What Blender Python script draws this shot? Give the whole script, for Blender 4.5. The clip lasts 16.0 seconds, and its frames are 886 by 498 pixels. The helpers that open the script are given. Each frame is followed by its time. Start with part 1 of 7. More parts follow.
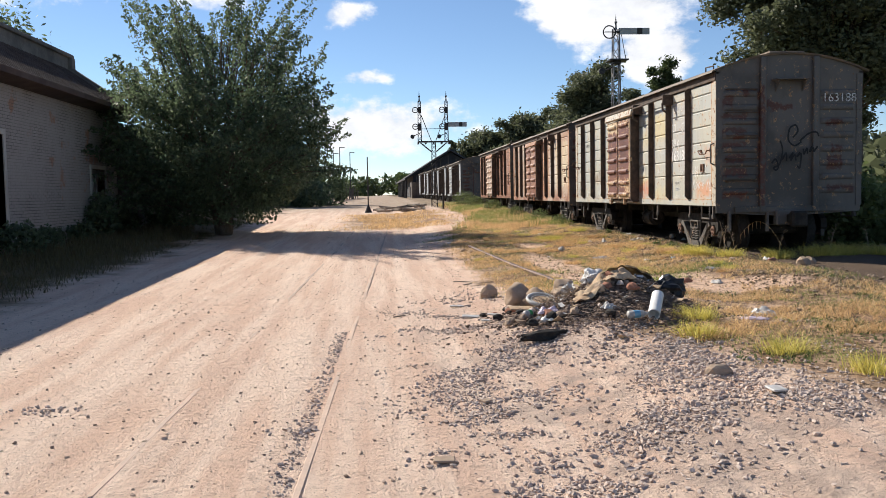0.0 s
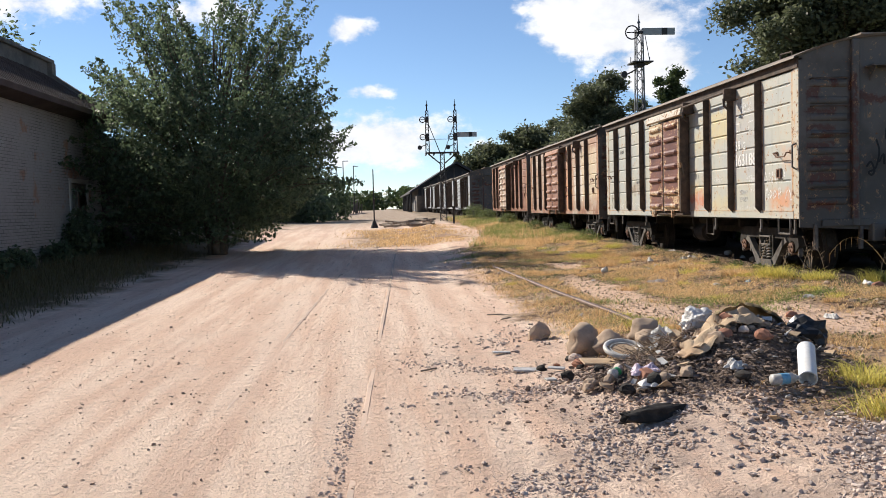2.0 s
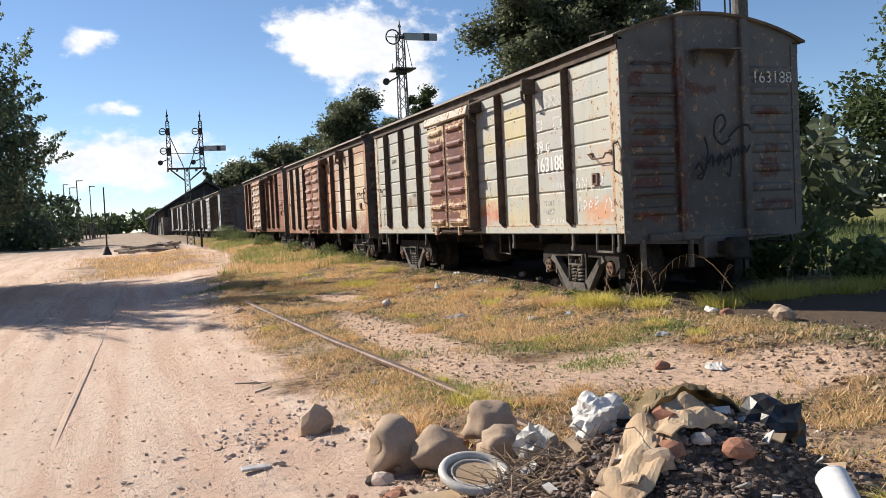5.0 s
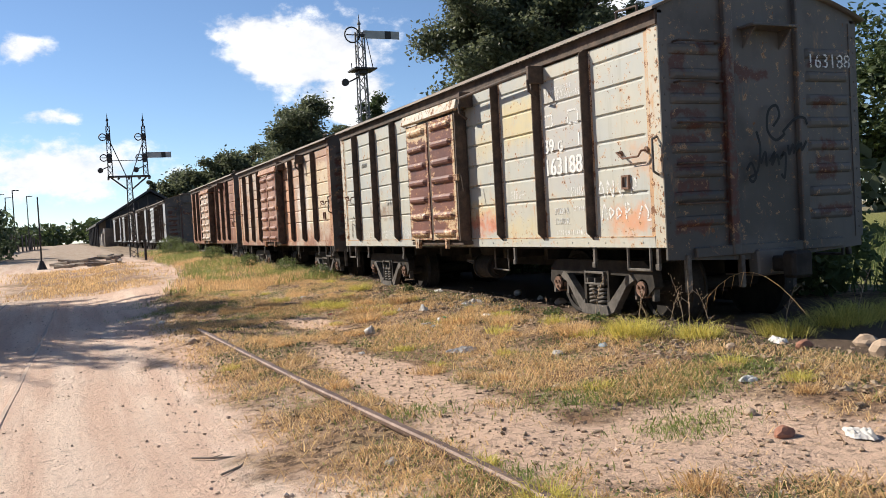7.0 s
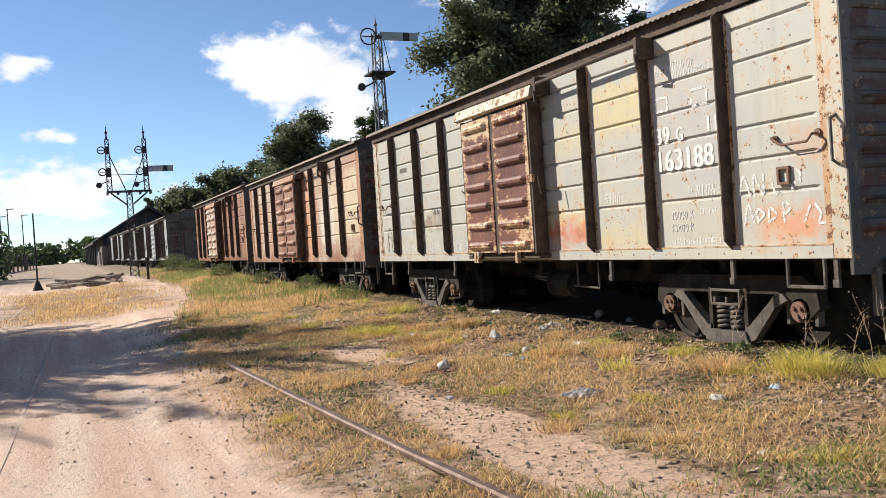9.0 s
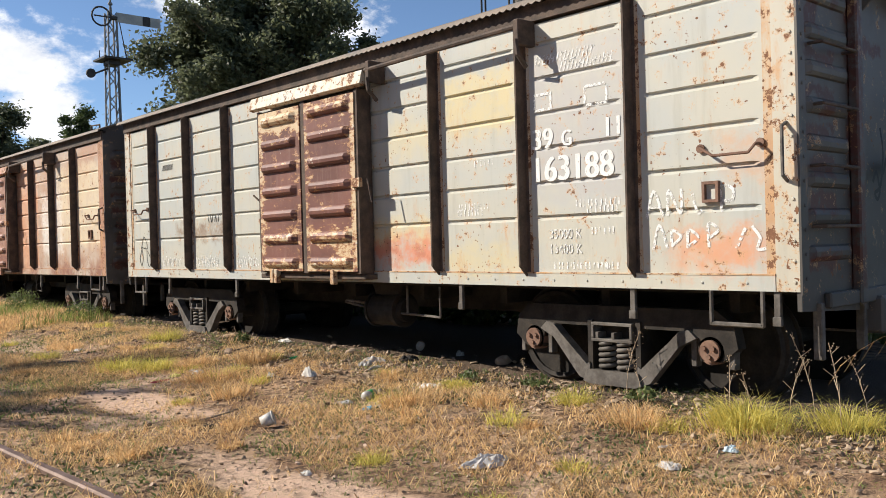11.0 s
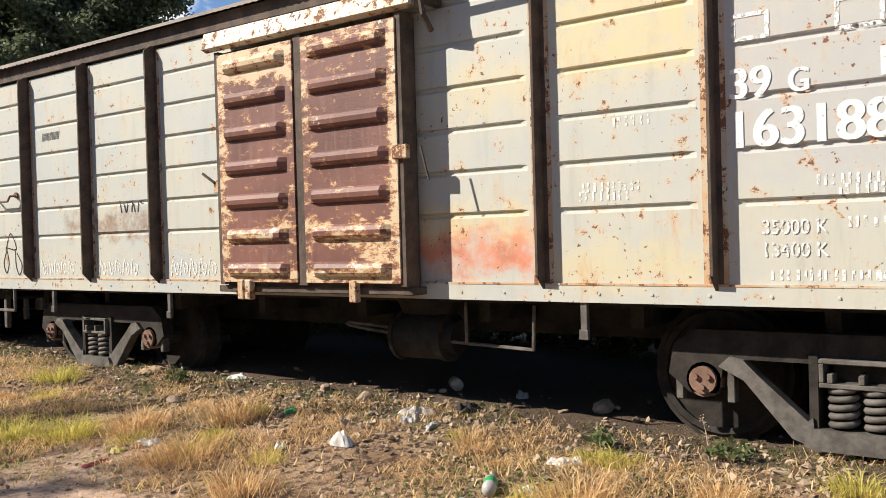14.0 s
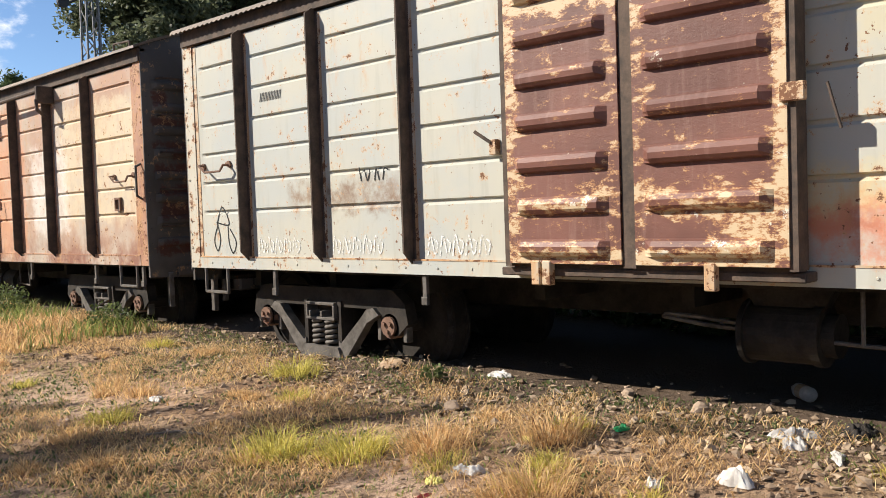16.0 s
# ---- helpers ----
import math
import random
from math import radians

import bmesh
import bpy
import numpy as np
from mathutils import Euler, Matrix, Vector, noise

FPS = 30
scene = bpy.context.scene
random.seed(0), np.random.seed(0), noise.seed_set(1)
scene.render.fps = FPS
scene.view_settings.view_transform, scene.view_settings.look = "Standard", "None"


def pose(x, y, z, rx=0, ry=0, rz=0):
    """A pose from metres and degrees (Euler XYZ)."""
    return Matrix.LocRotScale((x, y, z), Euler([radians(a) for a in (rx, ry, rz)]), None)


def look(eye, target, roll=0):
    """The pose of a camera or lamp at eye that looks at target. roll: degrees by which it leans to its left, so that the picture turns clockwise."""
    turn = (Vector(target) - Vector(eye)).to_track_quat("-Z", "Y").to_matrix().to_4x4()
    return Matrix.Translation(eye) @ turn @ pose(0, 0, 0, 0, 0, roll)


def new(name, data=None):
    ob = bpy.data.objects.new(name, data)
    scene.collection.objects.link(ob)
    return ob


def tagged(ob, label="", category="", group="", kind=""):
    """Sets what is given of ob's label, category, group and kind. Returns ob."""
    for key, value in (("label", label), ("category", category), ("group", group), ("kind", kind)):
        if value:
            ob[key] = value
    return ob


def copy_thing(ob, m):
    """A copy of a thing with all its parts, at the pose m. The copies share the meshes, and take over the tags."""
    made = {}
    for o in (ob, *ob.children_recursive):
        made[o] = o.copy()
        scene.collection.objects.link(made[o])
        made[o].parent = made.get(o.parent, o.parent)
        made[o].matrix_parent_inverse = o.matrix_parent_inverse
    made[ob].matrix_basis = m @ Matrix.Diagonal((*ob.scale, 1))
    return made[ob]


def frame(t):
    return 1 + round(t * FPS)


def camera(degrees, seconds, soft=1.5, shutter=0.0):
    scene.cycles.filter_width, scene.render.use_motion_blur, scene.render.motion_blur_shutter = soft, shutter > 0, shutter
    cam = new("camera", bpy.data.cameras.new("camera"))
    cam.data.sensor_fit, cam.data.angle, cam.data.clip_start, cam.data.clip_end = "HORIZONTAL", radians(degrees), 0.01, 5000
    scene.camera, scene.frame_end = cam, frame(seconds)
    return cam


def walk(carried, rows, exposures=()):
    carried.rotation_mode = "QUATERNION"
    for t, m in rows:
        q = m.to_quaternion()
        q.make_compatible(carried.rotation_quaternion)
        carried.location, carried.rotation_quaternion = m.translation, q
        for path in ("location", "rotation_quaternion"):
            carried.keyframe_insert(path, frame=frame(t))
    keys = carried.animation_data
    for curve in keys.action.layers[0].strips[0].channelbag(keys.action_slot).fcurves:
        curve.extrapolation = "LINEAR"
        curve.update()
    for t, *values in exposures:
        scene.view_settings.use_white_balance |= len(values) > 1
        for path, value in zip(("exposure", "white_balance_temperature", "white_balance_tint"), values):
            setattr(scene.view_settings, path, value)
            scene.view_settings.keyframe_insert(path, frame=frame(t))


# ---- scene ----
cam = camera(54.0, 16.0, soft=0.65)
METRES, EYE, TILT, LEAN, TURN = 16.854, 1.5, -0.4, 0.0, -4.53
ROWS = [
    (0.0, 0.0, 0.0, 0.0, -0.06, -3.22, 1.01),
    (0.5, -0.0054, 0.0411, 0.0, 0.56, -3.26, 1.26),
    (1.0, -0.0119, 0.0777, -0.0001, 0.95, -2.93, 1.44),
    (1.5, -0.0175, 0.113, 0.0017, 0.89, -2.51, 1.58),
    (2.0, -0.02, 0.1456, 0.0012, 0.15, -2.32, 1.51),
    (2.5, -0.0222, 0.1826, 0.0002, -1.17, -2.42, 1.3),
    (3.0, -0.0231, 0.2125, 0.0007, -2.84, -2.4, 1.18),
    (3.5, -0.0181, 0.2437, 0.0012, -5.13, -2.11, 1.3),
    (4.0, -0.0157, 0.2746, 0.002, -8.31, -1.81, 1.83),
    (4.5, -0.01, 0.3037, 0.0016, -12.62, -1.77, 2.5),
    (7.0, -0.0039, 0.4463, 0.0067, -19.14, -1.31, 3.25),
    (7.5, -0.0081, 0.4755, 0.0077, -17.73, -0.96, 3.88),
    (8.0, -0.0116, 0.5056, 0.0063, -17.3, -0.61, 4.22),
    (10.5, -0.024, 0.663, 0.0093, -31.47, -0.07, 2.37),
    (11.0, -0.0252, 0.6925, 0.0094, -38.05, -0.05, 1.79),
    (11.5, -0.0206, 0.7222, 0.0079, -44.48, -0.2, 1.62),
    (12.0, -0.0207, 0.7531, 0.0083, -49.58, -0.2, 1.75),
    (12.5, -0.0158, 0.7819, 0.008, -52.81, -0.22, 1.93),
    (13.0, -0.0105, 0.814, 0.011, -53.62, -0.37, 2.2),
    (13.5, -0.0072, 0.8441, 0.0111, -52.54, -0.42, 2.12),
    (14.0, -0.0018, 0.8804, 0.0133, -49.38, -0.51, 1.89),
    (14.5, -0.0073, 0.8992, 0.0144, -44.88, -0.57, 1.73),
    (15.0, -0.0024, 0.9281, 0.0149, -41.49, -0.71, 1.69),
    (15.5, -0.0029, 0.96, 0.0159, -40.24, -1.12, 1.91),
    (16.0, -0.0017, 0.9908, 0.0156, -42.24, -2.0, 2.23),
]
walk(cam, [(t, pose(0, 0, EYE, TILT, LEAN, TURN) @ pose(METRES * x, METRES * y, METRES * z, 90 + pitch, roll, yaw)) for t, x, y, z, yaw, pitch, roll in ROWS],
     exposures=((0.0, 0.51), (7.5, 0.57), (12.0, 0.62), (13.0, 0.72), (14.5, 0.74), (16.0, 0.76)))

# ---------------------------------------------------------------- light
SUN_DIR = Vector((-1.0, 1.1, 1.04)).normalized()
sun_data = bpy.data.lights.new("sun", "SUN")
sun_data.energy, sun_data.angle, sun_data.color = 5.0, radians(0.6), (1.0, 0.92, 0.80)
sun = new("sun", sun_data)
sun.matrix_world = look((0, 0, 60), Vector((0, 0, 60)) - SUN_DIR)

world = bpy.data.worlds.new("sky")
scene.world = world
world.use_nodes = True
wn = world.node_tree
wn.nodes.clear()


def build_sky():
    n, l = wn.nodes, wn.links
    out, bg = n.new("ShaderNodeOutputWorld"), n.new("ShaderNodeBackground")
    sky = n.new("ShaderNodeTexSky")
    sky.sky_type, sky.sun_disc = "NISHITA", False
    sky.sun_elevation, sky.sun_rotation = math.asin(SUN_DIR.z), math.atan2(SUN_DIR.x, SUN_DIR.y)
    sky.altitude, sky.air_density, sky.dust_density, sky.ozone_density = 1500.0, 0.9, 0.1, 3.5
    tc = n.new("ShaderNodeTexCoord")
    sep = n.new("ShaderNodeSeparateXYZ")
    l.new(tc.outputs["Generated"], sep.inputs[0])

    def m(op, a, b=None, c=None):
        k = n.new("ShaderNodeMath")
        k.operation = op
        for i, v in enumerate((a, b, c)):
            if v is None:
                continue
            if isinstance(v, (int, float)):
                k.inputs[i].default_value = v
            else:
                l.new(v, k.inputs[i])
        return k.outputs[0]

    # bearing (degrees clockwise from +y) and height angle of each direction
    bear = m("MULTIPLY", m("ARCTAN2", sep.outputs[0], sep.outputs[1]), 57.2958)
    high = m("MULTIPLY", m("ARCSINE", sep.outputs[2]), 57.2958)
    comb = n.new("ShaderNodeCombineXYZ")
    l.new(bear, comb.inputs[0])
    l.new(m("MULTIPLY", high, 1.5), comb.inputs[1])
    tex = n.new("ShaderNodeTexNoise")
    tex.inputs["Scale"].default_value, tex.inputs["Detail"].default_value, tex.inputs["Roughness"].default_value = 0.26, 9, 0.6
    l.new(comb.outputs[0], tex.inputs["Vector"])
    # the cumulus banks: bearing, height, half width, half height, weight
    total = 0.0
    for b, h, w, e, s in ((15.5, 11.2, 5.6, 2.5, 1.0), (18.5, 8.6, 3.8, 2.2, 0.9), (12.5, 12.8, 3.4, 1.6, 0.8), (-1.5, 11.5, 2.4, 1.1, 0.75), (0.0, 4.4, 7.5, 2.3, 0.85), (-0.4, 7.6, 2.4, 0.7, 0.7), (8.5, 6.3, 0.9, 0.3, 0.55),
                          (-22.0, 14.0, 7.0, 3.0, 0.9), (-10.0, 12.5, 4.0, 1.6, 0.7), (26.0, 15.0, 3.5, 1.5, 0.75), (32.0, 15.0, 7.0, 3.0, 0.95), (36.0, 9.0, 6.0, 3.0, 0.8), (-45.0, 16.0, 13.0, 6.0, 0.8), (86.0, 9.0, 9.0, 4.5, 0.9),
                          (120.0, 30.0, 25.0, 9.0, 0.7), (200.0, 25.0, 30.0, 9.0, 0.7), (-110.0, 22.0, 25.0, 8.0, 0.7)):
        du = m("DIVIDE", m("SUBTRACT", bear, b), w)
        dv = m("DIVIDE", m("SUBTRACT", high, h), e)
        d = m("ADD", m("MULTIPLY", du, du), m("MULTIPLY", dv, dv))
        blob = m("MULTIPLY", m("POWER", 2.718, m("MULTIPLY", d, -0.8)), s)
        total = m("MAXIMUM", total, blob) if total else blob
    mask = m("ADD", total, m("MULTIPLY", m("SUBTRACT", tex.outputs["Fac"], 0.5), 1.5))
    ramp = n.new("ShaderNodeMapRange")
    ramp.interpolation_type = "SMOOTHSTEP"
    for i, v in ((1, 0.42), (2, 0.72), (3, 0.0), (4, 0.95)):
        ramp.inputs[i].default_value = v
    l.new(mask, ramp.inputs[0])
    # cloud brightness: a little greyer below
    shade = n.new("ShaderNodeMapRange")
    for i, v in ((1, 0.3), (2, 0.7), (3, 6.2), (4, 9.5)):
        shade.inputs[i].default_value = v
    l.new(tex.outputs["Fac"], shade.inputs[0])
    cloud = n.new("ShaderNodeMix")
    cloud.data_type = "RGBA"
    ccol = n.new("ShaderNodeCombineXYZ")
    l.new(shade.outputs[0], ccol.inputs[0])
    l.new(m("MULTIPLY", shade.outputs[0], 1.01), ccol.inputs[1])
    l.new(m("MULTIPLY", shade.outputs[0], 1.05), ccol.inputs[2])
    l.new(ramp.outputs[0], cloud.inputs["Factor"])
    l.new(sky.outputs[0], cloud.inputs["A"])
    l.new(ccol.outputs[0], cloud.inputs["B"])
    l.new(cloud.outputs["Result"], bg.inputs[0])
    bg.inputs[1].default_value = 0.09
    l.new(bg.outputs[0], out.inputs[0])


build_sky()


# ---------------------------------------------------------------- materials
class Mat:
    """A node material with short calls for the usual nodes."""

    def __init__(self, name, rough=0.8, metal=0.0, spec=0.3):
        self.m = bpy.data.materials.new(name)
        self.m.use_nodes = True
        self.t = self.m.node_tree
        self.b = self.t.nodes["Principled BSDF"]
        self.b.inputs["Roughness"].default_value = rough
        self.b.inputs["Metallic"].default_value = metal
        self.b.inputs["Specular IOR Level"].default_value = spec
        self.geo = self.t.nodes.new("ShaderNodeNewGeometry")
        self.tc = self.t.nodes.new("ShaderNodeTexCoord")
        self.pos = self.geo.outputs["Position"]
        self.obj = self.tc.outputs["Object"]

    def put(self, node, sock, v):
        s = node.inputs[sock]
        if hasattr(v, "is_linked") or hasattr(v, "links"):
            self.t.links.new(v, s)
        else:
            s.default_value = (*v, 1.0) if isinstance(v, tuple) and len(v) == 3 and s.type == "RGBA" else v

    def noise(self, scale, detail=4, rough=0.6, at=None, stretch=None, distort=0.0):
        k = self.t.nodes.new("ShaderNodeTexNoise")
        k.inputs["Scale"].default_value, k.inputs["Detail"].default_value = scale, detail
        k.inputs["Roughness"].default_value, k.inputs["Distortion"].default_value = rough, distort
        v = at or self.pos
        if stretch:
            mp = self.t.nodes.new("ShaderNodeMapping")
            mp.inputs["Scale"].default_value = stretch
            self.t.links.new(v, mp.inputs["Vector"])
            v = mp.outputs[0]
        self.t.links.new(v, k.inputs["Vector"])
        return k.outputs["Fac"]

    def vor(self, scale, at=None, feature="F1", out="Distance"):
        k = self.t.nodes.new("ShaderNodeTexVoronoi")
        k.feature = feature
        k.inputs["Scale"].default_value = scale
        self.t.links.new(at or self.pos, k.inputs["Vector"])
        return k.outputs[out]

    def math(self, op, a, b=0.0, clamp=False):
        k = self.t.nodes.new("ShaderNodeMath")
        k.operation, k.use_clamp = op, clamp
        self.put(k, 0, a), self.put(k, 1, b)
        return k.outputs[0]

    def step(self, v, lo, hi, to0=0.0, to1=1.0):
        k = self.t.nodes.new("ShaderNodeMapRange")
        k.interpolation_type = "SMOOTHSTEP"
        for i, x in enumerate((v, lo, hi, to0, to1)):
            self.put(k, i, x)
        return k.outputs[0]

    def xyz(self, v=None):
        k = self.t.nodes.new("ShaderNodeSeparateXYZ")
        self.t.links.new(v or self.pos, k.inputs[0])
        return k.outputs

    def mix(self, f, a, b, kind="MIX"):
        k = self.t.nodes.new("ShaderNodeMix")
        k.data_type, k.blend_type = "RGBA", kind
        self.put(k, "Factor", f), self.put(k, "A", a), self.put(k, "B", b)
        return k.outputs["Result"]

    def island(self):
        return self.geo.outputs["Random Per Island"]

    def colour(self, v):
        self.put(self.b, "Base Color", v)
        return self

    def rough(self, v):
        self.put(self.b, "Roughness", v)
        return self

    def bump(self, h, strength=0.4, dist=0.01):
        k = self.t.nodes.new("ShaderNodeBump")
        k.inputs["Strength"].default_value, k.inputs["Distance"].default_value = strength, dist
        self.put(k, "Height", h)
        self.t.links.new(k.outputs[0], self.b.inputs["Normal"])
        return self


def plain(name, a, b, scale=6.0, rough=0.8, metal=0.0, bump=0.3, fine=60.0, spec=0.3, dist=0.004):
    """Two tones in patches, with a fine grain over them."""
    q = Mat(name, rough, metal, spec)
    f = q.step(q.noise(scale, 6, 0.65), 0.35, 0.65)
    g = q.noise(fine, 3, 0.6)
    c = q.mix(f, a, b)
    q.colour(q.mix(q.step(g, 0.3, 0.7, 0.0, 0.25), c, tuple(v * 0.55 for v in a)))
    if bump:
        q.bump(g, bump, dist)
    return q.m


def inbox(q, p, y0, y1, z0, z1, soft=0.05, wob=None):
    """1 inside a rectangle of the car's side, with an uneven edge."""
    y, z = p[1], p[2]
    if wob is not None:
        y, z = q.math("ADD", y, wob), q.math("ADD", z, wob)
    a = q.math("MULTIPLY", q.step(y, y0 - soft, y0 + soft), q.step(y, y1 + soft, y1 - soft))
    b = q.math("MULTIPLY", q.step(z, z0 - soft, z0 + soft), q.step(z, z1 + soft, z1 - soft))
    return q.math("MULTIPLY", a, b)


def paint(name, base, second, rust_amount=0.5, patches=(), lower=None, chips=0.64, blots=()):
    """Old wagon paint: faded, stained in runs, chipped down to rust."""
    q = Mat(name, 0.62, 0.0, 0.35)
    p = q.xyz(q.pos)
    big = q.noise(1.1, 5, 0.6)
    runs = q.noise(3.0, 5, 0.65, stretch=(3.0, 3.0, 0.35))
    fine = q.noise(26.0, 5, 0.7)
    c = q.mix(q.step(big, 0.4, 0.62), base, second)
    c = q.mix(q.step(runs, 0.5, 0.75, 0.0, 0.45), c, tuple(v * 0.72 for v in base))
    wob = q.math("MULTIPLY", q.math("SUBTRACT", q.noise(7.0, 5, 0.7), 0.5), 0.5)
    for y0, y1, z0, z1, col, amount in patches:
        f = q.math("MULTIPLY", inbox(q, p, y0, y1, z0, z1, 0.09, wob), q.step(q.noise(5.0, 6, 0.7), 0.3, 0.6, 0.25, amount))
        c = q.mix(f, c, col)
    for x0, x1, z0, z1 in blots:
        f = inbox(q, (None, p[0], p[2]), x0, x1, z0, z1, 0.025, q.math("MULTIPLY", wob, 0.45))
        c = q.mix(q.math("MULTIPLY", f, q.step(q.noise(9.0, 6, 0.75), 0.36, 0.48, 0.0, 0.95)), c, q.mix(q.noise(3.0), (0.05, 0.022, 0.018), (0.12, 0.042, 0.03)))
    if lower:
        f = q.math("MULTIPLY", q.step(q.math("ADD", p[2], wob), 1.62, 1.25), q.step(q.noise(2.2, 5, 0.7), 0.36, 0.6, 0.0, 0.85))
        c = q.mix(f, c, lower)
    # rust: streaks, and chips where the paint has come off
    streak = q.math("MULTIPLY", q.step(q.noise(2.3, 7, 0.72, stretch=(2.2, 2.2, 0.7)), 0.62 - 0.12 * rust_amount, 0.82 - 0.1 * rust_amount), 0.75)
    c = q.mix(streak, c, (0.50, 0.27, 0.11))
    chip = q.step(q.math("ADD", q.noise(9.0, 8, 0.75), q.math("MULTIPLY", streak, 0.05)), chips, chips + 0.03)
    chip = q.math("MAXIMUM", chip, q.step(q.math("ADD", q.noise(24.0, 4, 0.6), q.math("MULTIPLY", q.math("SUBTRACT", q.noise(1.7, 3), 0.5), 0.35)), chips + 0.055, chips + 0.08))
    halo = q.step(q.math("ADD", q.noise(9.0, 8, 0.75), q.math("MULTIPLY", streak, 0.05)), chips - 0.05, chips)
    c = q.mix(q.math("MULTIPLY", halo, 0.6), c, (0.55, 0.33, 0.16))
    c = q.mix(chip, c, q.mix(fine, (0.10, 0.05, 0.03), (0.26, 0.12, 0.06)))
    q.colour(c)
    q.rough(q.math("ADD", q.math("MULTIPLY", chip, 0.25), 0.55))
    q.bump(q.math("SUBTRACT", q.math("MULTIPLY", fine, 0.35), chip), 0.35, 0.004)
    return q.m


def rust_door():
    """Red-brown paint worn to cream and orange along the edges and over the ridges."""
    q = Mat("worn_red_door", 0.5, 0.0, 0.4)
    p = q.xyz()
    n1 = q.noise(2.2, 7, 0.7, stretch=(1, 1, 0.8))
    n2 = q.noise(11.0, 8, 0.78, stretch=(1, 0.7, 1.5))
    fine = q.noise(40.0, 4, 0.7)
    red = q.mix(q.step(q.noise(1.3, 4), 0.35, 0.65), (0.12, 0.050, 0.038), (0.185, 0.080, 0.060))
    red = q.mix(q.step(q.noise(4.0, 6, 0.7, stretch=(1, 3.0, 0.4)), 0.5, 0.72, 0.0, 0.5), red, (0.26, 0.15, 0.12))
    # how near a leaf's edge or a worn band is
    wear = q.step(q.noise(0.9, 3), 0.35, 0.7, -0.05, 0.07)
    across = q.math("FRACT", q.math("DIVIDE", q.math("SUBTRACT", p[2], 1.365), 0.2525))
    crest = q.math("MULTIPLY", q.step(across, 0.12, 0.24), q.step(across, 0.46, 0.38))
    wear = q.math("ADD", wear, q.math("MULTIPLY", crest, q.step(q.noise(1.6, 4, 0.6), 0.36, 0.62, 0.0, 0.09)))
    for y0, y1, z0, z1, f in ((18.2, 18.38, 1.3, 3.1, 0.19), (19.08, 19.24, 1.3, 3.1, 0.10), (19.24, 19.34, 1.3, 3.1, 0.08), (19.94, 20.1, 1.3, 3.1, 0.14), (18.2, 20.1, 1.3, 1.43, 0.19), (18.2, 20.1, 1.60, 1.78, 0.10), (19.2, 20.1, 2.78, 3.1, 0.19), (18.2, 18.75, 1.3, 1.75, 0.13), (18.2, 19.2, 2.9, 3.1, 0.10), (18.2, 19.0, 1.56, 1.68, 0.15), (19.4, 20.0, 1.62, 1.74, 0.15)):
        wear = q.math("MAXIMUM", wear, q.math("MULTIPLY", inbox(q, p, y0, y1, z0, z1, 0.07), f))
    f = q.math("ADD", n2, wear)
    c = q.mix(q.step(f, 0.585, 0.64), red, (0.40, 0.20, 0.085))
    c = q.mix(q.step(f, 0.635, 0.675), c, (0.54, 0.42, 0.27))
    c = q.mix(q.step(q.math("ADD", q.noise(6.0, 8, 0.78), q.math("MULTIPLY", wear, 0.4)), 0.655, 0.68), c, (0.64, 0.60, 0.50))
    q.colour(c)
    q.bump(q.math("ADD", fine, q.math("MULTIPLY", n2, 1.5)), 0.35, 0.004)
    return q.m


def worn_white(name, hold):
    """White lettering that has partly flaked away."""
    q = Mat(name, 0.85, 0.0, 0.2)
    q.colour(q.mix(q.noise(9, 5), (0.66, 0.66, 0.64), (0.80, 0.80, 0.78)))
    q.put(q.b, "Alpha", q.step(q.noise(34, 6, 0.75), hold, hold - 0.08, 0.0, 0.95))
    return q.m


ORANGE, SALMON, YELLOW, WHITE, GREY = (0.62, 0.26, 0.12), (0.62, 0.34, 0.22), (0.62, 0.50, 0.22), (0.72, 0.72, 0.70), (0.42, 0.43, 0.42)
END_BLOTS = ((5.80, 5.98, 2.86, 3.02), (6.14, 6.24, 3.02, 3.16), (5.78, 6.22, 2.66, 2.74), (5.80, 6.22, 2.43, 2.50), (6.0, 6.16, 2.32, 2.42), (5.80, 6.2, 2.18, 2.27), (5.85, 6.18, 1.94, 2.05), (5.85, 6.22, 1.70, 1.85), (5.80, 6.2, 1.34, 1.44),
             (7.66, 7.86, 2.10, 2.22), (7.60, 7.86, 1.80, 2.04), (7.60, 7.88, 2.55, 2.64), (7.55, 7.82, 2.94, 3.0), (7.6, 8.1, 1.44, 1.54), (6.54, 6.66, 2.84, 2.96), (6.42, 6.50, 1.2, 3.2), (6.6, 7.0, 2.8, 2.9))
M = {}
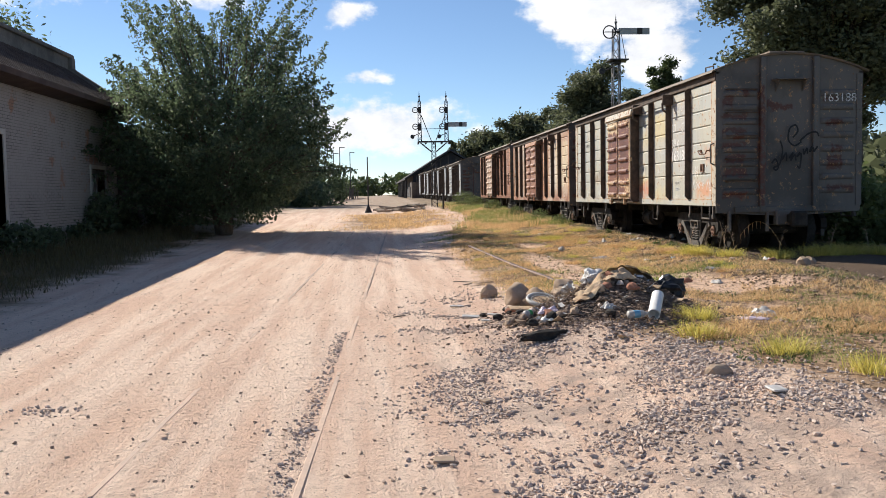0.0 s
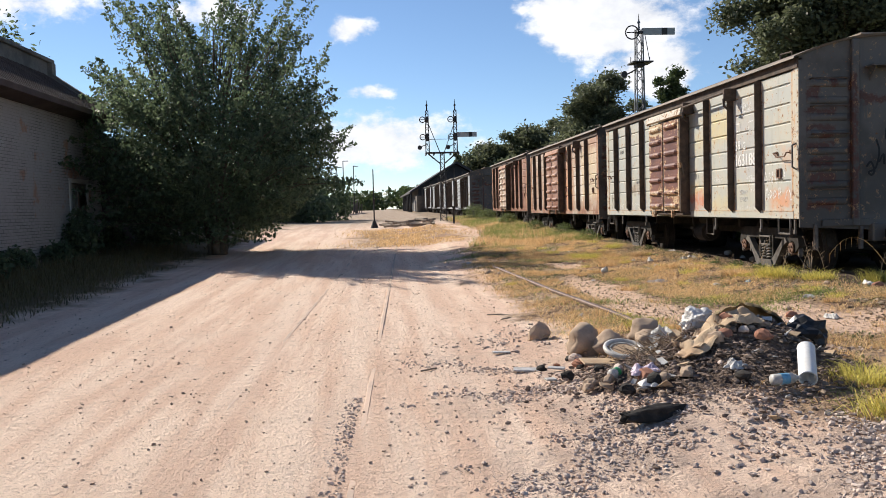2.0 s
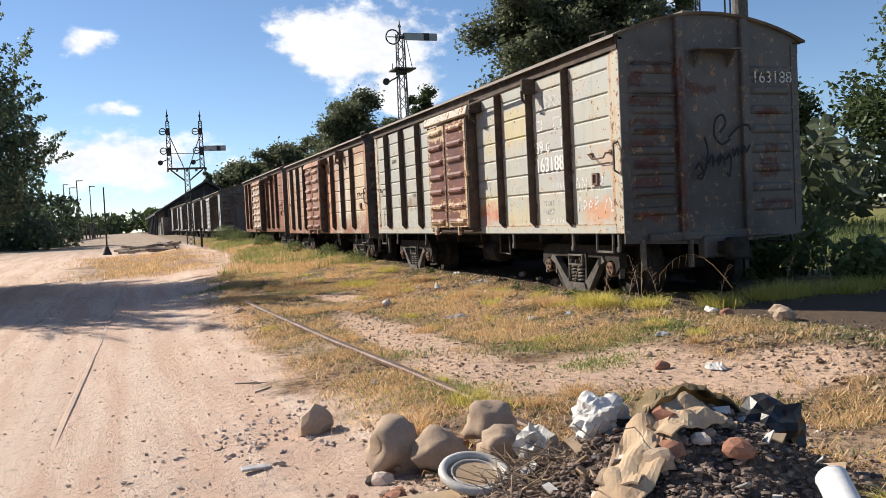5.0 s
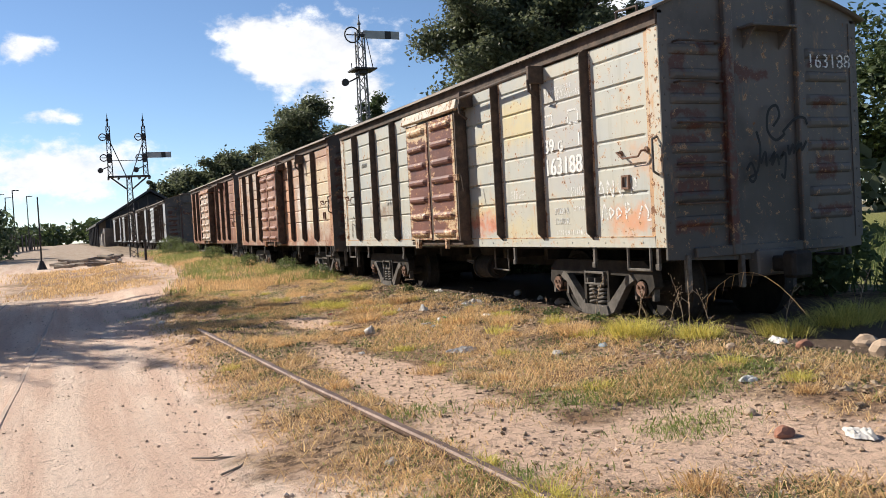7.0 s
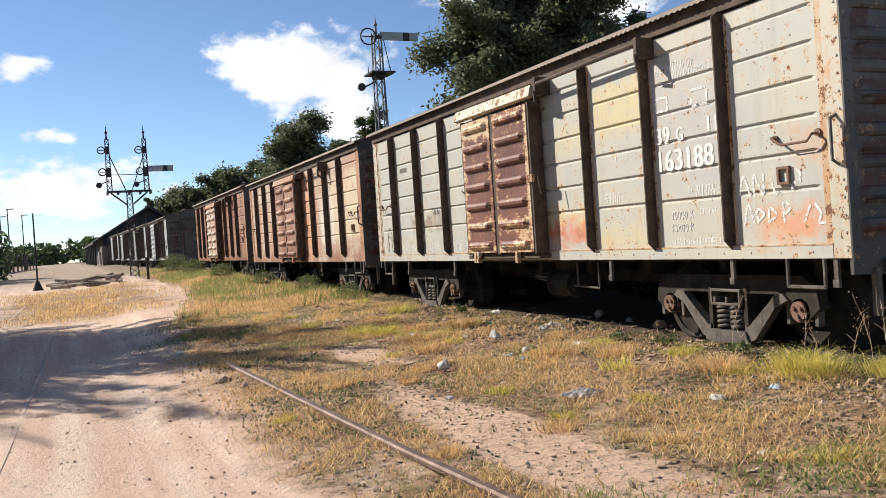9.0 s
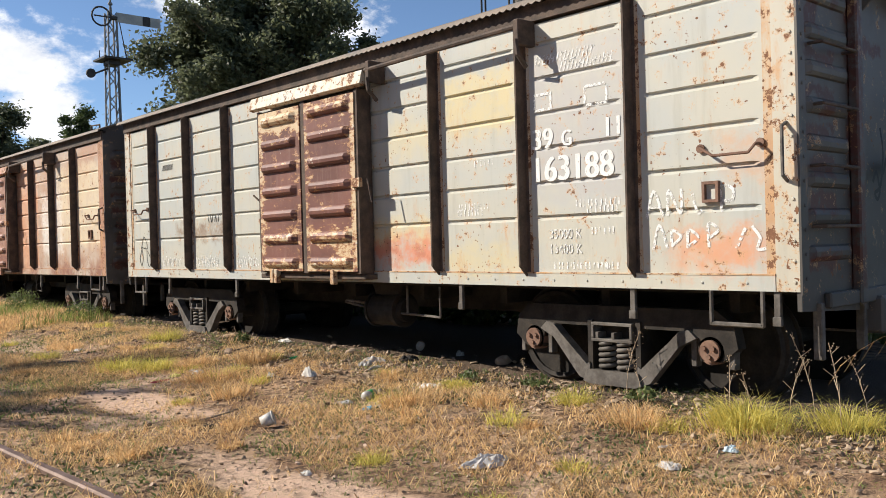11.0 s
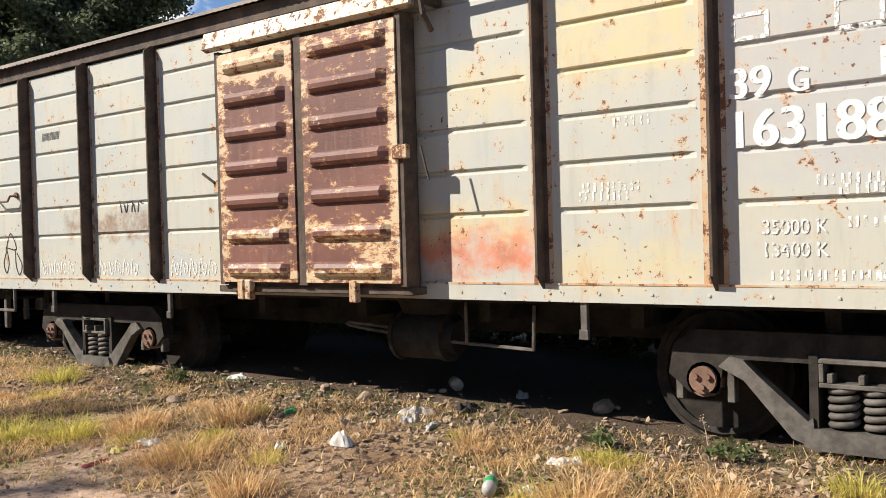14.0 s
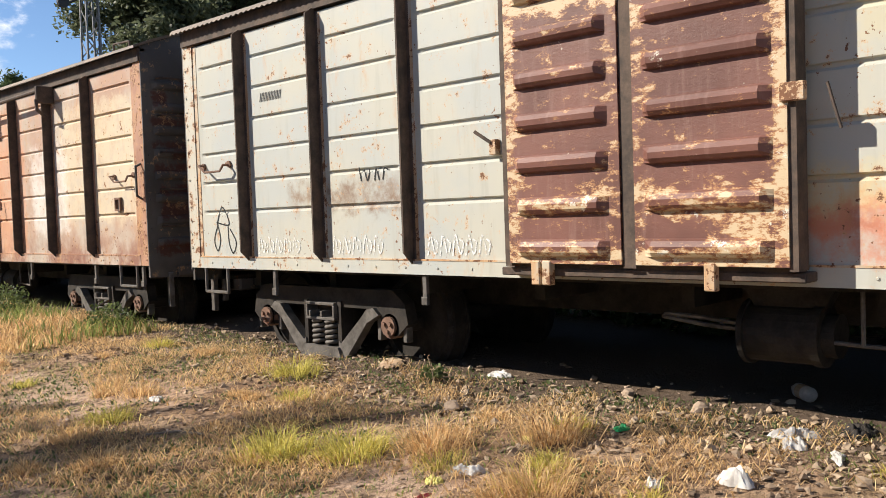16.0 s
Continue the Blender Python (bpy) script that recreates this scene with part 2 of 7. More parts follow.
M["cream"] = paint("weathered_cream_paint", (0.465, 0.455, 0.39), (0.42, 0.435, 0.41), 0.5, (
    (17.45, 18.4, 1.40, 1.68, (0.58, 0.22, 0.13), 0.95), (17.62, 17.68, 1.45, 1.58, (0.25, 0.10, 0.07), 0.8), (17.98, 18.04, 1.45, 1.58, (0.25, 0.10, 0.07), 0.8), (17.45, 18.4, 1.62, 1.8, YELLOW, 0.5), (16.4, 17.3, 1.3, 1.55, YELLOW, 0.45), (16.4, 17.25, 2.5, 3.0, YELLOW, 0.6), (17.45, 18.1, 2.4, 2.7, YELLOW, 0.3),
    (14.3, 15.0, 1.34, 1.62, ORANGE, 0.75), (14.2, 14.6, 1.95, 2.2, (0.55, 0.3, 0.16), 0.6), (15.35, 16.3, 1.9, 3.1, (0.42, 0.41, 0.40), 0.8), (15.4, 16.2, 1.8, 1.95, GREY, 0.6),
    (21.2, 22.05, 1.71, 1.90, (0.24, 0.165, 0.115), 1.0), (22.2, 22.5, 1.74, 1.90, (0.26, 0.18, 0.12), 1.0)), None, 0.622)
M["red"] = paint("faded_red_paint", (0.47, 0.40, 0.33), (0.42, 0.27, 0.19), 0.7, ((25.0, 26.9, 1.7, 3.0, (0.62, 0.52, 0.36), 0.8), (26.8, 27.8, 1.6, 2.6, (0.66, 0.63, 0.58), 0.8), (28.0, 29.5, 1.3, 3.2, ORANGE, 0.5)), (0.22, 0.09, 0.06), 0.62)
M["oxide"] = paint("oxide_red_paint", (0.20, 0.085, 0.055), (0.36, 0.22, 0.165), 0.9, (), (0.17, 0.08, 0.05), 0.63)
M["grey"] = paint("grey_wagon_paint", (0.34, 0.36, 0.37), (0.44, 0.45, 0.45), 0.3, (), None, 0.68)
# dirty grey, with the shade on the wagon ends mixed into the colour
M["end"] = paint("dirty_grey_shaded_end_paint", (0.120, 0.109, 0.099), (0.072, 0.066, 0.060), 0.25, (), None, 0.628, END_BLOTS)
M["cream_edge"] = paint("flaking_cream_edge_paint", (0.48, 0.445, 0.36), (0.44, 0.27, 0.15), 1.7, (), None, 0.55)
M["post"] = paint("flaking_cream_post_paint", (0.49, 0.465, 0.39), (0.47, 0.44, 0.36), 0.8, (), None, 0.565)
M["red_edge"] = paint("flaking_red_edge_paint", (0.42, 0.24, 0.16), (0.28, 0.13, 0.08), 1.2, (), None, 0.56)
M["door"] = rust_door()
# rusty steel, darkened further by the ribs' shadow side put into the tone
M["rib"] = plain("rusty_shaded_rib_steel", (0.060, 0.046, 0.038), (0.125, 0.088, 0.066), 7.0, 0.8, 0.0, 0.4)
M["roof"] = plain("corroded_roof_sheet", (0.17, 0.15, 0.135), (0.26, 0.21, 0.17), 3.0, 0.75, 0.2, 0.3)
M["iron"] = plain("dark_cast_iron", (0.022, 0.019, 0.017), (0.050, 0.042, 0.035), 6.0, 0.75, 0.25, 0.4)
# paler dusty iron; on the bogies it also holds the sunlight on lower parts
M["bright_iron"] = plain("dusty_sunlit_cast_iron", (0.16, 0.145, 0.13), (0.075, 0.066, 0.058), 8.0, 0.7, 0.2, 0.4)
M["hub"] = plain("rusted_axle_cap", (0.23, 0.14, 0.10), (0.15, 0.085, 0.06), 12.0, 0.8, 0.0, 0.4)
M["rail"] = plain("rusted_rail_steel", (0.13, 0.085, 0.068), (0.22, 0.155, 0.125), 5.0, 0.6, 0.3, 0.3)
M["worn_rail"] = plain("dusty_worn_rail", (0.62, 0.45, 0.345), (0.47, 0.36, 0.29), 2.0, 0.85, 0.0, 0.2)
M["white_paint"] = worn_white("chalky_white_lettering", 0.66)
M["faint_white"] = worn_white("faint_white_lettering", 0.57)
M["black_paint"] = plain("black_spray_paint", (0.012, 0.012, 0.014), (0.02, 0.02, 0.02), 14.0, 0.6, 0.0, 0.0)
M["signal"] = plain("signal_steel", (0.16, 0.16, 0.165), (0.24, 0.235, 0.23), 6.0, 0.65, 0.3, 0.2)
M["dark_signal"] = plain("blackened_signal_steel", (0.03, 0.03, 0.032), (0.055, 0.05, 0.05), 6.0, 0.6, 0.2, 0.2)
M["arm"] = plain("faded_signal_arm", (0.40, 0.41, 0.41), (0.30, 0.31, 0.32), 3.0, 0.6, 0.0, 0.1)
M["wood"] = plain("grey_weathered_wood", (0.20, 0.16, 0.125), (0.30, 0.25, 0.20), 5.0, 0.85, 0.0, 0.5)
M["bark"] = plain("rough_bark", (0.10, 0.075, 0.055), (0.17, 0.135, 0.10), 4.0, 0.9, 0.0, 0.8, 25.0, 0.2, 0.02)


def leaf(name, dark, light, trans=0.35):
    q = Mat(name, 0.55, 0.0, 0.35)
    f = q.math("ADD", q.math("MULTIPLY", q.island(), 0.65), q.math("MULTIPLY", q.noise(0.5, 3), 0.35))
    q.colour(q.mix(f, dark, light))
    q.b.inputs["Subsurface Weight"].default_value = 0.0
    tr = q.t.nodes.new("ShaderNodeBsdfTranslucent")
    q.put(tr, "Color", q.mix(f, tuple(v * 1.5 for v in dark), tuple(v * 1.5 for v in light)))
    mx = q.t.nodes.new("ShaderNodeMixShader")
    mx.inputs[0].default_value = trans
    q.t.links.new(q.b.outputs[0], mx.inputs[1])
    q.t.links.new(tr.outputs[0], mx.inputs[2])
    q.t.links.new(mx.outputs[0], q.t.nodes["Material Output"].inputs[0])
    return q.m


M["leaf"] = leaf("poplar_leaf", (0.036, 0.052, 0.030), (0.155, 0.20, 0.11), 0.5)
M["eucalypt"] = leaf("eucalyptus_leaf", (0.045, 0.055, 0.033), (0.15, 0.165, 0.09), 0.42)
M["wood_leaf"] = leaf("woodland_leaf", (0.035, 0.055, 0.022), (0.10, 0.13, 0.05), 0.25)
M["dry_grass"] = leaf("dry_grass_blade", (0.27, 0.14, 0.055), (0.92, 0.68, 0.36), 0.35)
M["green_grass"] = leaf("green_grass_blade", (0.10, 0.135, 0.035), (0.32, 0.36, 0.11), 0.4)
M["yellow_grass"] = leaf("yellow_grass_blade", (0.22, 0.21, 0.04), (0.80, 0.68, 0.20), 0.4)
# verge blades coloured darker to deepen the building's shade
M["verge"] = leaf("shade_darkened_verge_blade", (0.05, 0.045, 0.02), (0.15, 0.125, 0.055), 0.25)
M["weed"] = leaf("weed_leaf", (0.05, 0.075, 0.025), (0.17, 0.20, 0.075), 0.35)


# trodden bare earth in the turf: centre and half widths
BARE = ((3.0, 14.4, 0.36, 2.2), (3.7, 11.4, 1.0, 0.9), (2.95, 12.2, 0.5, 1.4), (4.6, 10.6, 0.9, 0.6), (3.5, 18.9, 0.3, 0.9), (3.2, 9.6, 0.6, 0.5))


def ground_material():
    q = Mat("dusty_ground", 0.95, 0.0, 0.1)
    p = q.xyz()
    warp = q.math("MULTIPLY", q.math("SUBTRACT", q.noise(0.45, 6, 0.65), 0.5), 3.2)
    warp2 = q.math("MULTIPLY", q.math("SUBTRACT", q.noise(2.2, 5, 0.7), 0.5), 1.1)
    x = q.math("ADD", p[0], q.math("ADD", warp, warp2))
    fine, grit = q.noise(55.0, 5, 0.75), q.noise(14.0, 6, 0.72)
    # wheel-combed sand of the road
    lanes = q.noise(1.0, 6, 0.65, stretch=(3.2, 0.22, 1.0))
    sand = q.mix(q.step(lanes, 0.38, 0.62), (0.72, 0.505, 0.385), (0.84, 0.655, 0.525))
    sand = q.mix(q.step(grit, 0.52, 0.72, 0.0, 0.5), sand, (0.30, 0.205, 0.155))
    sand = q.mix(q.step(fine, 0.55, 0.68, 0.0, 0.55), sand, (0.24, 0.17, 0.135))
    sand = q.mix(q.step(q.noise(110.0, 3, 0.7), 0.60, 0.70, 0.0, 0.75), sand, (0.16, 0.115, 0.09))
    sand = q.mix(q.step(q.noise(0.8, 5, 0.65), 0.5, 0.7, 0.0, 0.35), sand, (0.72, 0.57, 0.46))
    # crushed stone spilled over the road's edge
    gravel = q.mix(fine, (0.30, 0.225, 0.18), (0.60, 0.465, 0.385))
    gx = q.math("MULTIPLY", q.step(x, 0.1, 1.3), q.step(p[1], 12.5, 8.5))
    gf = q.math("MULTIPLY", gx, q.step(q.noise(1.6, 6, 0.7), 0.44, 0.6, 0.1, 0.85))
    c = q.mix(gf, sand, gravel)
    # thin dry turf with bare patches towards the wagons
    turf = q.mix(q.step(q.noise(1.9, 6, 0.7), 0.38, 0.62), (0.27, 0.165, 0.10), (0.47, 0.32, 0.205))
    turf = q.mix(q.step(q.noise(0.9, 5, 0.65), 0.52, 0.68, 0.0, 0.5), turf, (0.24, 0.21, 0.09))
    turf = q.mix(q.step(grit, 0.47, 0.58, 0.0, 0.9), turf, (0.10, 0.065, 0.045))
    turf = q.mix(q.step(fine, 0.55, 0.75, 0.0, 0.6), turf, (0.46, 0.35, 0.22))
    bare = q.math("MULTIPLY", q.step(q.noise(0.62, 6, 0.7), 0.50, 0.62, 0.0, 0.8), q.step(p[0], 5.0, 4.2))
    wob = q.math("MULTIPLY", q.math("SUBTRACT", q.noise(1.5, 6, 0.7), 0.5), 2.6)
    for cx, cy, rx, ry in BARE:
        du = q.math("DIVIDE", q.math("SUBTRACT", p[0], cx), rx)
        dv = q.math("DIVIDE", q.math("SUBTRACT", p[1], cy), ry)
        d = q.math("ADD", q.math("ADD", q.math("MULTIPLY", du, du), q.math("MULTIPLY", dv, dv)), wob)
        bare = q.math("MAXIMUM", bare, q.step(d, 1.35, 0.55))
    turf = q.mix(q.math("MULTIPLY", bare, q.step(grit, 0.66, 0.44, 0.45, 1.0)), turf, q.mix(grit, (0.62, 0.415, 0.295), (0.80, 0.585, 0.44)))
    edge = q.math("ADD", q.step(p[1], 4.0, 11.0, 3.1, 1.75), q.step(p[1], 20.0, 34.0, 0.0, 1.7))
    right = q.step(q.math("SUBTRACT", x, edge), -0.25, 0.35)
    # the pale path of the platform beyond stays bare
    right = q.math("MULTIPLY", right, q.step(p[0], 70.0, 60.0))
    c = q.mix(right, c, turf)
    # weedy verge below the old building, its shade deepened in the colour
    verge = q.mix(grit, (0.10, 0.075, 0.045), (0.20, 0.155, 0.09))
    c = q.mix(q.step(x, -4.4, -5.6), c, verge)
    # islands of turf on the road far off
    isl = q.math("MULTIPLY", q.math("MULTIPLY", q.step(p[1], 28.0, 31.0), q.step(p[1], 44.0, 39.0)), q.math("MULTIPLY", q.step(x, -1.6, -0.4), q.step(x, 3.4, 2.2)))
    c = q.mix(q.math("MULTIPLY", isl, 0.85), c, turf)
    # ballast and darker soil below the wagons
    ball = q.mix(fine, (0.075, 0.055, 0.042), (0.20, 0.145, 0.105))
    c = q.mix(q.math("MULTIPLY", q.step(q.math("ADD", p[0], q.math("MULTIPLY", warp2, 0.5)), 5.3, 5.9), q.step(p[0], 9.3, 8.6)), c, ball)
    # fields past the tracks
    c = q.mix(q.step(p[0], 10.0, 12.0), c, q.mix(grit, (0.14, 0.15, 0.05), (0.28, 0.27, 0.10)))
    far = q.step(p[1], 38.0, 60.0)
    c = q.mix(q.math("MULTIPLY", far, 0.7), c, (0.24, 0.20, 0.15))
    q.colour(c)
    h = q.math("ADD", q.math("ADD", q.math("MULTIPLY", fine, 0.5), q.math("MULTIPLY", grit, 1.2)), q.math("MULTIPLY", q.noise(1.0, 6, 0.65, stretch=(9.0, 0.35, 1.0)), 0.35))
    q.bump(h, 1.0, 0.035)
    return q.m


M["ground"] = ground_material()


# ---------------------------------------------------------------- mesh helpers
def mesh_object(name, me, mat, parent=None, label=""):
    ob = new(name, me)
    if mat and not me.materials:
        me.materials.append(mat)
    if parent:
        ob.parent = parent
    if label:
        ob["label"] = label
    return ob


def part(name, bm, mat, parent=None, label="", smooth=False):
    """Links a bmesh as one mesh object under a thing or a part."""
    bmesh.ops.recalc_face_normals(bm, faces=bm.faces)
    me = bpy.data.meshes.new(name)
    bm.to_mesh(me)
    bm.free()
    if smooth:
        for f in me.polygons:
            f.use_smooth = True
    return mesh_object(name, me, mat, parent, label)


def empty(name, label, category, group="", kind=""):
    return tagged(new(name), label, category, group, kind)


def box(bm, x0, x1, y0, y1, z0, z1, bevel=0.0):
    m = Matrix.Translation(((x0 + x1) / 2, (y0 + y1) / 2, (z0 + z1) / 2)) @ Matrix.Diagonal((abs(x1 - x0), abs(y1 - y0), abs(z1 - z0), 1))
    vs = bmesh.ops.create_cube(bm, size=1, matrix=m)["verts"]
    if bevel:
        es = list({e for v in vs for e in v.link_edges})
        bmesh.ops.bevel(bm, geom=es, offset=bevel, segments=1, affect="EDGES")
    return bm


def cyl(bm, a, b, r0, r1=None, n=12, caps=True):
    a, b = Vector(a), Vector(b)
    d = b - a
    m = Matrix.Translation((a + b) / 2) @ d.to_track_quat("Z", "Y").to_matrix().to_4x4()
    bmesh.ops.create_cone(bm, cap_ends=caps, segments=n, radius1=r0, radius2=r0 if r1 is None else r1, depth=d.length, matrix=m)
    return bm


def tube(bm, pts, r, n=8):
    """A bent rod through the points."""
    for a, b in zip(pts, pts[1:]):
        cyl(bm, a, b, r, n=n)
    for p in pts[1:-1]:
        bmesh.ops.create_icosphere(bm, subdivisions=1, radius=r * 1.03, matrix=Matrix.Translation(p))
    return bm


def ring(bm, c, axis, r, t, n=20, k=6):
    """A torus of radius r and thickness t round an axis."""
    q = Vector(axis).to_track_quat("Z", "Y")
    rows = []
    for i in range(n):
        a = 2 * math.pi * i / n
        row = []
        for j in range(k):
            b = 2 * math.pi * j / k
            v = Vector(((r + t * math.cos(b)) * math.cos(a), (r + t * math.cos(b)) * math.sin(a), t * math.sin(b)))
            row.append(bm.verts.new(q @ v + Vector(c)))
        rows.append(row)
    for i in range(n):
        for j in range(k):
            bm.faces.new((rows[i][j], rows[(i + 1) % n][j], rows[(i + 1) % n][(j + 1) % k], rows[i][(j + 1) % k]))
    return bm


def prism(bm, outline, x0, x1, axis="x"):
    """An outline of (u, v) pairs pushed from x0 to x1 along an axis."""
    def at(u, v, w):
        return {"x": (w, u, v), "y": (u, w, v), "z": (u, v, w)}[axis]
    a = [bm.verts.new(at(u, v, x0)) for u, v in outline]
    b = [bm.verts.new(at(u, v, x1)) for u, v in outline]
    bm.faces.new(a)
    bm.faces.new(b[::-1])
    for i in range(len(a)):
        j = (i + 1) % len(a)
        bm.faces.new((a[i], b[i], b[j], a[j]))
    return bm


def from_arrays(name, verts, faces, mat, parent=None, label="", smooth=False):
    """A mesh from arrays of vertices and of faces with equal corner counts."""
    me = bpy.data.meshes.new(name)
    verts, faces = np.asarray(verts, np.float32), np.asarray(faces, np.int32)
    me.vertices.add(len(verts))
    me.vertices.foreach_set("co", verts.ravel())
    k = faces.shape[1]
    me.loops.add(faces.size)
    me.loops.foreach_set("vertex_index", faces.ravel())
    me.polygons.add(len(faces))
    me.polygons.foreach_set("loop_start", np.arange(len(faces), dtype=np.int32) * k)
    me.polygons.foreach_set("use_smooth", np.full(len(faces), smooth))
    me.update()
    me.validate()
    return mesh_object(name, me, mat, parent, label)


# ---------------------------------------------------------------- ground
def smooth01(v, a, b):
    t = min(1.0, max(0.0, (v - a) / (b - a)))
    return t * t * (3 - 2 * t)


def base_height(y):
    if y < 20:
        return 0.009 * y
    if y < 50:
        return 0.18 + 0.0175 * (y - 20)
    return 0.705 + 0.65 * (1 - math.exp(-(y - 50) / 70.0))


def ground_height(x, y):
    z = base_height(y)
    z += 0.15 * smooth01(x, 0.9, 2.6) * (1 - 0.9 * smooth01(y, 40, 60)) + 0.11 * smooth01(x, 3.6, 5.4) * (1 - 0.8 * smooth01(y, 40, 70))
    z += 0.10 * smooth01(-x, 3.8, 7.0) - 0.10 * smooth01(x, 9.0, 12.0)
    if abs(x) < 30 and -5 < y < 70:
        rough = 0.25 + 0.75 * smooth01(x, 0.3, 2.2)
        z += rough * 0.055 * noise.noise((x * 0.55, y * 0.55, 3.1)) + rough * 0.022 * noise.noise((x * 2.1, y * 2.1, 7.7))
        # lumps of spilled stone and earth along the road's edge
        lumpy = smooth01(x, 0.2, 1.4) * (1 - smooth01(y, 9.0, 13.0)) * (1 - smooth01(x, 3.4, 4.4))
        if lumpy:
            z += lumpy * (0.030 * noise.noise((x * 1.6, y * 1.9, 5.5)) + 0.024 * abs(noise.noise((x * 4.2, y * 4.6, 2.2))) + 0.010 * noise.noise((x * 10, y * 10, 8.8)))
        # ruts pressed along the road
        z += 0.012 * noise.noise((x * 3.0, y * 0.12, 1.5)) * (1 - smooth01(x, 0.8, 2.0))
        # soil thrown up round the rubbish heap
        d2 = ((x - 2.2) / 1.5) ** 2 + ((y - 8.2) / 1.6) ** 2
        z += 0.09 * math.exp(-d2)
    return z


def lines(dense0, dense1, step, far0, far1):
    v = list(np.arange(dense0, dense1 + 1e-6, step))
    s, a = step, v[-1]
    while a < far1:
        s *= 1.22
        a += s
        v.append(a)
    s, a = step, v[0]
    while a > far0:
        s *= 1.22
        a -= s
        v.insert(0, a)
    return v


def build_ground():
    xs, ys = lines(-5.0, 7.5, 0.075, -900, 900), lines(1.5, 25.0, 0.085, -300, 1500)
    verts = [(x, y, ground_height(x, y)) for y in ys for x in xs]
    n = len(xs)
    idx = np.arange(len(xs) * len(ys)).reshape(len(ys), n)
    f = np.stack([idx[:-1, :-1], idx[:-1, 1:], idx[1:, 1:], idx[1:, :-1]], -1).reshape(-1, 4)
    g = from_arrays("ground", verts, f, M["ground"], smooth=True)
    tagged(g, "dusty sand road with gravel and dry turf beside a siding", "ground", kind="structure")


build_ground()


# ---------------------------------------------------------------- wagons
RIBS = (1.2, 2.23, 3.27, 7.0, 8.02, 9.04)
SILL, TOP, LONG, WIDE = 1.22, 3.28, 10.0, 2.5


BEAD_Z = tuple(1.765 + 0.272 * k for k in range(6))
BEAD_Z_FAR = tuple(1.742 + 0.265 * k for k in range(6))
BEAD_PROFILE = ((0.013, 0.0), (0.006, -0.9), (-0.012, -1.0), (-0.030, 0.0))
DOOR_PROFILE = ((0.056, 0.0), (0.042, 0.62), (0.012, 1.0), (-0.02, 0.92), (-0.042, 0.55), (-0.05, 0.0))


def bead_out(z, beads=BEAD_Z, depth=0.017, profile=BEAD_PROFILE):
    """How far the pressed side stands out at a height."""
    for b in beads:
        d = z - b
        for (d0, f0), (d1, f1) in zip(profile, profile[1:]):
            if d1 <= d <= d0:
                return depth * (f0 + (f1 - f0) * (d0 - d) / (d0 - d1))
    return 0.0


def pressed(bm, spans, zs, top, place, depth, beads, profile):
    """One sheet with pressed ridges between the ends of each span; place(u, v, out) gives a vertex."""
    us, taper = [], 0.055
    for u0, u1, ridged in spans:
        us += [(u0, 0.0), (u0 + taper, 1.0), (u1 - taper, 1.0), (u1, 0.0)] if ridged else [(u0, 0.0), (u1, 0.0)]
    us = sorted({round(u, 4): (round(u, 4), k) for u, k in us}.values())
    vs = sorted(set([round(z, 4) for z in zs] + [round(b + d, 4) for b in beads for d, f in profile]))
    rows = []
    for v in vs:
        rows.append([bm.verts.new(place(u, v, k * bead_out(v, beads, depth, profile))) for u, k in us])
    if top:
        rows.append([bm.verts.new(place(u, top(u), 0.0)) for u, k in us])
    for a, b in zip(rows, rows[1:]):
        for i in range(len(us) - 1):
            bm.faces.new((a[i], a[i + 1], b[i + 1], b[i]))
    # folded rim, so that the sheet has a thickness
    loop = rows[0] + [r[-1] for r in rows[1:]] + rows[-1][-2::-1] + [r[0] for r in rows[-2:0:-1]]
    back = [bm.verts.new(Vector(v.co) + (Vector(place(0, 0, -0.03)) - Vector(place(0, 0, 0)))) for v in loop]
    for i in range(len(loop)):
        j = (i + 1) % len(loop)
        bm.faces.new((loop[i], loop[j], back[j], back[i]))
    return bm


def side_panel(y0, y1, flip=False):
    x, o = (WIDE, 1) if flip else (0.0, -1)
    return pressed(bmesh.new(), ((y0, y0 + 0.085, 0), (y0 + 0.085, y1 - 0.085, 1), (y1 - 0.085, y1, 0)), (SILL + 0.09, TOP), None, lambda u, v, d: (x + o * d, u, v), 0.021, BEAD_Z if y1 < 5 else BEAD_Z_FAR, BEAD_PROFILE)


def arch_z(x, rise=0.30, eave=3.43):
    u = (x - WIDE / 2) / (WIDE / 2 + 0.1)
    return eave + rise * (1 - u * u)


def text_mesh(name, body, size, fat, mat, parent, m, narrow=1.0):
    c = bpy.data.curves.new(name, "FONT")
    c.body, c.size, c.offset, c.extrude = body, size, fat, 0.001
    tmp = bpy.data.objects.new(name, c)
    scene.collection.objects.link(tmp)
    me = bpy.data.meshes.new_from_object(tmp.evaluated_get(bpy.context.evaluated_depsgraph_get()))
    bpy.data.objects.remove(tmp)
    ob = mesh_object(name, me, mat, parent)
    ob.matrix_local = m @ Matrix.Diagonal((narrow, 1, 1, 1))
    return ob


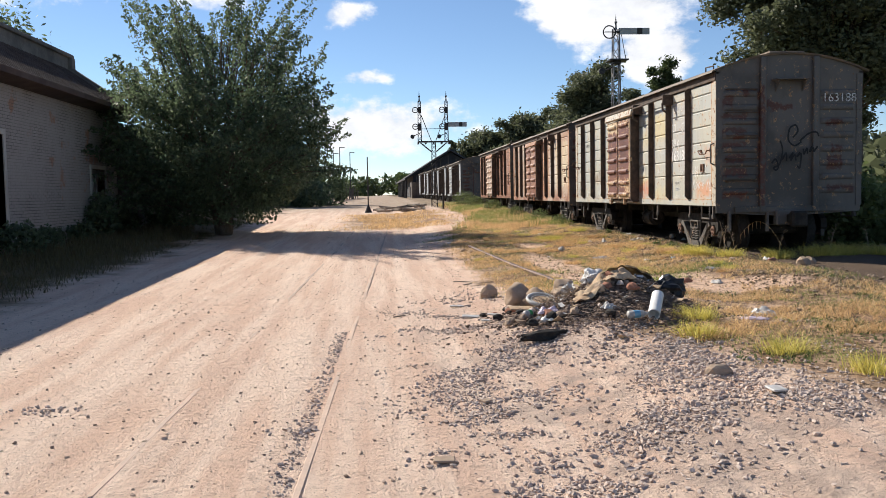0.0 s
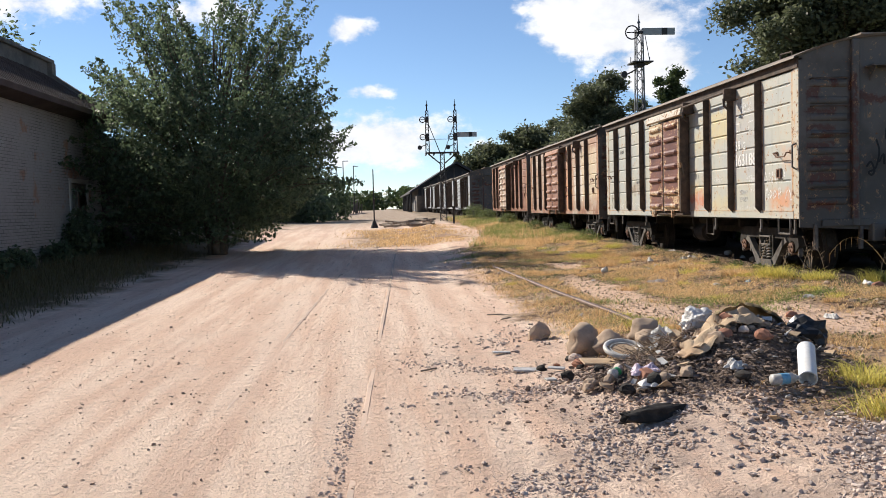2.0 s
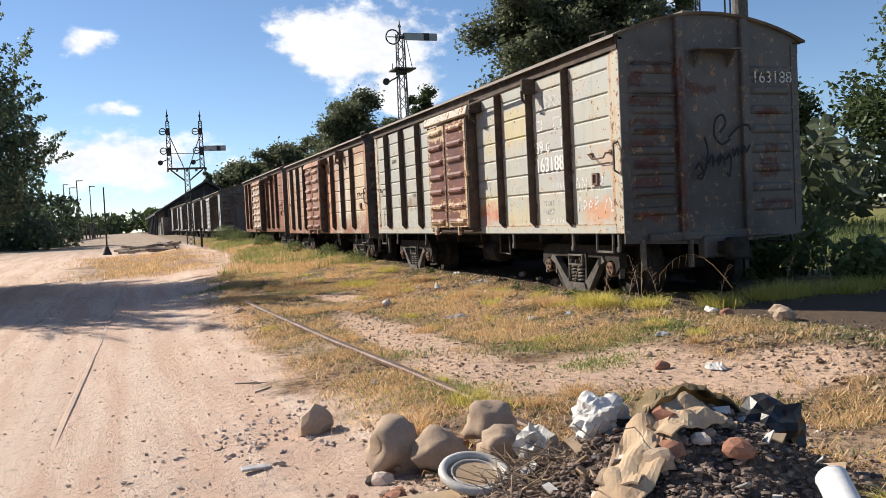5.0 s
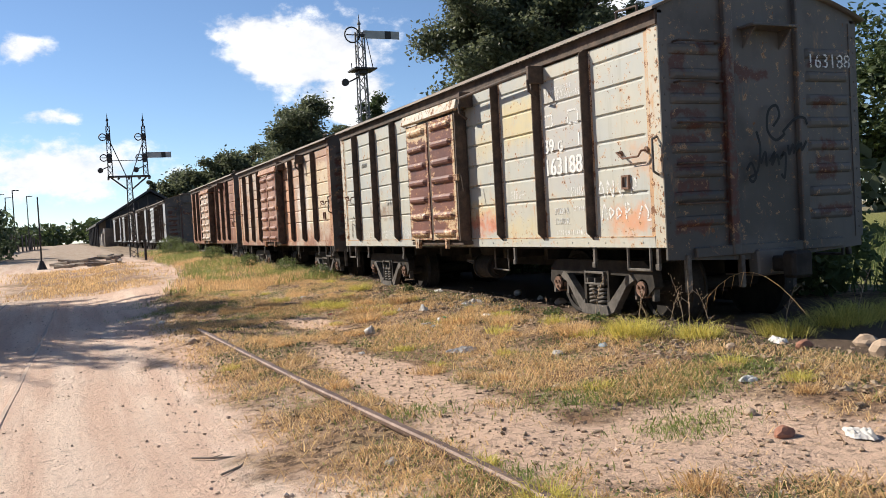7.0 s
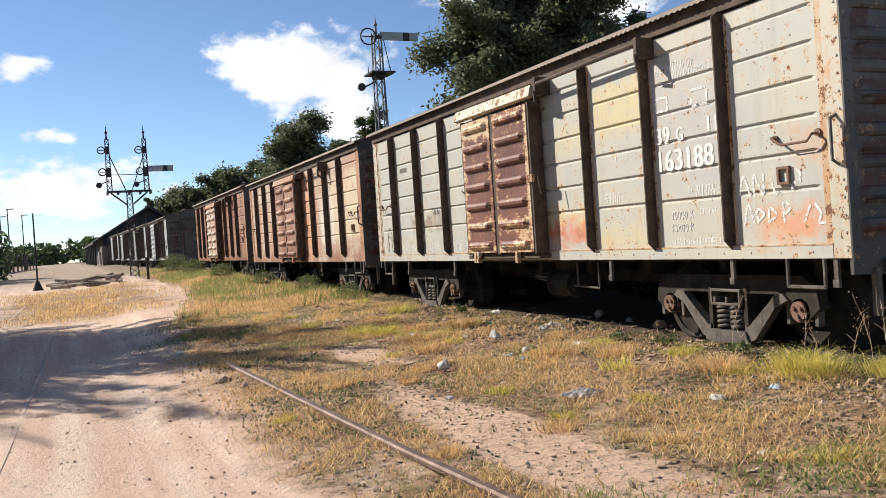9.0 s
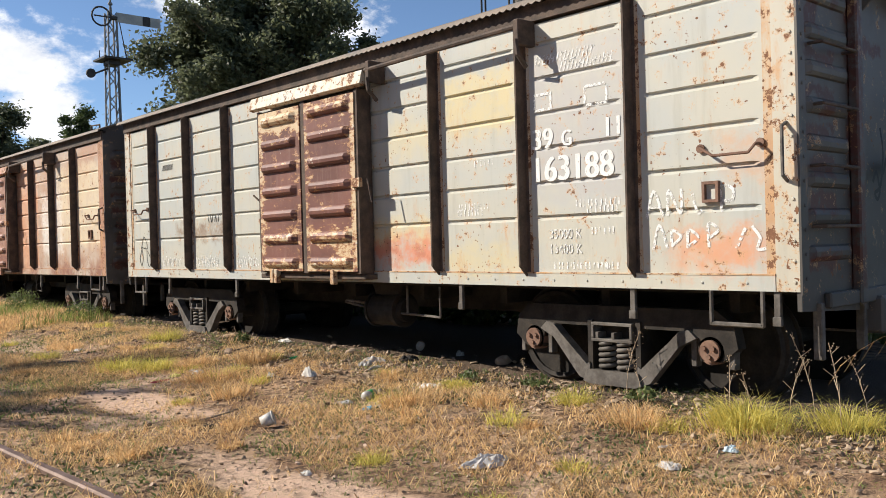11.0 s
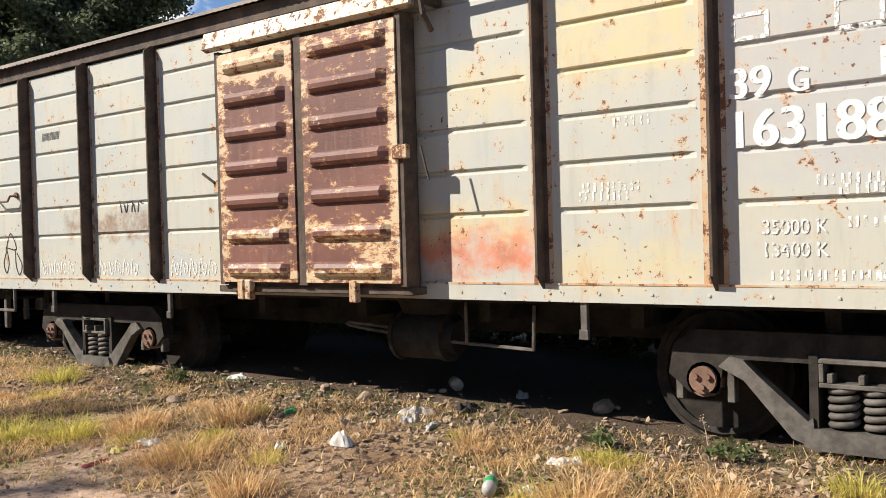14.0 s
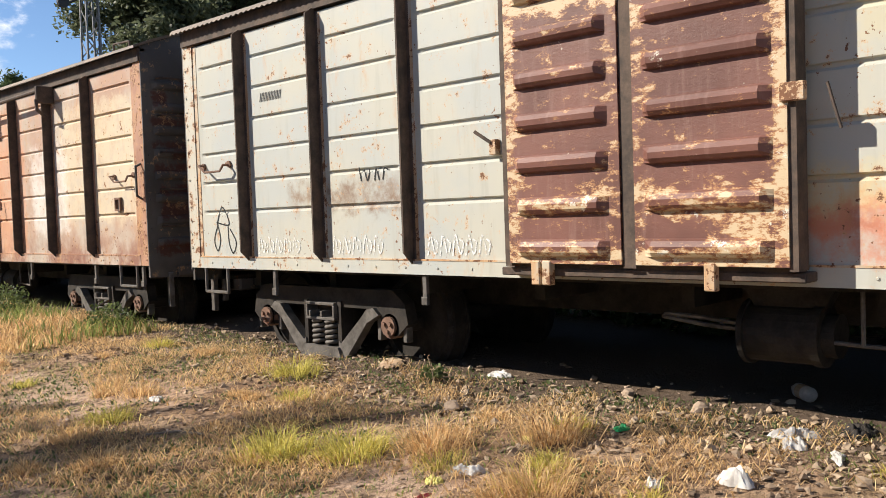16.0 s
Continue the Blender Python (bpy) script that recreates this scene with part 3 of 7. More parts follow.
def ribbon(bm, pts, w, plane, axis="y", lift=0.003):
    """A painted stroke through (u, v) points on a flat side."""
    for i, (a, b) in enumerate(zip(pts, pts[1:])):
        a, b = Vector(a), Vector(b)
        d = (b - a)
        if d.length < 1e-6:
            continue
        d.normalize()
        n = Vector((-d.y, d.x)) * w / 2
        e = d * w * 0.3
        z = lift + 0.0004 * (i % 3)
        quad = [a - n - e, b - n + e, b + n + e, a + n - e]
        vs = [bm.verts.new((plane - z, q.x, q.y) if axis == "y" else (q.x, plane - z, q.y)) for q in quad]
        bm.faces.new(vs)
    return bm


def curl(pts, steps=6):
    """A rounded stroke through a few points (Catmull-Rom)."""
    out = []
    p = [pts[0]] + list(pts) + [pts[-1]]
    for i in range(1, len(p) - 2):
        for k in range(steps):
            t = k / steps
            a, b, c, d = (Vector(q) for q in p[i - 1:i + 3])
            out.append(tuple(0.5 * ((2 * b) + (c - a) * t + (2 * a - 5 * b + 4 * c - d) * t * t + (3 * b - a - 3 * c + d) * t ** 3)))
    out.append(tuple(pts[-1]))
    return out


def spring_mesh(y, x):
    bm = bmesh.new()
    pts = []
    for i in range(57):
        a = 2 * math.pi * i / 12
        pts.append(Vector((x + 0.062 * math.cos(a), y + 0.062 * math.sin(a), 0.575 + 0.205 * i / 56)))
    rows = []
    for i, p in enumerate(pts):
        d = (pts[min(i + 1, 56)] - pts[max(i - 1, 0)]).normalized()
        q = d.to_track_quat("Z", "Y")
        rows.append([bm.verts.new(p + q @ Vector((0.019 * math.cos(k * 1.0472), 0.019 * math.sin(k * 1.0472), 0))) for k in range(6)])
    for a, b in zip(rows, rows[1:]):
        for k in range(6):
            bm.faces.new((a[k], a[(k + 1) % 6], b[(k + 1) % 6], b[k]))
    return bm


def bogie(car, yc, hub_mat):
    """A cast two-axle bogie: bolster, side frames, spring nests, wheels and axle boxes."""
    bm = bmesh.new()
    box(bm, 0.32, WIDE - 0.32, -0.16, 0.16, 0.62, 0.98, 0.02)
    cyl(bm, (WIDE / 2, 0, 0.95), (WIDE / 2, 0, 1.2), 0.22, n=16)
    main = part("bogie", bm, M["iron"], car)
    main.location = (0, yc, 0)
    for side in (0, 1):
        o = -1 if side == 0 else 1
        xs = 0.32 if side == 0 else WIDE - 0.32
        bm = bmesh.new()
        x0, x1 = xs - 0.05, xs + 0.06
        prism(bm, ((-1.02, 0.80), (-0.99, 0.96), (-0.86, 1.06), (0.86, 1.06), (0.99, 0.96), (1.02, 0.80), (0.90, 0.70), (0.73, 0.70), (0.70, 0.88), (0.60, 0.90), (-0.60, 0.90), (-0.70, 0.88), (-0.73, 0.70), (-0.90, 0.70)), x0, x1)
        for s in (-1, 1):
            prism(bm, ((s * 0.20, 0.55), (s * 0.245, 0.55), (s * 0.245, 0.95), (s * 0.20, 0.95)), x0 + o * 0.02, x1)
        part("side_frame", bm, M["iron"], main)
        for s in (-1, 1):
            bm = bmesh.new()
            prism(bm, ((s * 0.72, 0.86), (s * 0.66, 0.915), (s * 0.58, 0.90), (s * 0.50, 0.82), (s * 0.25, 0.60), (s * 0.225, 0.62), (s * 0.215, 0.50), (s * 0.26, 0.475), (s * 0.33, 0.50), (s * 0.58, 0.79)), xs + o * 0.085, xs + o * 0.0)
            part("truss_bar", bm, M["bright_iron"], main, "dusty slanting cast bar in a sunlit tone")
        bm = bmesh.new()
        prism(bm, ((-0.27, 0.475), (-0.21, 0.455), (0.21, 0.455), (0.27, 0.475), (0.235, 0.565), (-0.235, 0.565)), xs + o * 0.11, xs - o * 0.06)
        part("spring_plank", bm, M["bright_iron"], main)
        # the iron box over the springs, sunlight put into its paler iron
        bm = bmesh.new()
        for y0, y1, z0, z1 in ((-0.19, 0.19, 0.785, 0.81), (-0.19, 0.19, 0.91, 0.935), (-0.19, -0.165, 0.81, 0.91), (0.165, 0.19, 0.81, 0.91), (-0.03, 0.0, 0.81, 0.86), (0.12, 0.15, 0.81, 0.86)):
            box(bm, xs + o * 0.10, xs - o * 0.02, y0, y1, z0, z1, 0.004)
        part("spring_seat", bm, M["bright_iron"], main, "dusty open iron box in a sunlit tone above the springs")
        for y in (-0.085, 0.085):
            part("spring", spring_mesh(y, xs + o * 0.02), M["bright_iron"], main, "dusty coiled steel spring in a sunlit tone", True)
        for s in (-0.815, 0.815):
            bm = bmesh.new()
            cyl(bm, (xs - o * 0.04, s, 0.775), (xs + o * 0.05, s, 0.775), 0.105, 0.10, 16)
            cyl(bm, (xs + o * 0.03, s, 0.775), (xs + o * 0.075, s, 0.775), 0.078, n=16)
            for k in range(3):
                a = k * 2.094 + 0.5
                c = Vector((xs + o * 0.075, s + 0.04 * math.cos(a), 0.775 + 0.04 * math.sin(a)))
                cyl(bm, c, c + Vector((o * 0.02, 0, 0)), 0.017, n=6)
            part("axle_box", bm, hub_mat, main, "rusted axle box with three bolts")
            for yp in (s - 0.148, s + 0.148):
                part("pedestal", box(bmesh.new(), xs + o * 0.03, xs - o * 0.04, yp - 0.022, yp + 0.022, 0.65, 0.86, 0.005), M["bright_iron"], main)
            # wheel: tread, flange, web
            bm = bmesh.new()
            xi = 0.66 if side == 0 else WIDE - 0.66
            cyl(bm, (xi + o * 0.07, s, 0.775), (xi - o * 0.05, s, 0.775), 0.415, 0.425, 28)
            cyl(bm, (xi - o * 0.05, s, 0.775), (xi - o * 0.08, s, 0.775), 0.45, 0.445, 28)
            ring(bm, (xi + o * 0.075, s, 0.775), (1, 0, 0), 0.36, 0.03, 24, 5)
            part("wheel", bm, M["iron"], main)
    for s in (-0.815, 0.815):
        bm = bmesh.new()
        cyl(bm, (0.3, s, 0.775), (WIDE - 0.3, s, 0.775), 0.07, n=12)
        part("axle", bm, M["iron"], main)
    return main


def boxcar(paint_mat, label, edge_mat, door_mat, post_mat):
    """A bogie box wagon, its near side along x = 0 and its end towards -y at y = 0."""
    car = empty("box_wagon", label, "railway wagon", "rake of box wagons")
    for flip in (False, True):
        x, o = (WIDE, 1) if flip else (0.0, -1)
        spans = [(0.0, RIBS[0]), (RIBS[0], RIBS[1]), (RIBS[1], RIBS[2]), (RIBS[2], 4.45), (5.95, RIBS[3]), (RIBS[3], RIBS[4]), (RIBS[4], RIBS[5]), (RIBS[5], LONG)]
        for i, (a, b) in enumerate(spans):
            a2, b2 = a + (0.16 if a == 0 else 0.012), b - (0.16 if b == LONG else 0.012)
            part("side_panel", side_panel(a2, b2, flip), paint_mat, car)
            for ya, yb in ((a2, a2 + 0.06), (b2 - 0.05, b2)):
                part("edge_strip", box(bmesh.new(), x + o * 0.004, x - o * 0.01, ya, yb, SILL + 0.105, TOP - 0.01), edge_mat, car, "rust-eaten seam strip")
        for y in RIBS:
            bm = bmesh.new()
            prism(bm, ((SILL + 0.06, 0.0), (SILL + 0.16, 0.10), (TOP - 0.02, 0.10), (TOP + 0.05, 0.0)), y - 0.008, y + 0.008, "x")
            for v in bm.verts:
                yy, z, d = v.co.x, v.co.y, v.co.z
                v.co = (x + o * d, yy, z)
            box(bm, x + o * 0.006, x, y - 0.035, y + 0.035, SILL + 0.1, TOP)
            part("rib", bm, M["rib"], car, "thin rusty upright rib")
        for a in (0.0, LONG - 0.16):
            bm = bmesh.new()
            box(bm, x + o * 0.012, x - o * 0.03, a + 0.004, a + 0.156, SILL, TOP + 0.1)
            for k in range(16):
                z = SILL + 0.06 + k * 0.128
                c = Vector((x + o * 0.012, a + (0.035 if a == 0 else 0.125), z))
                cyl(bm, c, c + Vector((o * 0.008, 0, 0)), 0.013, 0.008, 6)
            part("corner_post", bm, post_mat, car, "riveted corner post with flaking paint")
        bm = bmesh.new()
        box(bm, x + o * 0.016, x - o * 0.03, 0.16, LONG - 0.16, SILL, SILL + 0.105)
        for k in range(30):
            c = Vector((x + o * 0.016, 0.35 + k * 0.32, SILL + 0.05))
            cyl(bm, c, c + Vector((o * 0.006, 0, 0)), 0.011, 0.007, 6)
        part("sill", bm, paint_mat, car)
        part("seam", box(bmesh.new(), x + o * 0.019, x - o * 0.01, 0.16, LONG - 0.16, SILL + 0.1, SILL + 0.112), edge_mat, car, "rusted seam above the sill")
        bm = bmesh.new()
        box(bm, x + o * 0.03, x - o * 0.05, 0.0, LONG, TOP + 0.02, 3.43)
        part("top_plate", bm, M["rib"], car)
        # sliding double door standing proud of the side
        leafs = ((4.21, 5.055), (5.145, 5.94))
        xd = x + o * 0.21
        for a, b in leafs:
            bm = pressed(bmesh.new(), ((a, a + 0.07, 0), (a + 0.07, b - 0.06, 1), (b - 0.06, b, 0)), (1.33, 3.04), None, lambda u, v, d: (xd + o * d, u, v), 0.05, tuple(1.42 + 0.2525 * k for k in range(7)), DOOR_PROFILE)
            part("door_leaf", bm, door_mat, car, "sliding door leaf with rounded pressed ridges")
        bm = bmesh.new()
        for y0, y1 in ((4.17, 4.215), (5.06, 5.14), (5.935, 5.985)):
            box(bm, xd - o * 0.012, xd - o * 0.14, y0, y1, 1.31, 3.07)
        box(bm, xd - o * 0.06, xd - o * 0.2, 4.2, 5.95, 1.30, 3.07)
        part("door_frame", bm, M["rib"], car)
        bm = bmesh.new()
        prism(bm, ((xd - o * 0.02, 3.08), (xd + o * 0.035, 3.10), (xd + o * 0.0, 3.225), (xd - o * 0.2, 3.27), (xd - o * 0.2, 3.2), (xd - o * 0.04, 3.17)), 4.06, 6.08, "y")
        part("door_hood", bm, post_mat, car, "dented sheet hood over the door runner")
        bm = bmesh.new()
        tube(bm, ((x + o * 0.18, 4.06, 3.22), (x + o * 0.17, 2.1, 3.25)), 0.022)
        for y in (4.0, 2.12):
            box(bm, x + o * 0.2, x, y - 0.03, y + 0.03, 3.1, 3.3, 0.008)
            tube(bm, ((x + o * 0.2, y, 3.14), (x + o * 0.2, y - 0.02, 3.02), (x + o * 0.09, y, 2.94)), 0.02, 6)
        part("door_runner", bm, M["rib"], car)
        bm = bmesh.new()
        box(bm, x + o * 0.16, x - o * 0.1, 4.15, 6.05, 1.25, 1.30, 0.006)
        part("door_track", bm, M["rib"], car)
        for y in (4.62, 5.74, 5.66):
            bm = bmesh.new()
            box(bm, x + o * 0.222, x + o * 0.17, y - 0.032, y + 0.032, 1.20, 1.345, 0.006)
            part("track_bracket", bm, edge_mat, car)
        # dark wall between panel and door
        bm = bmesh.new()
        box(bm, x - o * 0.005, x - o * 0.04, 4.4, 6.0, SILL, TOP)
        part("inner_wall", bm, paint_mat, car)
        # door catch
        bm = bmesh.new()
        box(bm, xd + o * 0.02, xd - o * 0.02, 4.12, 4.24, 2.13, 2.22, 0.004)
        part("door_catch", bm, edge_mat, car, "small cream-painted catch on the door's edge")
        part("catch_pin", tube(bmesh.new(), ((xd, 4.02, 2.2), (xd, 3.98, 2.05), (xd, 3.96, 1.98)), 0.008, 6), M["rib"], car)
        part("latch_lever", tube(bmesh.new(), ((x + o * 0.05, 6.2, 2.1), (x + o * 0.07, 6.32, 2.18)), 0.012, 6), M["rib"], car)
        part("latch_plate", box(bmesh.new(), x + o * 0.05, x, 6.16, 6.22, 2.02, 2.12, 0.004), edge_mat, car)
        # foot steps and hangers below the sill
        for ys in (0.25, LONG - 0.61):
            bm = bmesh.new()
            xo = x + o * 0.01
            tube(bm, ((xo, ys, SILL), (xo, ys, 1.0), (xo, ys + 0.36, 1.0), (xo, ys + 0.36, SILL)), 0.016, 6)
            part("foot_step", bm, M["bright_iron"], car, "bent flat-iron foot step")
        for ys in (0.16, 1.24, 3.02, 6.9, 8.7):
            bm = bmesh.new()
            box(bm, x + o * 0.0, x - o * 0.03, ys - 0.022, ys + 0.022, 1.02, SILL, 0.004)
            box(bm, x + o * 0.008, x - o * 0.02, ys - 0.03, ys + 0.03, 1.0, 1.06, 0.004)
            part("hanger", bm, M["bright_iron"], car)
        # grab handle and square seal box on the last panel
        for ya, yb in ((0.24, 0.66), (9.3, 9.72)):
            bm = bmesh.new()
            xo = x + o * 0.075
            tube(bm, ((x, ya, 2.155), (xo, ya, 2.15), (xo, ya + 0.05, 2.10), (xo, yb - 0.12, 2.10), (xo, yb - 0.02, 2.165), (x, yb, 2.17)), 0.010, 6)
            for yy in (ya, yb):
                cyl(bm, (x, yy, 2.16), (x + o * 0.02, yy, 2.16), 0.03, n=10)
            part("grab_handle", bm, M["hub"], car, "bent rusty grab handle")
        bm = bmesh.new()
        tube(bm, ((x, 0.07, 2.27), (x + o * 0.07, 0.07, 2.24), (x + o * 0.07, 0.07, 1.94), (x, 0.07, 1.90)), 0.012, 6)
        part("grab_handle", bm, M["bright_iron"], car)
        bm = bmesh.new()
        for y0, y1, z0, z1 in ((0.53, 0.65, 1.92, 1.94), (0.53, 0.65, 1.80, 1.82), (0.53, 0.55, 1.82, 1.92), (0.63, 0.65, 1.82, 1.92)):
            box(bm, x + o * 0.03, x, y0, y1, z0, z1)
        part("label_holder", bm, M["hub"], car, "small square rusty label holder")
    # ends: sheet with an arched head, two posts, ridges
    for y, o in ((0.0, -1), (LONG, 1)):
        bm = bmesh.new()
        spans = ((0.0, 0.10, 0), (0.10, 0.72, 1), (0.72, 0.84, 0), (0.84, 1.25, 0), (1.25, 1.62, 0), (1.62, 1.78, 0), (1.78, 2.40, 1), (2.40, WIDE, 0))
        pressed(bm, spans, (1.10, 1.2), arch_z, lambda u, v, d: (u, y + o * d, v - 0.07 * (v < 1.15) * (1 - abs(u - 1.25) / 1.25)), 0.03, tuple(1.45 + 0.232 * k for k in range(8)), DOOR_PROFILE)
        # end sheet in the grey that already carries its shade
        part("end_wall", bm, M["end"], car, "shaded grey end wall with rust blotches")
        for xa, xb in ((-0.012, 0.085), (WIDE - 0.085, WIDE + 0.012)):
            bm = bmesh.new()
            box(bm, xa, xb, y + o * 0.012, y - o * 0.003, SILL - 0.02, 3.40)
            for k in range(14):
                c = Vector((xa + 0.05, y + o * 0.012, SILL + 0.08 + k * 0.15))
                cyl(bm, c, c + Vector((0, o * 0.008, 0)), 0.013, 0.008, 6)
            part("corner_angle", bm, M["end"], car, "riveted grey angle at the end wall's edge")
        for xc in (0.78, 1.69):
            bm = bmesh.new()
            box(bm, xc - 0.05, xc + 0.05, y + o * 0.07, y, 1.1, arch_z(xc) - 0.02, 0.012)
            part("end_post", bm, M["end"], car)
        for k in range(5):
            z = 1.62 + 0.38 * k
            part("rung", tube(bmesh.new(), ((0.16, y, z), (0.16, y + o * 0.09, z), (0.66, y + o * 0.09, z), (0.66, y, z)), 0.011, 6), M["rib"], car)
        bm = bmesh.new()
        box(bm, 0.94, 1.52, y + o * 0.22, y, 3.28, 3.305, 0.004)
        for xx in (1.0, 1.46):
            prism(bm, ((y, 3.28), (y + o * 0.18, 3.28), (y, 3.1)), xx, xx + 0.02)
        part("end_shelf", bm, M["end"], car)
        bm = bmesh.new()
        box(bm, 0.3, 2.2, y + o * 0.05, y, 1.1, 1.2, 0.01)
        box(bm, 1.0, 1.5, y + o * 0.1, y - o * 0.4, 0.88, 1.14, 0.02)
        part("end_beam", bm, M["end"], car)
        bm = bmesh.new()
        box(bm, 1.17, 1.33, y + o * 0.38, y, 0.92, 1.07, 0.02)
        box(bm, 1.12, 1.38, y + o * 0.42, y + o * 0.26, 0.86, 1.12, 0.03)
        part("coupler", bm, M["iron"], car)
        for xx in (0.2, 0.85):
            part("hanger", box(bmesh.new(), xx, xx + 0.05, y + o * 0.03, y - o * 0.03, 0.78, 1.14, 0.006), M["bright_iron"], car)
    # curved corrugated roof
    xs, ys = np.linspace(-0.1, WIDE + 0.1, 15), np.linspace(-0.06, LONG + 0.06, 267)
    verts = []
    for lift in (0.012, -0.012):
        for x in xs:
            for y in ys:
                verts.append((x, y, arch_z(x) + 0.009 * math.cos(2 * math.pi * y / 0.0765) + lift))
    idx = np.arange(len(verts)).reshape(2, len(xs), len(ys))
    quads = []
    for s in (0, 1):
        quads.append(np.stack([idx[s, :-1, :-1], idx[s, 1:, :-1], idx[s, 1:, 1:], idx[s, :-1, 1:]], -1).reshape(-1, 4))
    for i in (0, -1):
        quads.append(np.stack([idx[0, i, :-1], idx[0, i, 1:], idx[1, i, 1:], idx[1, i, :-1]], -1))
        quads.append(np.stack([idx[0, :-1, i], idx[0, 1:, i], idx[1, 1:, i], idx[1, :-1, i]], -1))
    from_arrays("roof", verts, np.concatenate(quads), M["roof"], car, "curved corrugated roof, dull and corroded", True)
    bm = bmesh.new()
    box(bm, 0.95, 1.55, 0.1, LONG - 0.1, 3.76, 3.785)
    for y in (0.4, 3.5, 6.5, 9.6):
        box(bm, 0.92, 1.58, y, y + 0.06, 3.70, 3.765)
    part("roof_walk", bm, M["wood"], car)
    bm = bmesh.new()
    tube(bm, ((0.15, 0.5, 3.49), (0.15, 0.5, 3.60), (0.15, 0.85, 3.62), (0.15, 0.85, 3.50)), 0.012, 6)
    part("roof_rail", bm, M["rib"], car)
    # floor, centre sill, brake gear
    bm = bmesh.new()
    box(bm, 0.12, WIDE - 0.12, 0.05, LONG - 0.05, 1.19, 1.24)
    part("underframe", bm, M["iron"], car)
    part("centre_sill", box(bmesh.new(), 1.0, 1.5, 0.03, LONG - 0.03, 0.9, 1.19), M["iron"], car)
    for y in np.linspace(0.6, LONG - 0.6, 9):
        part("cross_member", box(bmesh.new(), 0.35, WIDE - 0.35, y, y + 0.08, 1.04, 1.19), M["iron"], car)
    bm = bmesh.new()
    cyl(bm, (0.40, 4.3, 0.92), (0.40, 4.66, 0.92), 0.165, n=24)
    for ya, yb, r in ((4.66, 4.69, 0.185), (4.25, 4.3, 0.175), (4.18, 4.25, 0.12)):
        cyl(bm, (0.40, ya, 0.92), (0.40, yb, 0.92), r, n=24)
    tank = part("brake_cylinder", bm, M["iron"], car, "dusty black brake cylinder")
    part("cylinder_bracket", prism(bmesh.new(), ((4.26, 1.05), (4.62, 1.05), (4.70, 1.19), (4.18, 1.19)), 0.34, 0.46), M["iron"], tank)
    bm = bmesh.new()
    tube(bm, ((0.40, 4.68, 0.95), (0.38, 4.95, 0.98), (0.38, 5.2, 0.995), (0.38, 5.22, 0.975), (0.38, 4.95, 0.94), (0.40, 4.68, 0.92)), 0.014, 6)
    part("brake_lever", bm, M["bright_iron"], car)
    bm = bmesh.new()
    tube(bm, ((0.30, 4.2, 0.90), (0.15, 3.45, 0.90), (0.12, 3.42, 1.18)), 0.012, 6)
    part("brake_rod", bm, M["bright_iron"], car)
    part("brake_hanger", tube(bmesh.new(), ((0.24, 4.02, 1.19), (0.24, 4.02, 0.90)), 0.012, 6), M["bright_iron"], car)
    bogie(car, 1.6, M["hub"])
    bogie(car, 8.38, M["hub"])
    return car


car_a = boxcar(M["cream"], "cream box wagon with flaking paint and brown sliding doors", M["cream_edge"], M["door"], M["post"])
car_a.location = (5.7, 14.1, 0.0)
car_b = boxcar(M["red"], "faded salmon and red box wagon with rusty lower panels", M["red_edge"], M["oxide"], M["red_edge"])
car_b.location = (5.7, 24.93, 0.0)
car_c = boxcar(M["oxide"], "rust-red box wagon with streaked side panels", M["red_edge"], M["red"], M["red_edge"])
car_c.location = (5.7, 35.8, 0.06)
car_d = boxcar(M["grey"], "plain grey box wagon with a dark end wall", M["grey"], M["grey"], M["grey"])
car_d.location = (5.65, 55.8, 0.14)
for k in range(3):
    copy_thing(car_d, pose(5.6 - 0.15 * k, 66.7 + 10.9 * k, 0.18 + 0.05 * k, 0, 0, 0.5))


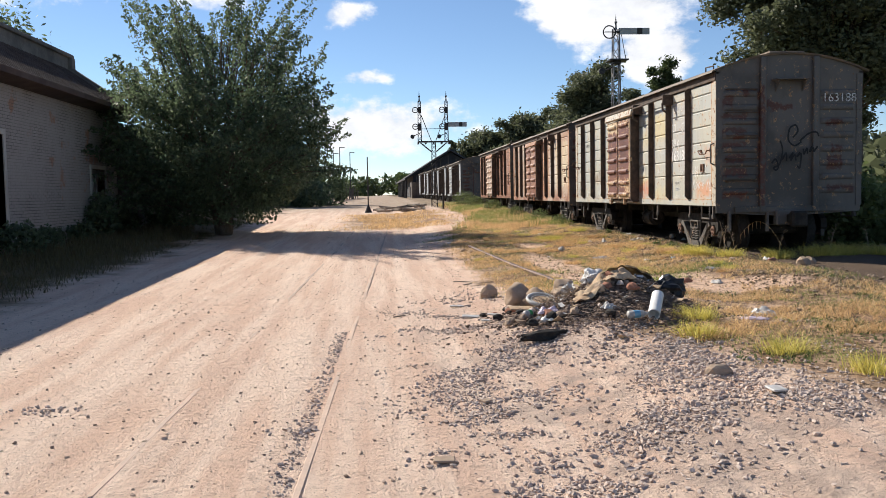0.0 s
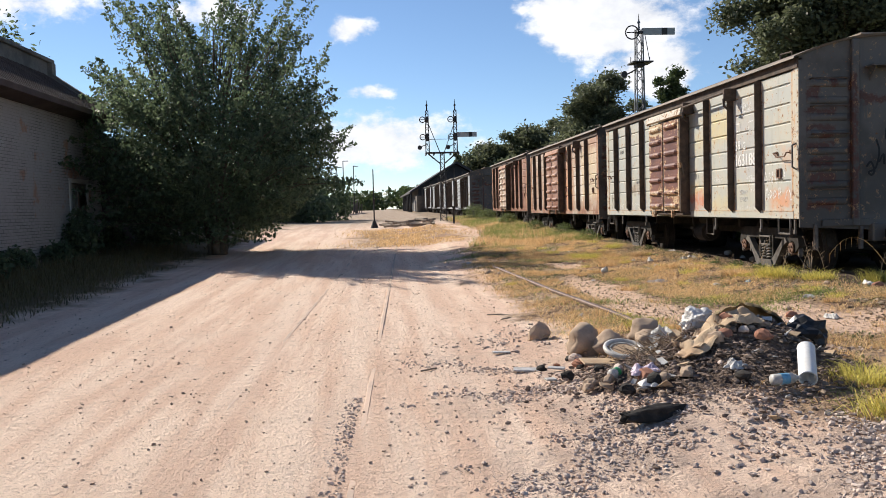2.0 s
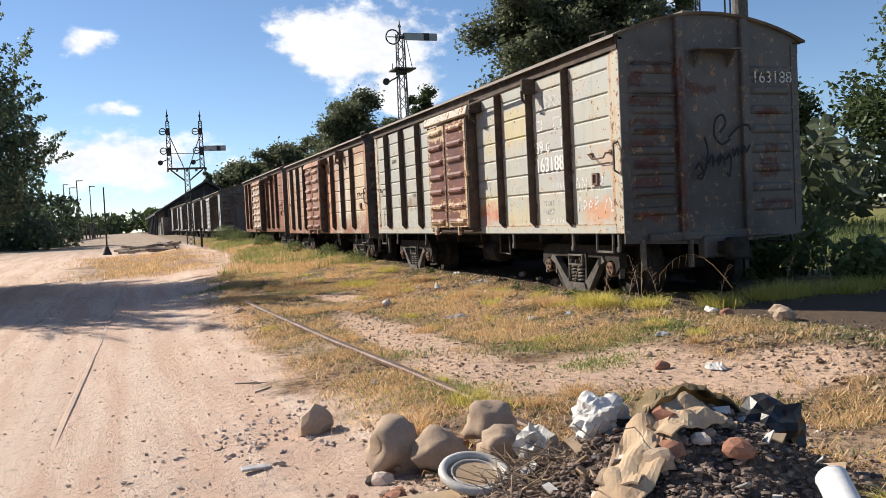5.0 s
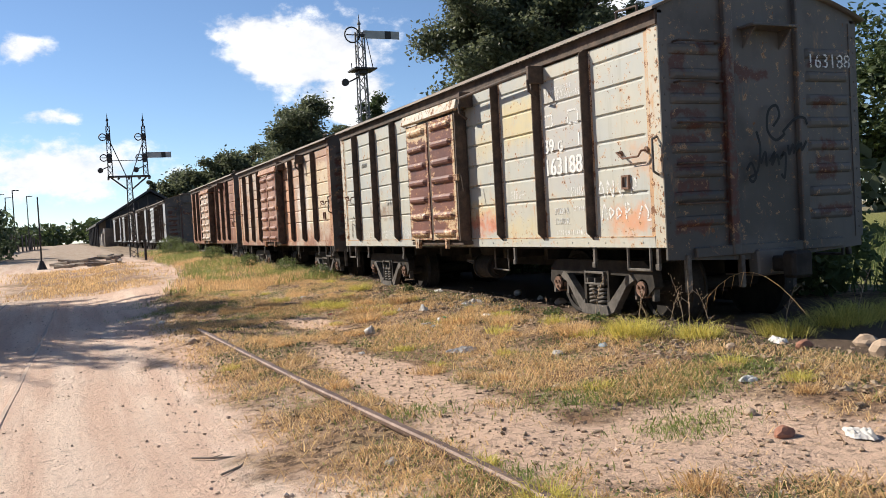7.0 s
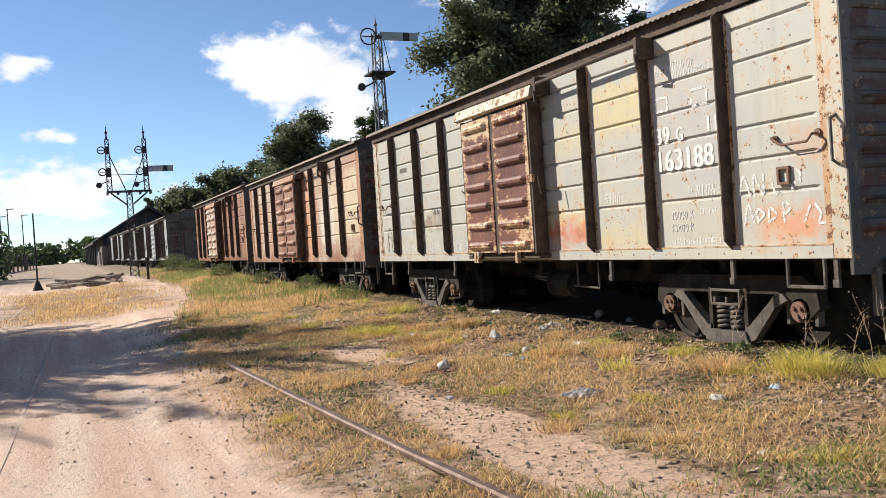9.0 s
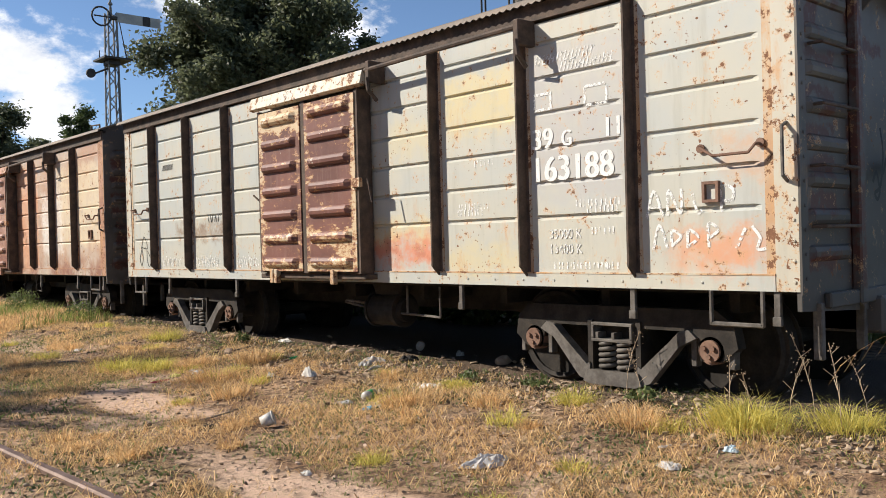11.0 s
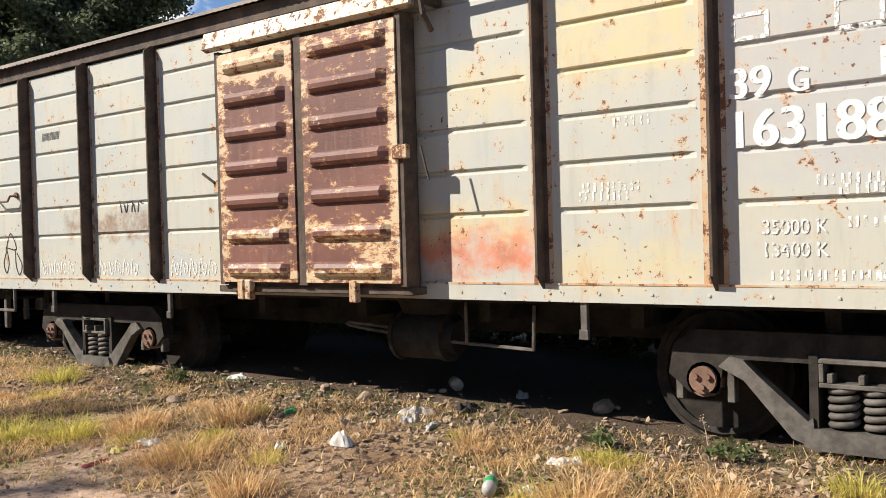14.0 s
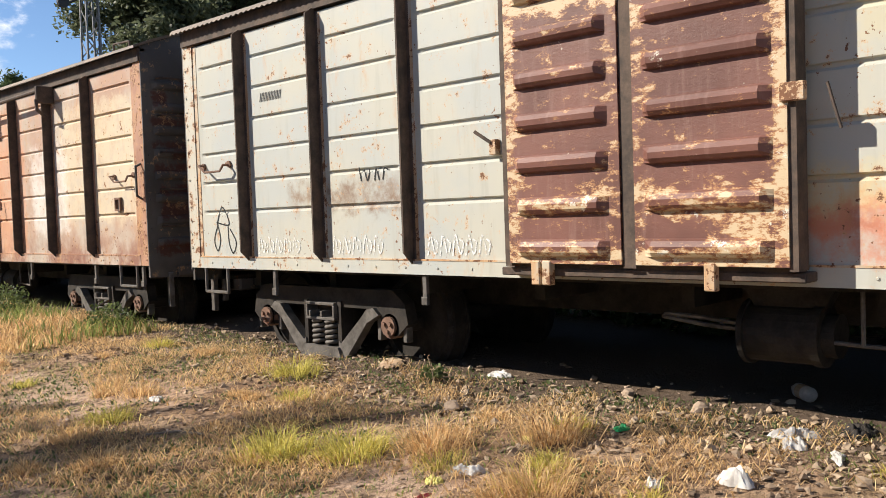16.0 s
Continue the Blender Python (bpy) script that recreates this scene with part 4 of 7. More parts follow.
def lettering():
    """Stencilled numbers and painted marks on the cream wagon."""
    on_side = pose(0, 0, 0, 90, 0, -90)

    def put(name, body, size, fat, y, z, narrow=1.0, mat=M["white_paint"]):
        m = Matrix.Translation((-0.003, y, z)) @ on_side
        text_mesh(name, body, size, 0.0, mat, car_a, Matrix.Translation((-0.0009, -fat * 1.4, 0.0)) @ m, narrow)
        return text_mesh(name, body, size, 0.0, mat, car_a, m, narrow)

    put("number", "39", 0.225, 0.010, 2.16, 2.295, 0.98)
    put("number", "G", 0.17, 0.008, 1.86, 2.30, 0.85)
    put("number", "11", 0.20, 0.008, 1.47, 2.33, 0.95)
    put("number", "163188", 0.275, 0.012, 2.175, 2.04, 0.97)
    put("capacity_mark", "35000 K", 0.105, 0.001, 2.0, 1.59, 0.9, M["faint_white"])
    put("capacity_mark", "13400 K", 0.105, 0.001, 2.0, 1.475, 0.9, M["faint_white"])
    text_mesh("number", "163188", 0.20, 0.0, M["faint_white"], car_a, Matrix.Translation((1.80, -0.036, 2.93)) @ pose(0, 0, 0, 90, 0, 0))
    # company title, broken into slanting bars
    rnd = random.Random(4)
    bm = bmesh.new()
    for z, ya, yb in ((2.95, 2.10, 1.55), (2.87, 1.85, 1.35)):
        y = ya
        while y > yb:
            ribbon(bm, ((y, z), (y - 0.022, z + 0.068)), 0.013, 0.0)
            if rnd.random() < 0.6:
                zz = z + rnd.choice((0.004, 0.034, 0.064))
                ribbon(bm, ((y - 0.01, zz), (y - 0.038, zz)), 0.011, 0.0)
            y -= 0.036
    part("faded_title", bm, M["faint_white"], car_a)
    bm = bmesh.new()
    for z, y, w in ((1.83, 1.72, 0.4), (1.78, 1.62, 0.3), (1.62, 1.58, 0.2), (1.36, 1.95, 0.55), (1.36, 1.45, 0.12), (1.86, 3.0, 0.35), (1.81, 3.02, 0.3), (2.22, 2.8, 0.24)):
        k = y
        while k > y - w:
            ribbon(bm, ((k, z), (k, z + 0.045)), 0.014, 0.0)
            k -= rnd.uniform(0.028, 0.05)
    for a, b, c, d in ((2.12, 1.95, 2.60, 2.72), (1.62, 1.42, 2.58, 2.72)):
        ribbon(bm, ((a, c), (b, c), (b, d), (a, d), (a, c)), 0.022, 0.0)
    part("small_stencil", bm, M["faint_white"], car_a)
    # white sprayed scrawl
    bm = bmesh.new()
    for st in (((1.10, 1.72), (1.04, 1.90), (0.97, 1.73)), ((1.08, 1.79), (0.99, 1.79)), ((0.93, 1.73), (0.92, 1.90), (0.83, 1.74), (0.82, 1.90)), ((0.74, 1.88), (0.70, 1.74), (0.67, 1.75)), ((0.52, 1.74), (0.52, 1.90), (0.44, 1.88), (0.45, 1.81), (0.52, 1.81)),
               ((1.05, 1.50), (1.0, 1.66), (0.94, 1.51)), ((0.90, 1.52), (0.90, 1.62), (0.83, 1.58), (0.90, 1.52)), ((0.78, 1.51), (0.77, 1.62), (0.70, 1.57), (0.78, 1.51)), ((0.62, 1.51), (0.62, 1.66), (0.55, 1.62), (0.61, 1.57)),
               ((0.42, 1.50), (0.36, 1.62)), ((0.31, 1.63), (0.26, 1.56), (0.28, 1.49), (0.20, 1.50), (0.21, 1.56))):
        ribbon(bm, curl(st), 0.021, 0.0)
    part("scrawl", bm, M["faint_white"], car_a, "white sprayed scrawl")
    bm = bmesh.new()
    for y0, n in ((8.9, 5), (7.9, 5), (6.85, 5)):
        y = y0
        for i in range(n):
            ribbon(bm, curl(((y, 1.36), (y - 0.03, 1.50), (y - 0.07, 1.37), (y - 0.10, 1.44), (y - 0.07, 1.47))), 0.013, 0.0)
            y -= 0.12
    part("scrawl", bm, M["faint_white"], car_a, "thin white scrawl along the bottom")
    bm = bmesh.new()
    for st in (((9.55, 1.62), (9.45, 1.78), (9.35, 1.62), (9.55, 1.64)), ((9.53, 1.62), (9.60, 1.48), (9.55, 1.38), (9.50, 1.48), (9.53, 1.60)), ((9.37, 1.60), (9.36, 1.45), (9.30, 1.36), (9.25, 1.46), (9.34, 1.58)),
               ((7.55, 2.02), (7.53, 1.92)), ((7.49, 2.0), (7.46, 1.92), (7.43, 2.0)), ((7.38, 1.92), (7.36, 2.0), (7.33, 1.92)), ((7.29, 1.92), (7.27, 2.0), (7.23, 1.99))):
        ribbon(bm, curl(st), 0.012, 0.0)
    for k in range(14):
        ribbon(bm, ((8.8 - k * 0.022, 2.66), (8.8 - k * 0.022 - 0.02, 2.73)), 0.008, 0.0)
    part("scrawl", bm, M["black_paint"], car_a, "thin black scrawl")
    # looping black tag on the end wall
    bm = bmesh.new()
    for st in (((0.92, 1.92), (0.98, 1.98), (1.03, 1.86), (0.99, 1.80), (0.95, 1.84), (1.05, 1.90), (1.10, 2.12), (1.06, 2.28)), ((1.10, 1.98), (1.16, 2.08), (1.17, 1.95)), ((1.22, 2.0), (1.28, 2.08), (1.24, 1.96), (1.31, 2.05), (1.33, 1.96)),
               ((1.40, 2.08), (1.35, 2.02), (1.42, 2.06), (1.40, 1.84), (1.36, 1.86)), ((1.46, 2.14), (1.47, 2.06), (1.52, 2.15), (1.53, 2.07)), ((1.60, 2.18), (1.57, 2.10), (1.63, 2.16), (1.64, 2.10), (1.70, 2.18)),
               ((1.42, 2.26), (1.30, 2.20), (1.20, 2.30), (1.22, 2.48), (1.32, 2.54), (1.36, 2.44), (1.28, 2.34)), ((1.40, 2.28), (1.55, 2.40), (1.68, 2.42), (1.72, 2.36))):
        ribbon(bm, curl(st), 0.028, -0.075, "x")
    part("scrawl", bm, M["black_paint"], car_a, "looping black sprayed tag")


lettering()


# ---------------------------------------------------------------- rails
def rail(pts, label, mat, top=0.02, w=0.06, depth=0.12, gauge_z=None, waver=0.014):
    """A flat-bottomed rail along (x, y) points, its head a little above the soil."""
    bm = bmesh.new()
    prof = ((-w / 2, top - 0.012), (-w / 2 + 0.012, top), (w / 2 - 0.012, top), (w / 2, top - 0.012), (w / 2, top - 0.035), (0.012, top - 0.045), (0.012, top - depth), (-0.012, top - depth), (-0.012, top - 0.045), (-w / 2, top - 0.035))
    rows = []
    for x, y in pts:
        z = ground_height(x, y) + (waver * noise.noise((x * 0.3, y * 0.55, 4.4)) if depth > 0.121 else 0.0) if gauge_z is None else gauge_z
        rows.append([bm.verts.new((x + u, y, z + v)) for u, v in prof])
    for a, b in zip(rows, rows[1:]):
        for i in range(len(prof)):
            j = (i + 1) % len(prof)
            bm.faces.new((a[i], a[j], b[j], b[i]))
    bm.faces.new(rows[0])
    bm.faces.new(rows[-1][::-1])
    ob = part("rail", bm, mat)
    return tagged(ob, label, "rail", "rails")


def span(x0, y0, x1, y1, n):
    return [(x0 + (x1 - x0) * k / n, y0 + (y1 - y0) * k / n) for k in range(n + 1)]


rail(span(-1.62, -2.0, -0.42, 36.0, 160), "dusty rail buried level with the sand road", M["worn_rail"], 0.001, 0.055, 0.13)
rail(span(-0.62, -2.0, 0.68, 36.0, 160), "dusty rail buried level with the sand road", M["worn_rail"], 0.005, 0.055, 0.13)
rail(span(2.5, 9.9, 2.42, 12.0, 2) + span(2.42, 12.0, 2.12, 19.4, 3)[1:], "rusted rail end lying in dry turf", M["rail"], 0.04, 0.065, 0.14, None, 0.0)
for x in (5.7 + 0.62, 5.7 + WIDE - 0.62):
    rail(span(x, 8.0, x, 46.5, 2) + span(x - 0.05, 56, x - 0.4, 110, 3), "rusted siding rail below the wagons", M["rail"], 0.0, 0.07, 0.12, 0.345)


# ---------------------------------------------------------------- trees
def tree(name, label, category, x, y, height, radius, crown_low, leaf_mat, leaves, size, seed, trunk_r=0.2, stems=1, clumps=70, squash=1.0, tight=0.5, hang=0.0):
    """A tapered trunk with limbs to uneven clumps of small leaves."""
    rs = np.random.RandomState(seed)
    z0 = ground_height(x, y) - 0.05
    thing = empty(name, label, category)
    thing.location = (x, y, z0)
    mid, half = (crown_low + height) / 2, (height - crown_low) / 2
    # clump centres in an uneven egg
    c = rs.normal(size=(clumps, 3))
    c /= np.linalg.norm(c, axis=1)[:, None]
    c *= (rs.uniform(0.15, 1.0, clumps) ** 0.5)[:, None]
    wob = 1 + 0.22 * np.sin(3 * np.arctan2(c[:, 1], c[:, 0]) + seed) + 0.12 * rs.normal(size=clumps)
    cen = np.stack([c[:, 0] * radius * wob * 0.86, c[:, 1] * radius * wob * 0.86 * squash, mid + c[:, 2] * half * 0.9], 1)
    low = cen[:, 2] < crown_low + half * 0.5
    cen[low, :2] *= 0.85
    bm = bmesh.new()
    for s in range(stems):
        a = 2 * math.pi * s / max(1, stems) + 0.6
        lean = 0.0 if stems == 1 else 0.16
        p = Vector((0.15 * math.cos(a) * (stems > 1), 0.15 * math.sin(a) * (stems > 1), -0.1))
        r = trunk_r
        for k in range(6):
            q = p + Vector((lean * math.cos(a) * height / 6 + rs.normal() * 0.06, lean * math.sin(a) * height / 6 + rs.normal() * 0.06, height * 0.14))
            cyl(bm, p, q, r, r * 0.8, 9)
            p, r = q, r * 0.8
    tops = [Vector((0, 0, height * f)) for f in (0.2, 0.32, 0.45, 0.6)]
    for k in range(clumps):
        e = Vector(cen[k])
        s = min(tops, key=lambda v: (v - e * 0.55).length)
        m = s.lerp(e, 0.5) + Vector((0, 0, 0.08 * height * rs.uniform(0, 0.6)))
        cyl(bm, s, m, trunk_r * 0.28, trunk_r * 0.16, 5)
        cyl(bm, m, e, trunk_r * 0.16, trunk_r * 0.05, 5)
    part("trunk", bm, M["bark"], thing, "", True)
    per = leaves // clumps
    spread = radius * tight * rs.uniform(0.45, 1.0, clumps)
    off = rs.normal(size=(clumps, per, 3)) * 0.42
    off *= spread[:, None, None]
    off[:, :, 2] *= 0.8
    pts = (cen[:, None, :] + off).reshape(-1, 3)
    pts[:, 2] -= hang * np.abs(rs.normal(size=len(pts))) * 0.5
    pts = pts[pts[:, 2] > crown_low * 0.6]
    n = len(pts)
    u = rs.normal(size=(n, 3))
    u[:, 2] = u[:, 2] * 0.6 - 0.5 * hang
    u /= np.linalg.norm(u, axis=1)[:, None]
    v = np.cross(u, rs.normal(size=(n, 3)))
    v /= np.linalg.norm(v, axis=1)[:, None]
    s = size * rs.uniform(0.6, 1.3, n)[:, None]
    verts = np.stack([pts - u * s, pts - v * s * 0.5, pts + u * s, pts + v * s * 0.5], 1).reshape(-1, 3)
    faces = np.arange(n * 4).reshape(-1, 4)
    from_arrays("crown", verts, faces, leaf_mat, thing)
    return thing


def shoot_tree(name, label, category, x, y, height, radius, seed, shoots, per, inner, size, leaf_mat):
    """A many-stemmed tree: a dark inner mass and leafy shoots that stand up and out of it."""
    rs = np.random.RandomState(seed)
    thing = empty(name, label, category)
    thing.location = (x, y, ground_height(x, y) - 0.05)

    def reach(f):
        return radius * (0.62 + 0.38 * math.sin(math.pi * min(1.0, 0.15 + f * 1.05))) * (1 - 0.35 * max(0.0, f - 0.65)) * min(1.0, 0.55 + 1.5 * f)

    bm = bmesh.new()
    for k in range(6):
        a = k * 1.05 + 0.4
        pts = [Vector((0.12 * math.cos(a) + math.cos(a) * 0.42 * radius * t ** 1.4, 0.12 * math.sin(a) + math.sin(a) * 0.42 * radius * t ** 1.4, -0.1 + height * 0.72 * t)) + Vector(rs.normal(size=3)) * 0.08 * t for t in np.linspace(0, 1, 7)]
        for i, (p, q) in enumerate(zip(pts, pts[1:])):
            cyl(bm, p, q, 0.14 * 0.78 ** i, 0.14 * 0.78 ** (i + 1), 8)
    out = []
    for k in range(shoots):
        a, f = rs.uniform(0, 6.283), rs.uniform(0.06, 0.86)
        rad = np.array((math.cos(a), math.sin(a), 0.0))
        lobes = 1 + 0.14 * math.sin(3 * a + 5 * f + seed)
        start = rad * reach(f) * lobes * rs.uniform(0.35, 0.82) + (0, 0, height * (0.06 + 0.80 * f))
        d = rad * (1.0 - 0.55 * f) + np.array((0, 0, 0.10 + 1.15 * f)) + rs.normal(size=3) * 0.22
        d /= np.linalg.norm(d)
        long = rs.uniform(0.8, 2.3) * (0.75 + 0.4 * f)
        end = start + d * long - np.array((0, 0, 0.16 * long * (1 - f)))
        inward = start * (0.55, 0.55, 0.80)
        cyl(bm, inward, start, 0.022, 0.014, 4)
        cyl(bm, start, end, 0.013, 0.004, 4)
        t = rs.uniform(0, 1.04, per)
        out.append(start + (end - start) * t[:, None] + rs.normal(size=(per, 3)) * (0.14 * (1.15 - 0.85 * t))[:, None])
    part("trunk", bm, M["bark"], thing, "", True)
    d = rs.normal(size=(inner, 3))
    d /= np.linalg.norm(d, axis=1)[:, None]
    f = np.clip(0.34 + 0.36 * d[:, 2] * rs.uniform(0.2, 1.0, inner) ** 0.5, 0, 1)
    rr = np.array([reach(v) for v in f]) * rs.uniform(0.1, 0.80, inner) ** 0.6
    h = np.hypot(d[:, 0], d[:, 1]) + 1e-6
    out.append(np.stack([d[:, 0] / h * rr, d[:, 1] / h * rr, height * (0.05 + 0.85 * f)], 1))
    pts = np.concatenate(out)
    pts = pts[pts[:, 2] > 0.25]
    n = len(pts)
    u = rs.normal(size=(n, 3)) + (0, 0, -0.25)
    u /= np.linalg.norm(u, axis=1)[:, None]
    v = np.cross(u, rs.normal(size=(n, 3)))
    v /= np.linalg.norm(v, axis=1)[:, None]
    s = size * rs.uniform(0.55, 1.25, n)[:, None]
    verts = np.stack([pts - u * s, pts - v * s * 0.55, pts + u * s, pts + v * s * 0.55], 1).reshape(-1, 3)
    from_arrays("crown", verts, np.arange(n * 4).reshape(-1, 4), leaf_mat, thing)
    return thing


shoot_tree("broadleaf_tree", "dense dark green broadleaf tree by the old building", "tree", -4.7, 27.8, 8.1, 4.0, 3, 330, 150, 40000, 0.060, M["leaf"])
tree("eucalyptus_tree", "tall dark eucalyptus with an uneven spreading crown", "tree", 65.0, 118.0, 43.0, 15.5, 6.0, M["eucalypt"], 130000, 0.36, 11, 0.9, 1, 260, 1.0, 0.21, 0.4)
tree("eucalyptus_tree", "slender pale eucalyptus standing beyond the wagons", "tree", 52.0, 151.0, 25.0, 4.0, 6.0, M["wood_leaf"], 14000, 0.32, 13, 0.35, 1, 50, 1.0, 0.40, 0.3)
tree("round_tree", "round dark tree beyond the wagons", "tree", 43.0, 164.5, 25.5, 10.5, 2.0, M["eucalypt"], 60000, 0.34, 14, 0.45, 1, 150, 1.0, 0.27)
tree("round_tree", "round dark tree beyond the wagons", "tree", 34.5, 187.0, 19.5, 9.2, 1.0, M["eucalypt"], 40000, 0.36, 15, 0.45, 1, 120, 1.0, 0.30)
tree("round_tree", "round dark tree beyond the wagons", "tree", 24.5, 188.0, 15.0, 7.8, 1.0, M["eucalypt"], 30000, 0.36, 16, 0.45, 1, 100, 1.0, 0.32)
tree("cypress_tree", "narrow dark cypress behind the station roof", "tree", 13.2, 143.0, 10.2, 0.9, 2.0, M["eucalypt"], 6000, 0.2, 17, 0.3, 1, 40, 1.0, 0.6)
tree("roadside_tree", "leafy tree at the back of the old building", "tree", -22.0, 48.0, 12.0, 4.6, 3.0, M["leaf"], 20000, 0.15, 18, 0.3, 1, 70, 1.0, 0.4)
tree("field_tree", "sunlit leafy tree behind a field fence", "tree", 52.0, 48.0, 13.5, 6.0, 1.0, M["wood_leaf"], 24000, 0.24, 19, 0.3, 1, 70, 1.0, 0.4)
tree("field_tree", "sunlit leafy tree behind a field fence", "tree", 61.0, 42.0, 15.0, 6.5, 1.0, M["wood_leaf"], 24000, 0.24, 20, 0.3, 1, 70, 1.0, 0.4)
tree("field_tree", "sunlit leafy tree behind a field fence", "tree", 44.0, 58.0, 10.0, 5.0, 1.0, M["wood_leaf"], 18000, 0.24, 21, 0.3, 1, 60, 1.0, 0.4)
tree("field_tree", "sunlit leafy tree behind a field fence", "tree", 62.0, 22.0, 8.5, 5.5, 0.5, M["wood_leaf"], 18000, 0.24, 22, 0.3, 1, 60, 1.0, 0.4)
tree("field_tree", "sunlit leafy tree behind a field fence", "tree", 64.0, 32.0, 10.0, 5.5, 0.5, M["wood_leaf"], 18000, 0.24, 23, 0.3, 1, 60, 1.0, 0.4)


def bushes(name, label, spots, leaf_mat, per, size, seed):
    """Far woods and bush banks as one mass of leaf clumps."""
    rs = np.random.RandomState(seed)
    out = []
    for x, y, r, h in spots:
        n = int(per * r * h)
        d = rs.normal(size=(n, 3))
        d /= np.linalg.norm(d, axis=1)[:, None]
        d *= (rs.uniform(0.5, 1.0, n) + 0.18 * np.sin(d[:, 0] * 7 + x) * np.cos(d[:, 1] * 6 + y))[:, None]
        p = np.stack([x + d[:, 0] * r, y + d[:, 1] * r, ground_height(x, y) + np.maximum(0.05, h * 0.45 + d[:, 2] * h * 0.55)], 1)
        u = rs.normal(size=(n, 3))
        u /= np.linalg.norm(u, axis=1)[:, None]
        v = np.cross(u, rs.normal(size=(n, 3)))
        v /= np.linalg.norm(v, axis=1)[:, None]
        s = size * rs.uniform(0.6, 1.4, n)[:, None]
        out.append(np.stack([p - u * s, p - v * s * 0.55, p + u * s, p + v * s * 0.55], 1).reshape(-1, 3))
    verts = np.concatenate(out)
    ob = from_arrays(name, verts, np.arange(len(verts)).reshape(-1, 4), leaf_mat)
    return tagged(ob, label, "bushes", kind="stuff")


rnd = random.Random(9)
bushes("far_woods", "hazy green woods beyond the station", [(x + rnd.uniform(-6, 6), 230 + rnd.uniform(-15, 60), rnd.uniform(7, 11), rnd.uniform(3.5, 6.2)) for x in range(-90, 60, 9)], M["wood_leaf"], 22, 0.65, 31)
bushes("tree_line", "dark trees crowding behind the wagons", [(14 + rnd.uniform(-1, 5), y, rnd.uniform(2.5, 4), rnd.uniform(4, 5.5)) for y in range(84, 150, 7)] + [(30 + 1.2 * k, 150 + 6 * (k % 3), 5, 7.5 + 0.9 * k) for k in range(9)] + [(24 + rnd.uniform(-3, 3), y, 4, rnd.uniform(2.5, 4)) for y in range(30, 100, 9)], M["eucalypt"], 90, 0.3, 32)
bushes("bush_bank", "dark bushes along the road's far side", [(-6.6, 60, 3.2, 5.2), (-10, 62, 4.0, 5.6), (-4.4, 58, 1.8, 2.0), (-3.3, 63, 1.7, 3.2), (-9.5, 50, 2.4, 3.0), (-12, 44, 3, 3.6), (-14, 70, 5, 5.5), (-9, 88, 4, 4.5), (-12, 110, 5, 5)], M["leaf"], 260, 0.16, 33)
bushes("field_thicket", "green thicket along a field's edge", [(56 + rnd.uniform(-4, 4), y, rnd.uniform(3, 5), rnd.uniform(3.5, 6)) for y in range(-20, 80, 6)], M["wood_leaf"], 100, 0.26, 34)


# ---------------------------------------------------------------- signals
def lattice(bm, x, y, z0, z1, w0, w1, n, r=0.03):
    """A tapering lattice mast: four corner angles with zigzag lacing."""
    def corner(z, i):
        w = w0 + (w1 - w0) * (z - z0) / (z1 - z0)
        return Vector((x + w * (1 if i in (1, 2) else -1), y + w * (1 if i > 1 else -1), z))
    for i in range(4):
        cyl(bm, corner(z0, i), corner(z1, i), r, n=4)
    for k in range(n):
        za, zb = z0 + (z1 - z0) * k / n, z0 + (z1 - z0) * (k + 1) / n
        for i in range(4):
            a, b = (i, (i + 1) % 4) if k % 2 else ((i + 1) % 4, i)
            cyl(bm, corner(za, a), corner(zb, b), r * 0.55, n=4)


def finial(bm, x, y, z):
    cyl(bm, (x, y, z), (x, y, z + 0.25), 0.05, 0.03, 6)
    bmesh.ops.create_icosphere(bm, subdivisions=1, radius=0.07, matrix=Matrix.Translation((x, y, z + 0.3)))
    cyl(bm, (x, y, z + 0.3), (x, y, z + 0.62), 0.035, 0.004, 6)


def arm_parts(thing, x, y, z, long, arm_mat):
    bm = bmesh.new()
    box(bm, x + 0.1, x + long, y - 0.14, y - 0.11, z - 0.13, z + 0.13, 0.004)
    part("signal_arm", bm, arm_mat, thing, "faded flat signal arm")
    bm = bmesh.new()
    box(bm, x + long * 0.62, x + long * 0.78, y - 0.147, y - 0.142, z - 0.13, z + 0.13)
    part("arm_band", bm, M["dark_signal"], thing)


def spectacle(thing, x, y, z, r=0.22):
    bm = bmesh.new()
    ring(bm, (x - r - 0.05, y - 0.12, z), (0, 1, 0), r, 0.025)
    cyl(bm, (x - 0.05, y - 0.12, z), (x + 0.12, y - 0.12, z), 0.06, n=6)
    cyl(bm, (x - 2 * r, y - 0.12, z), (x, y - 0.12, z), 0.02, n=5)
    part("spectacle", bm, M["dark_signal"], thing, "round spectacle ring of the signal")


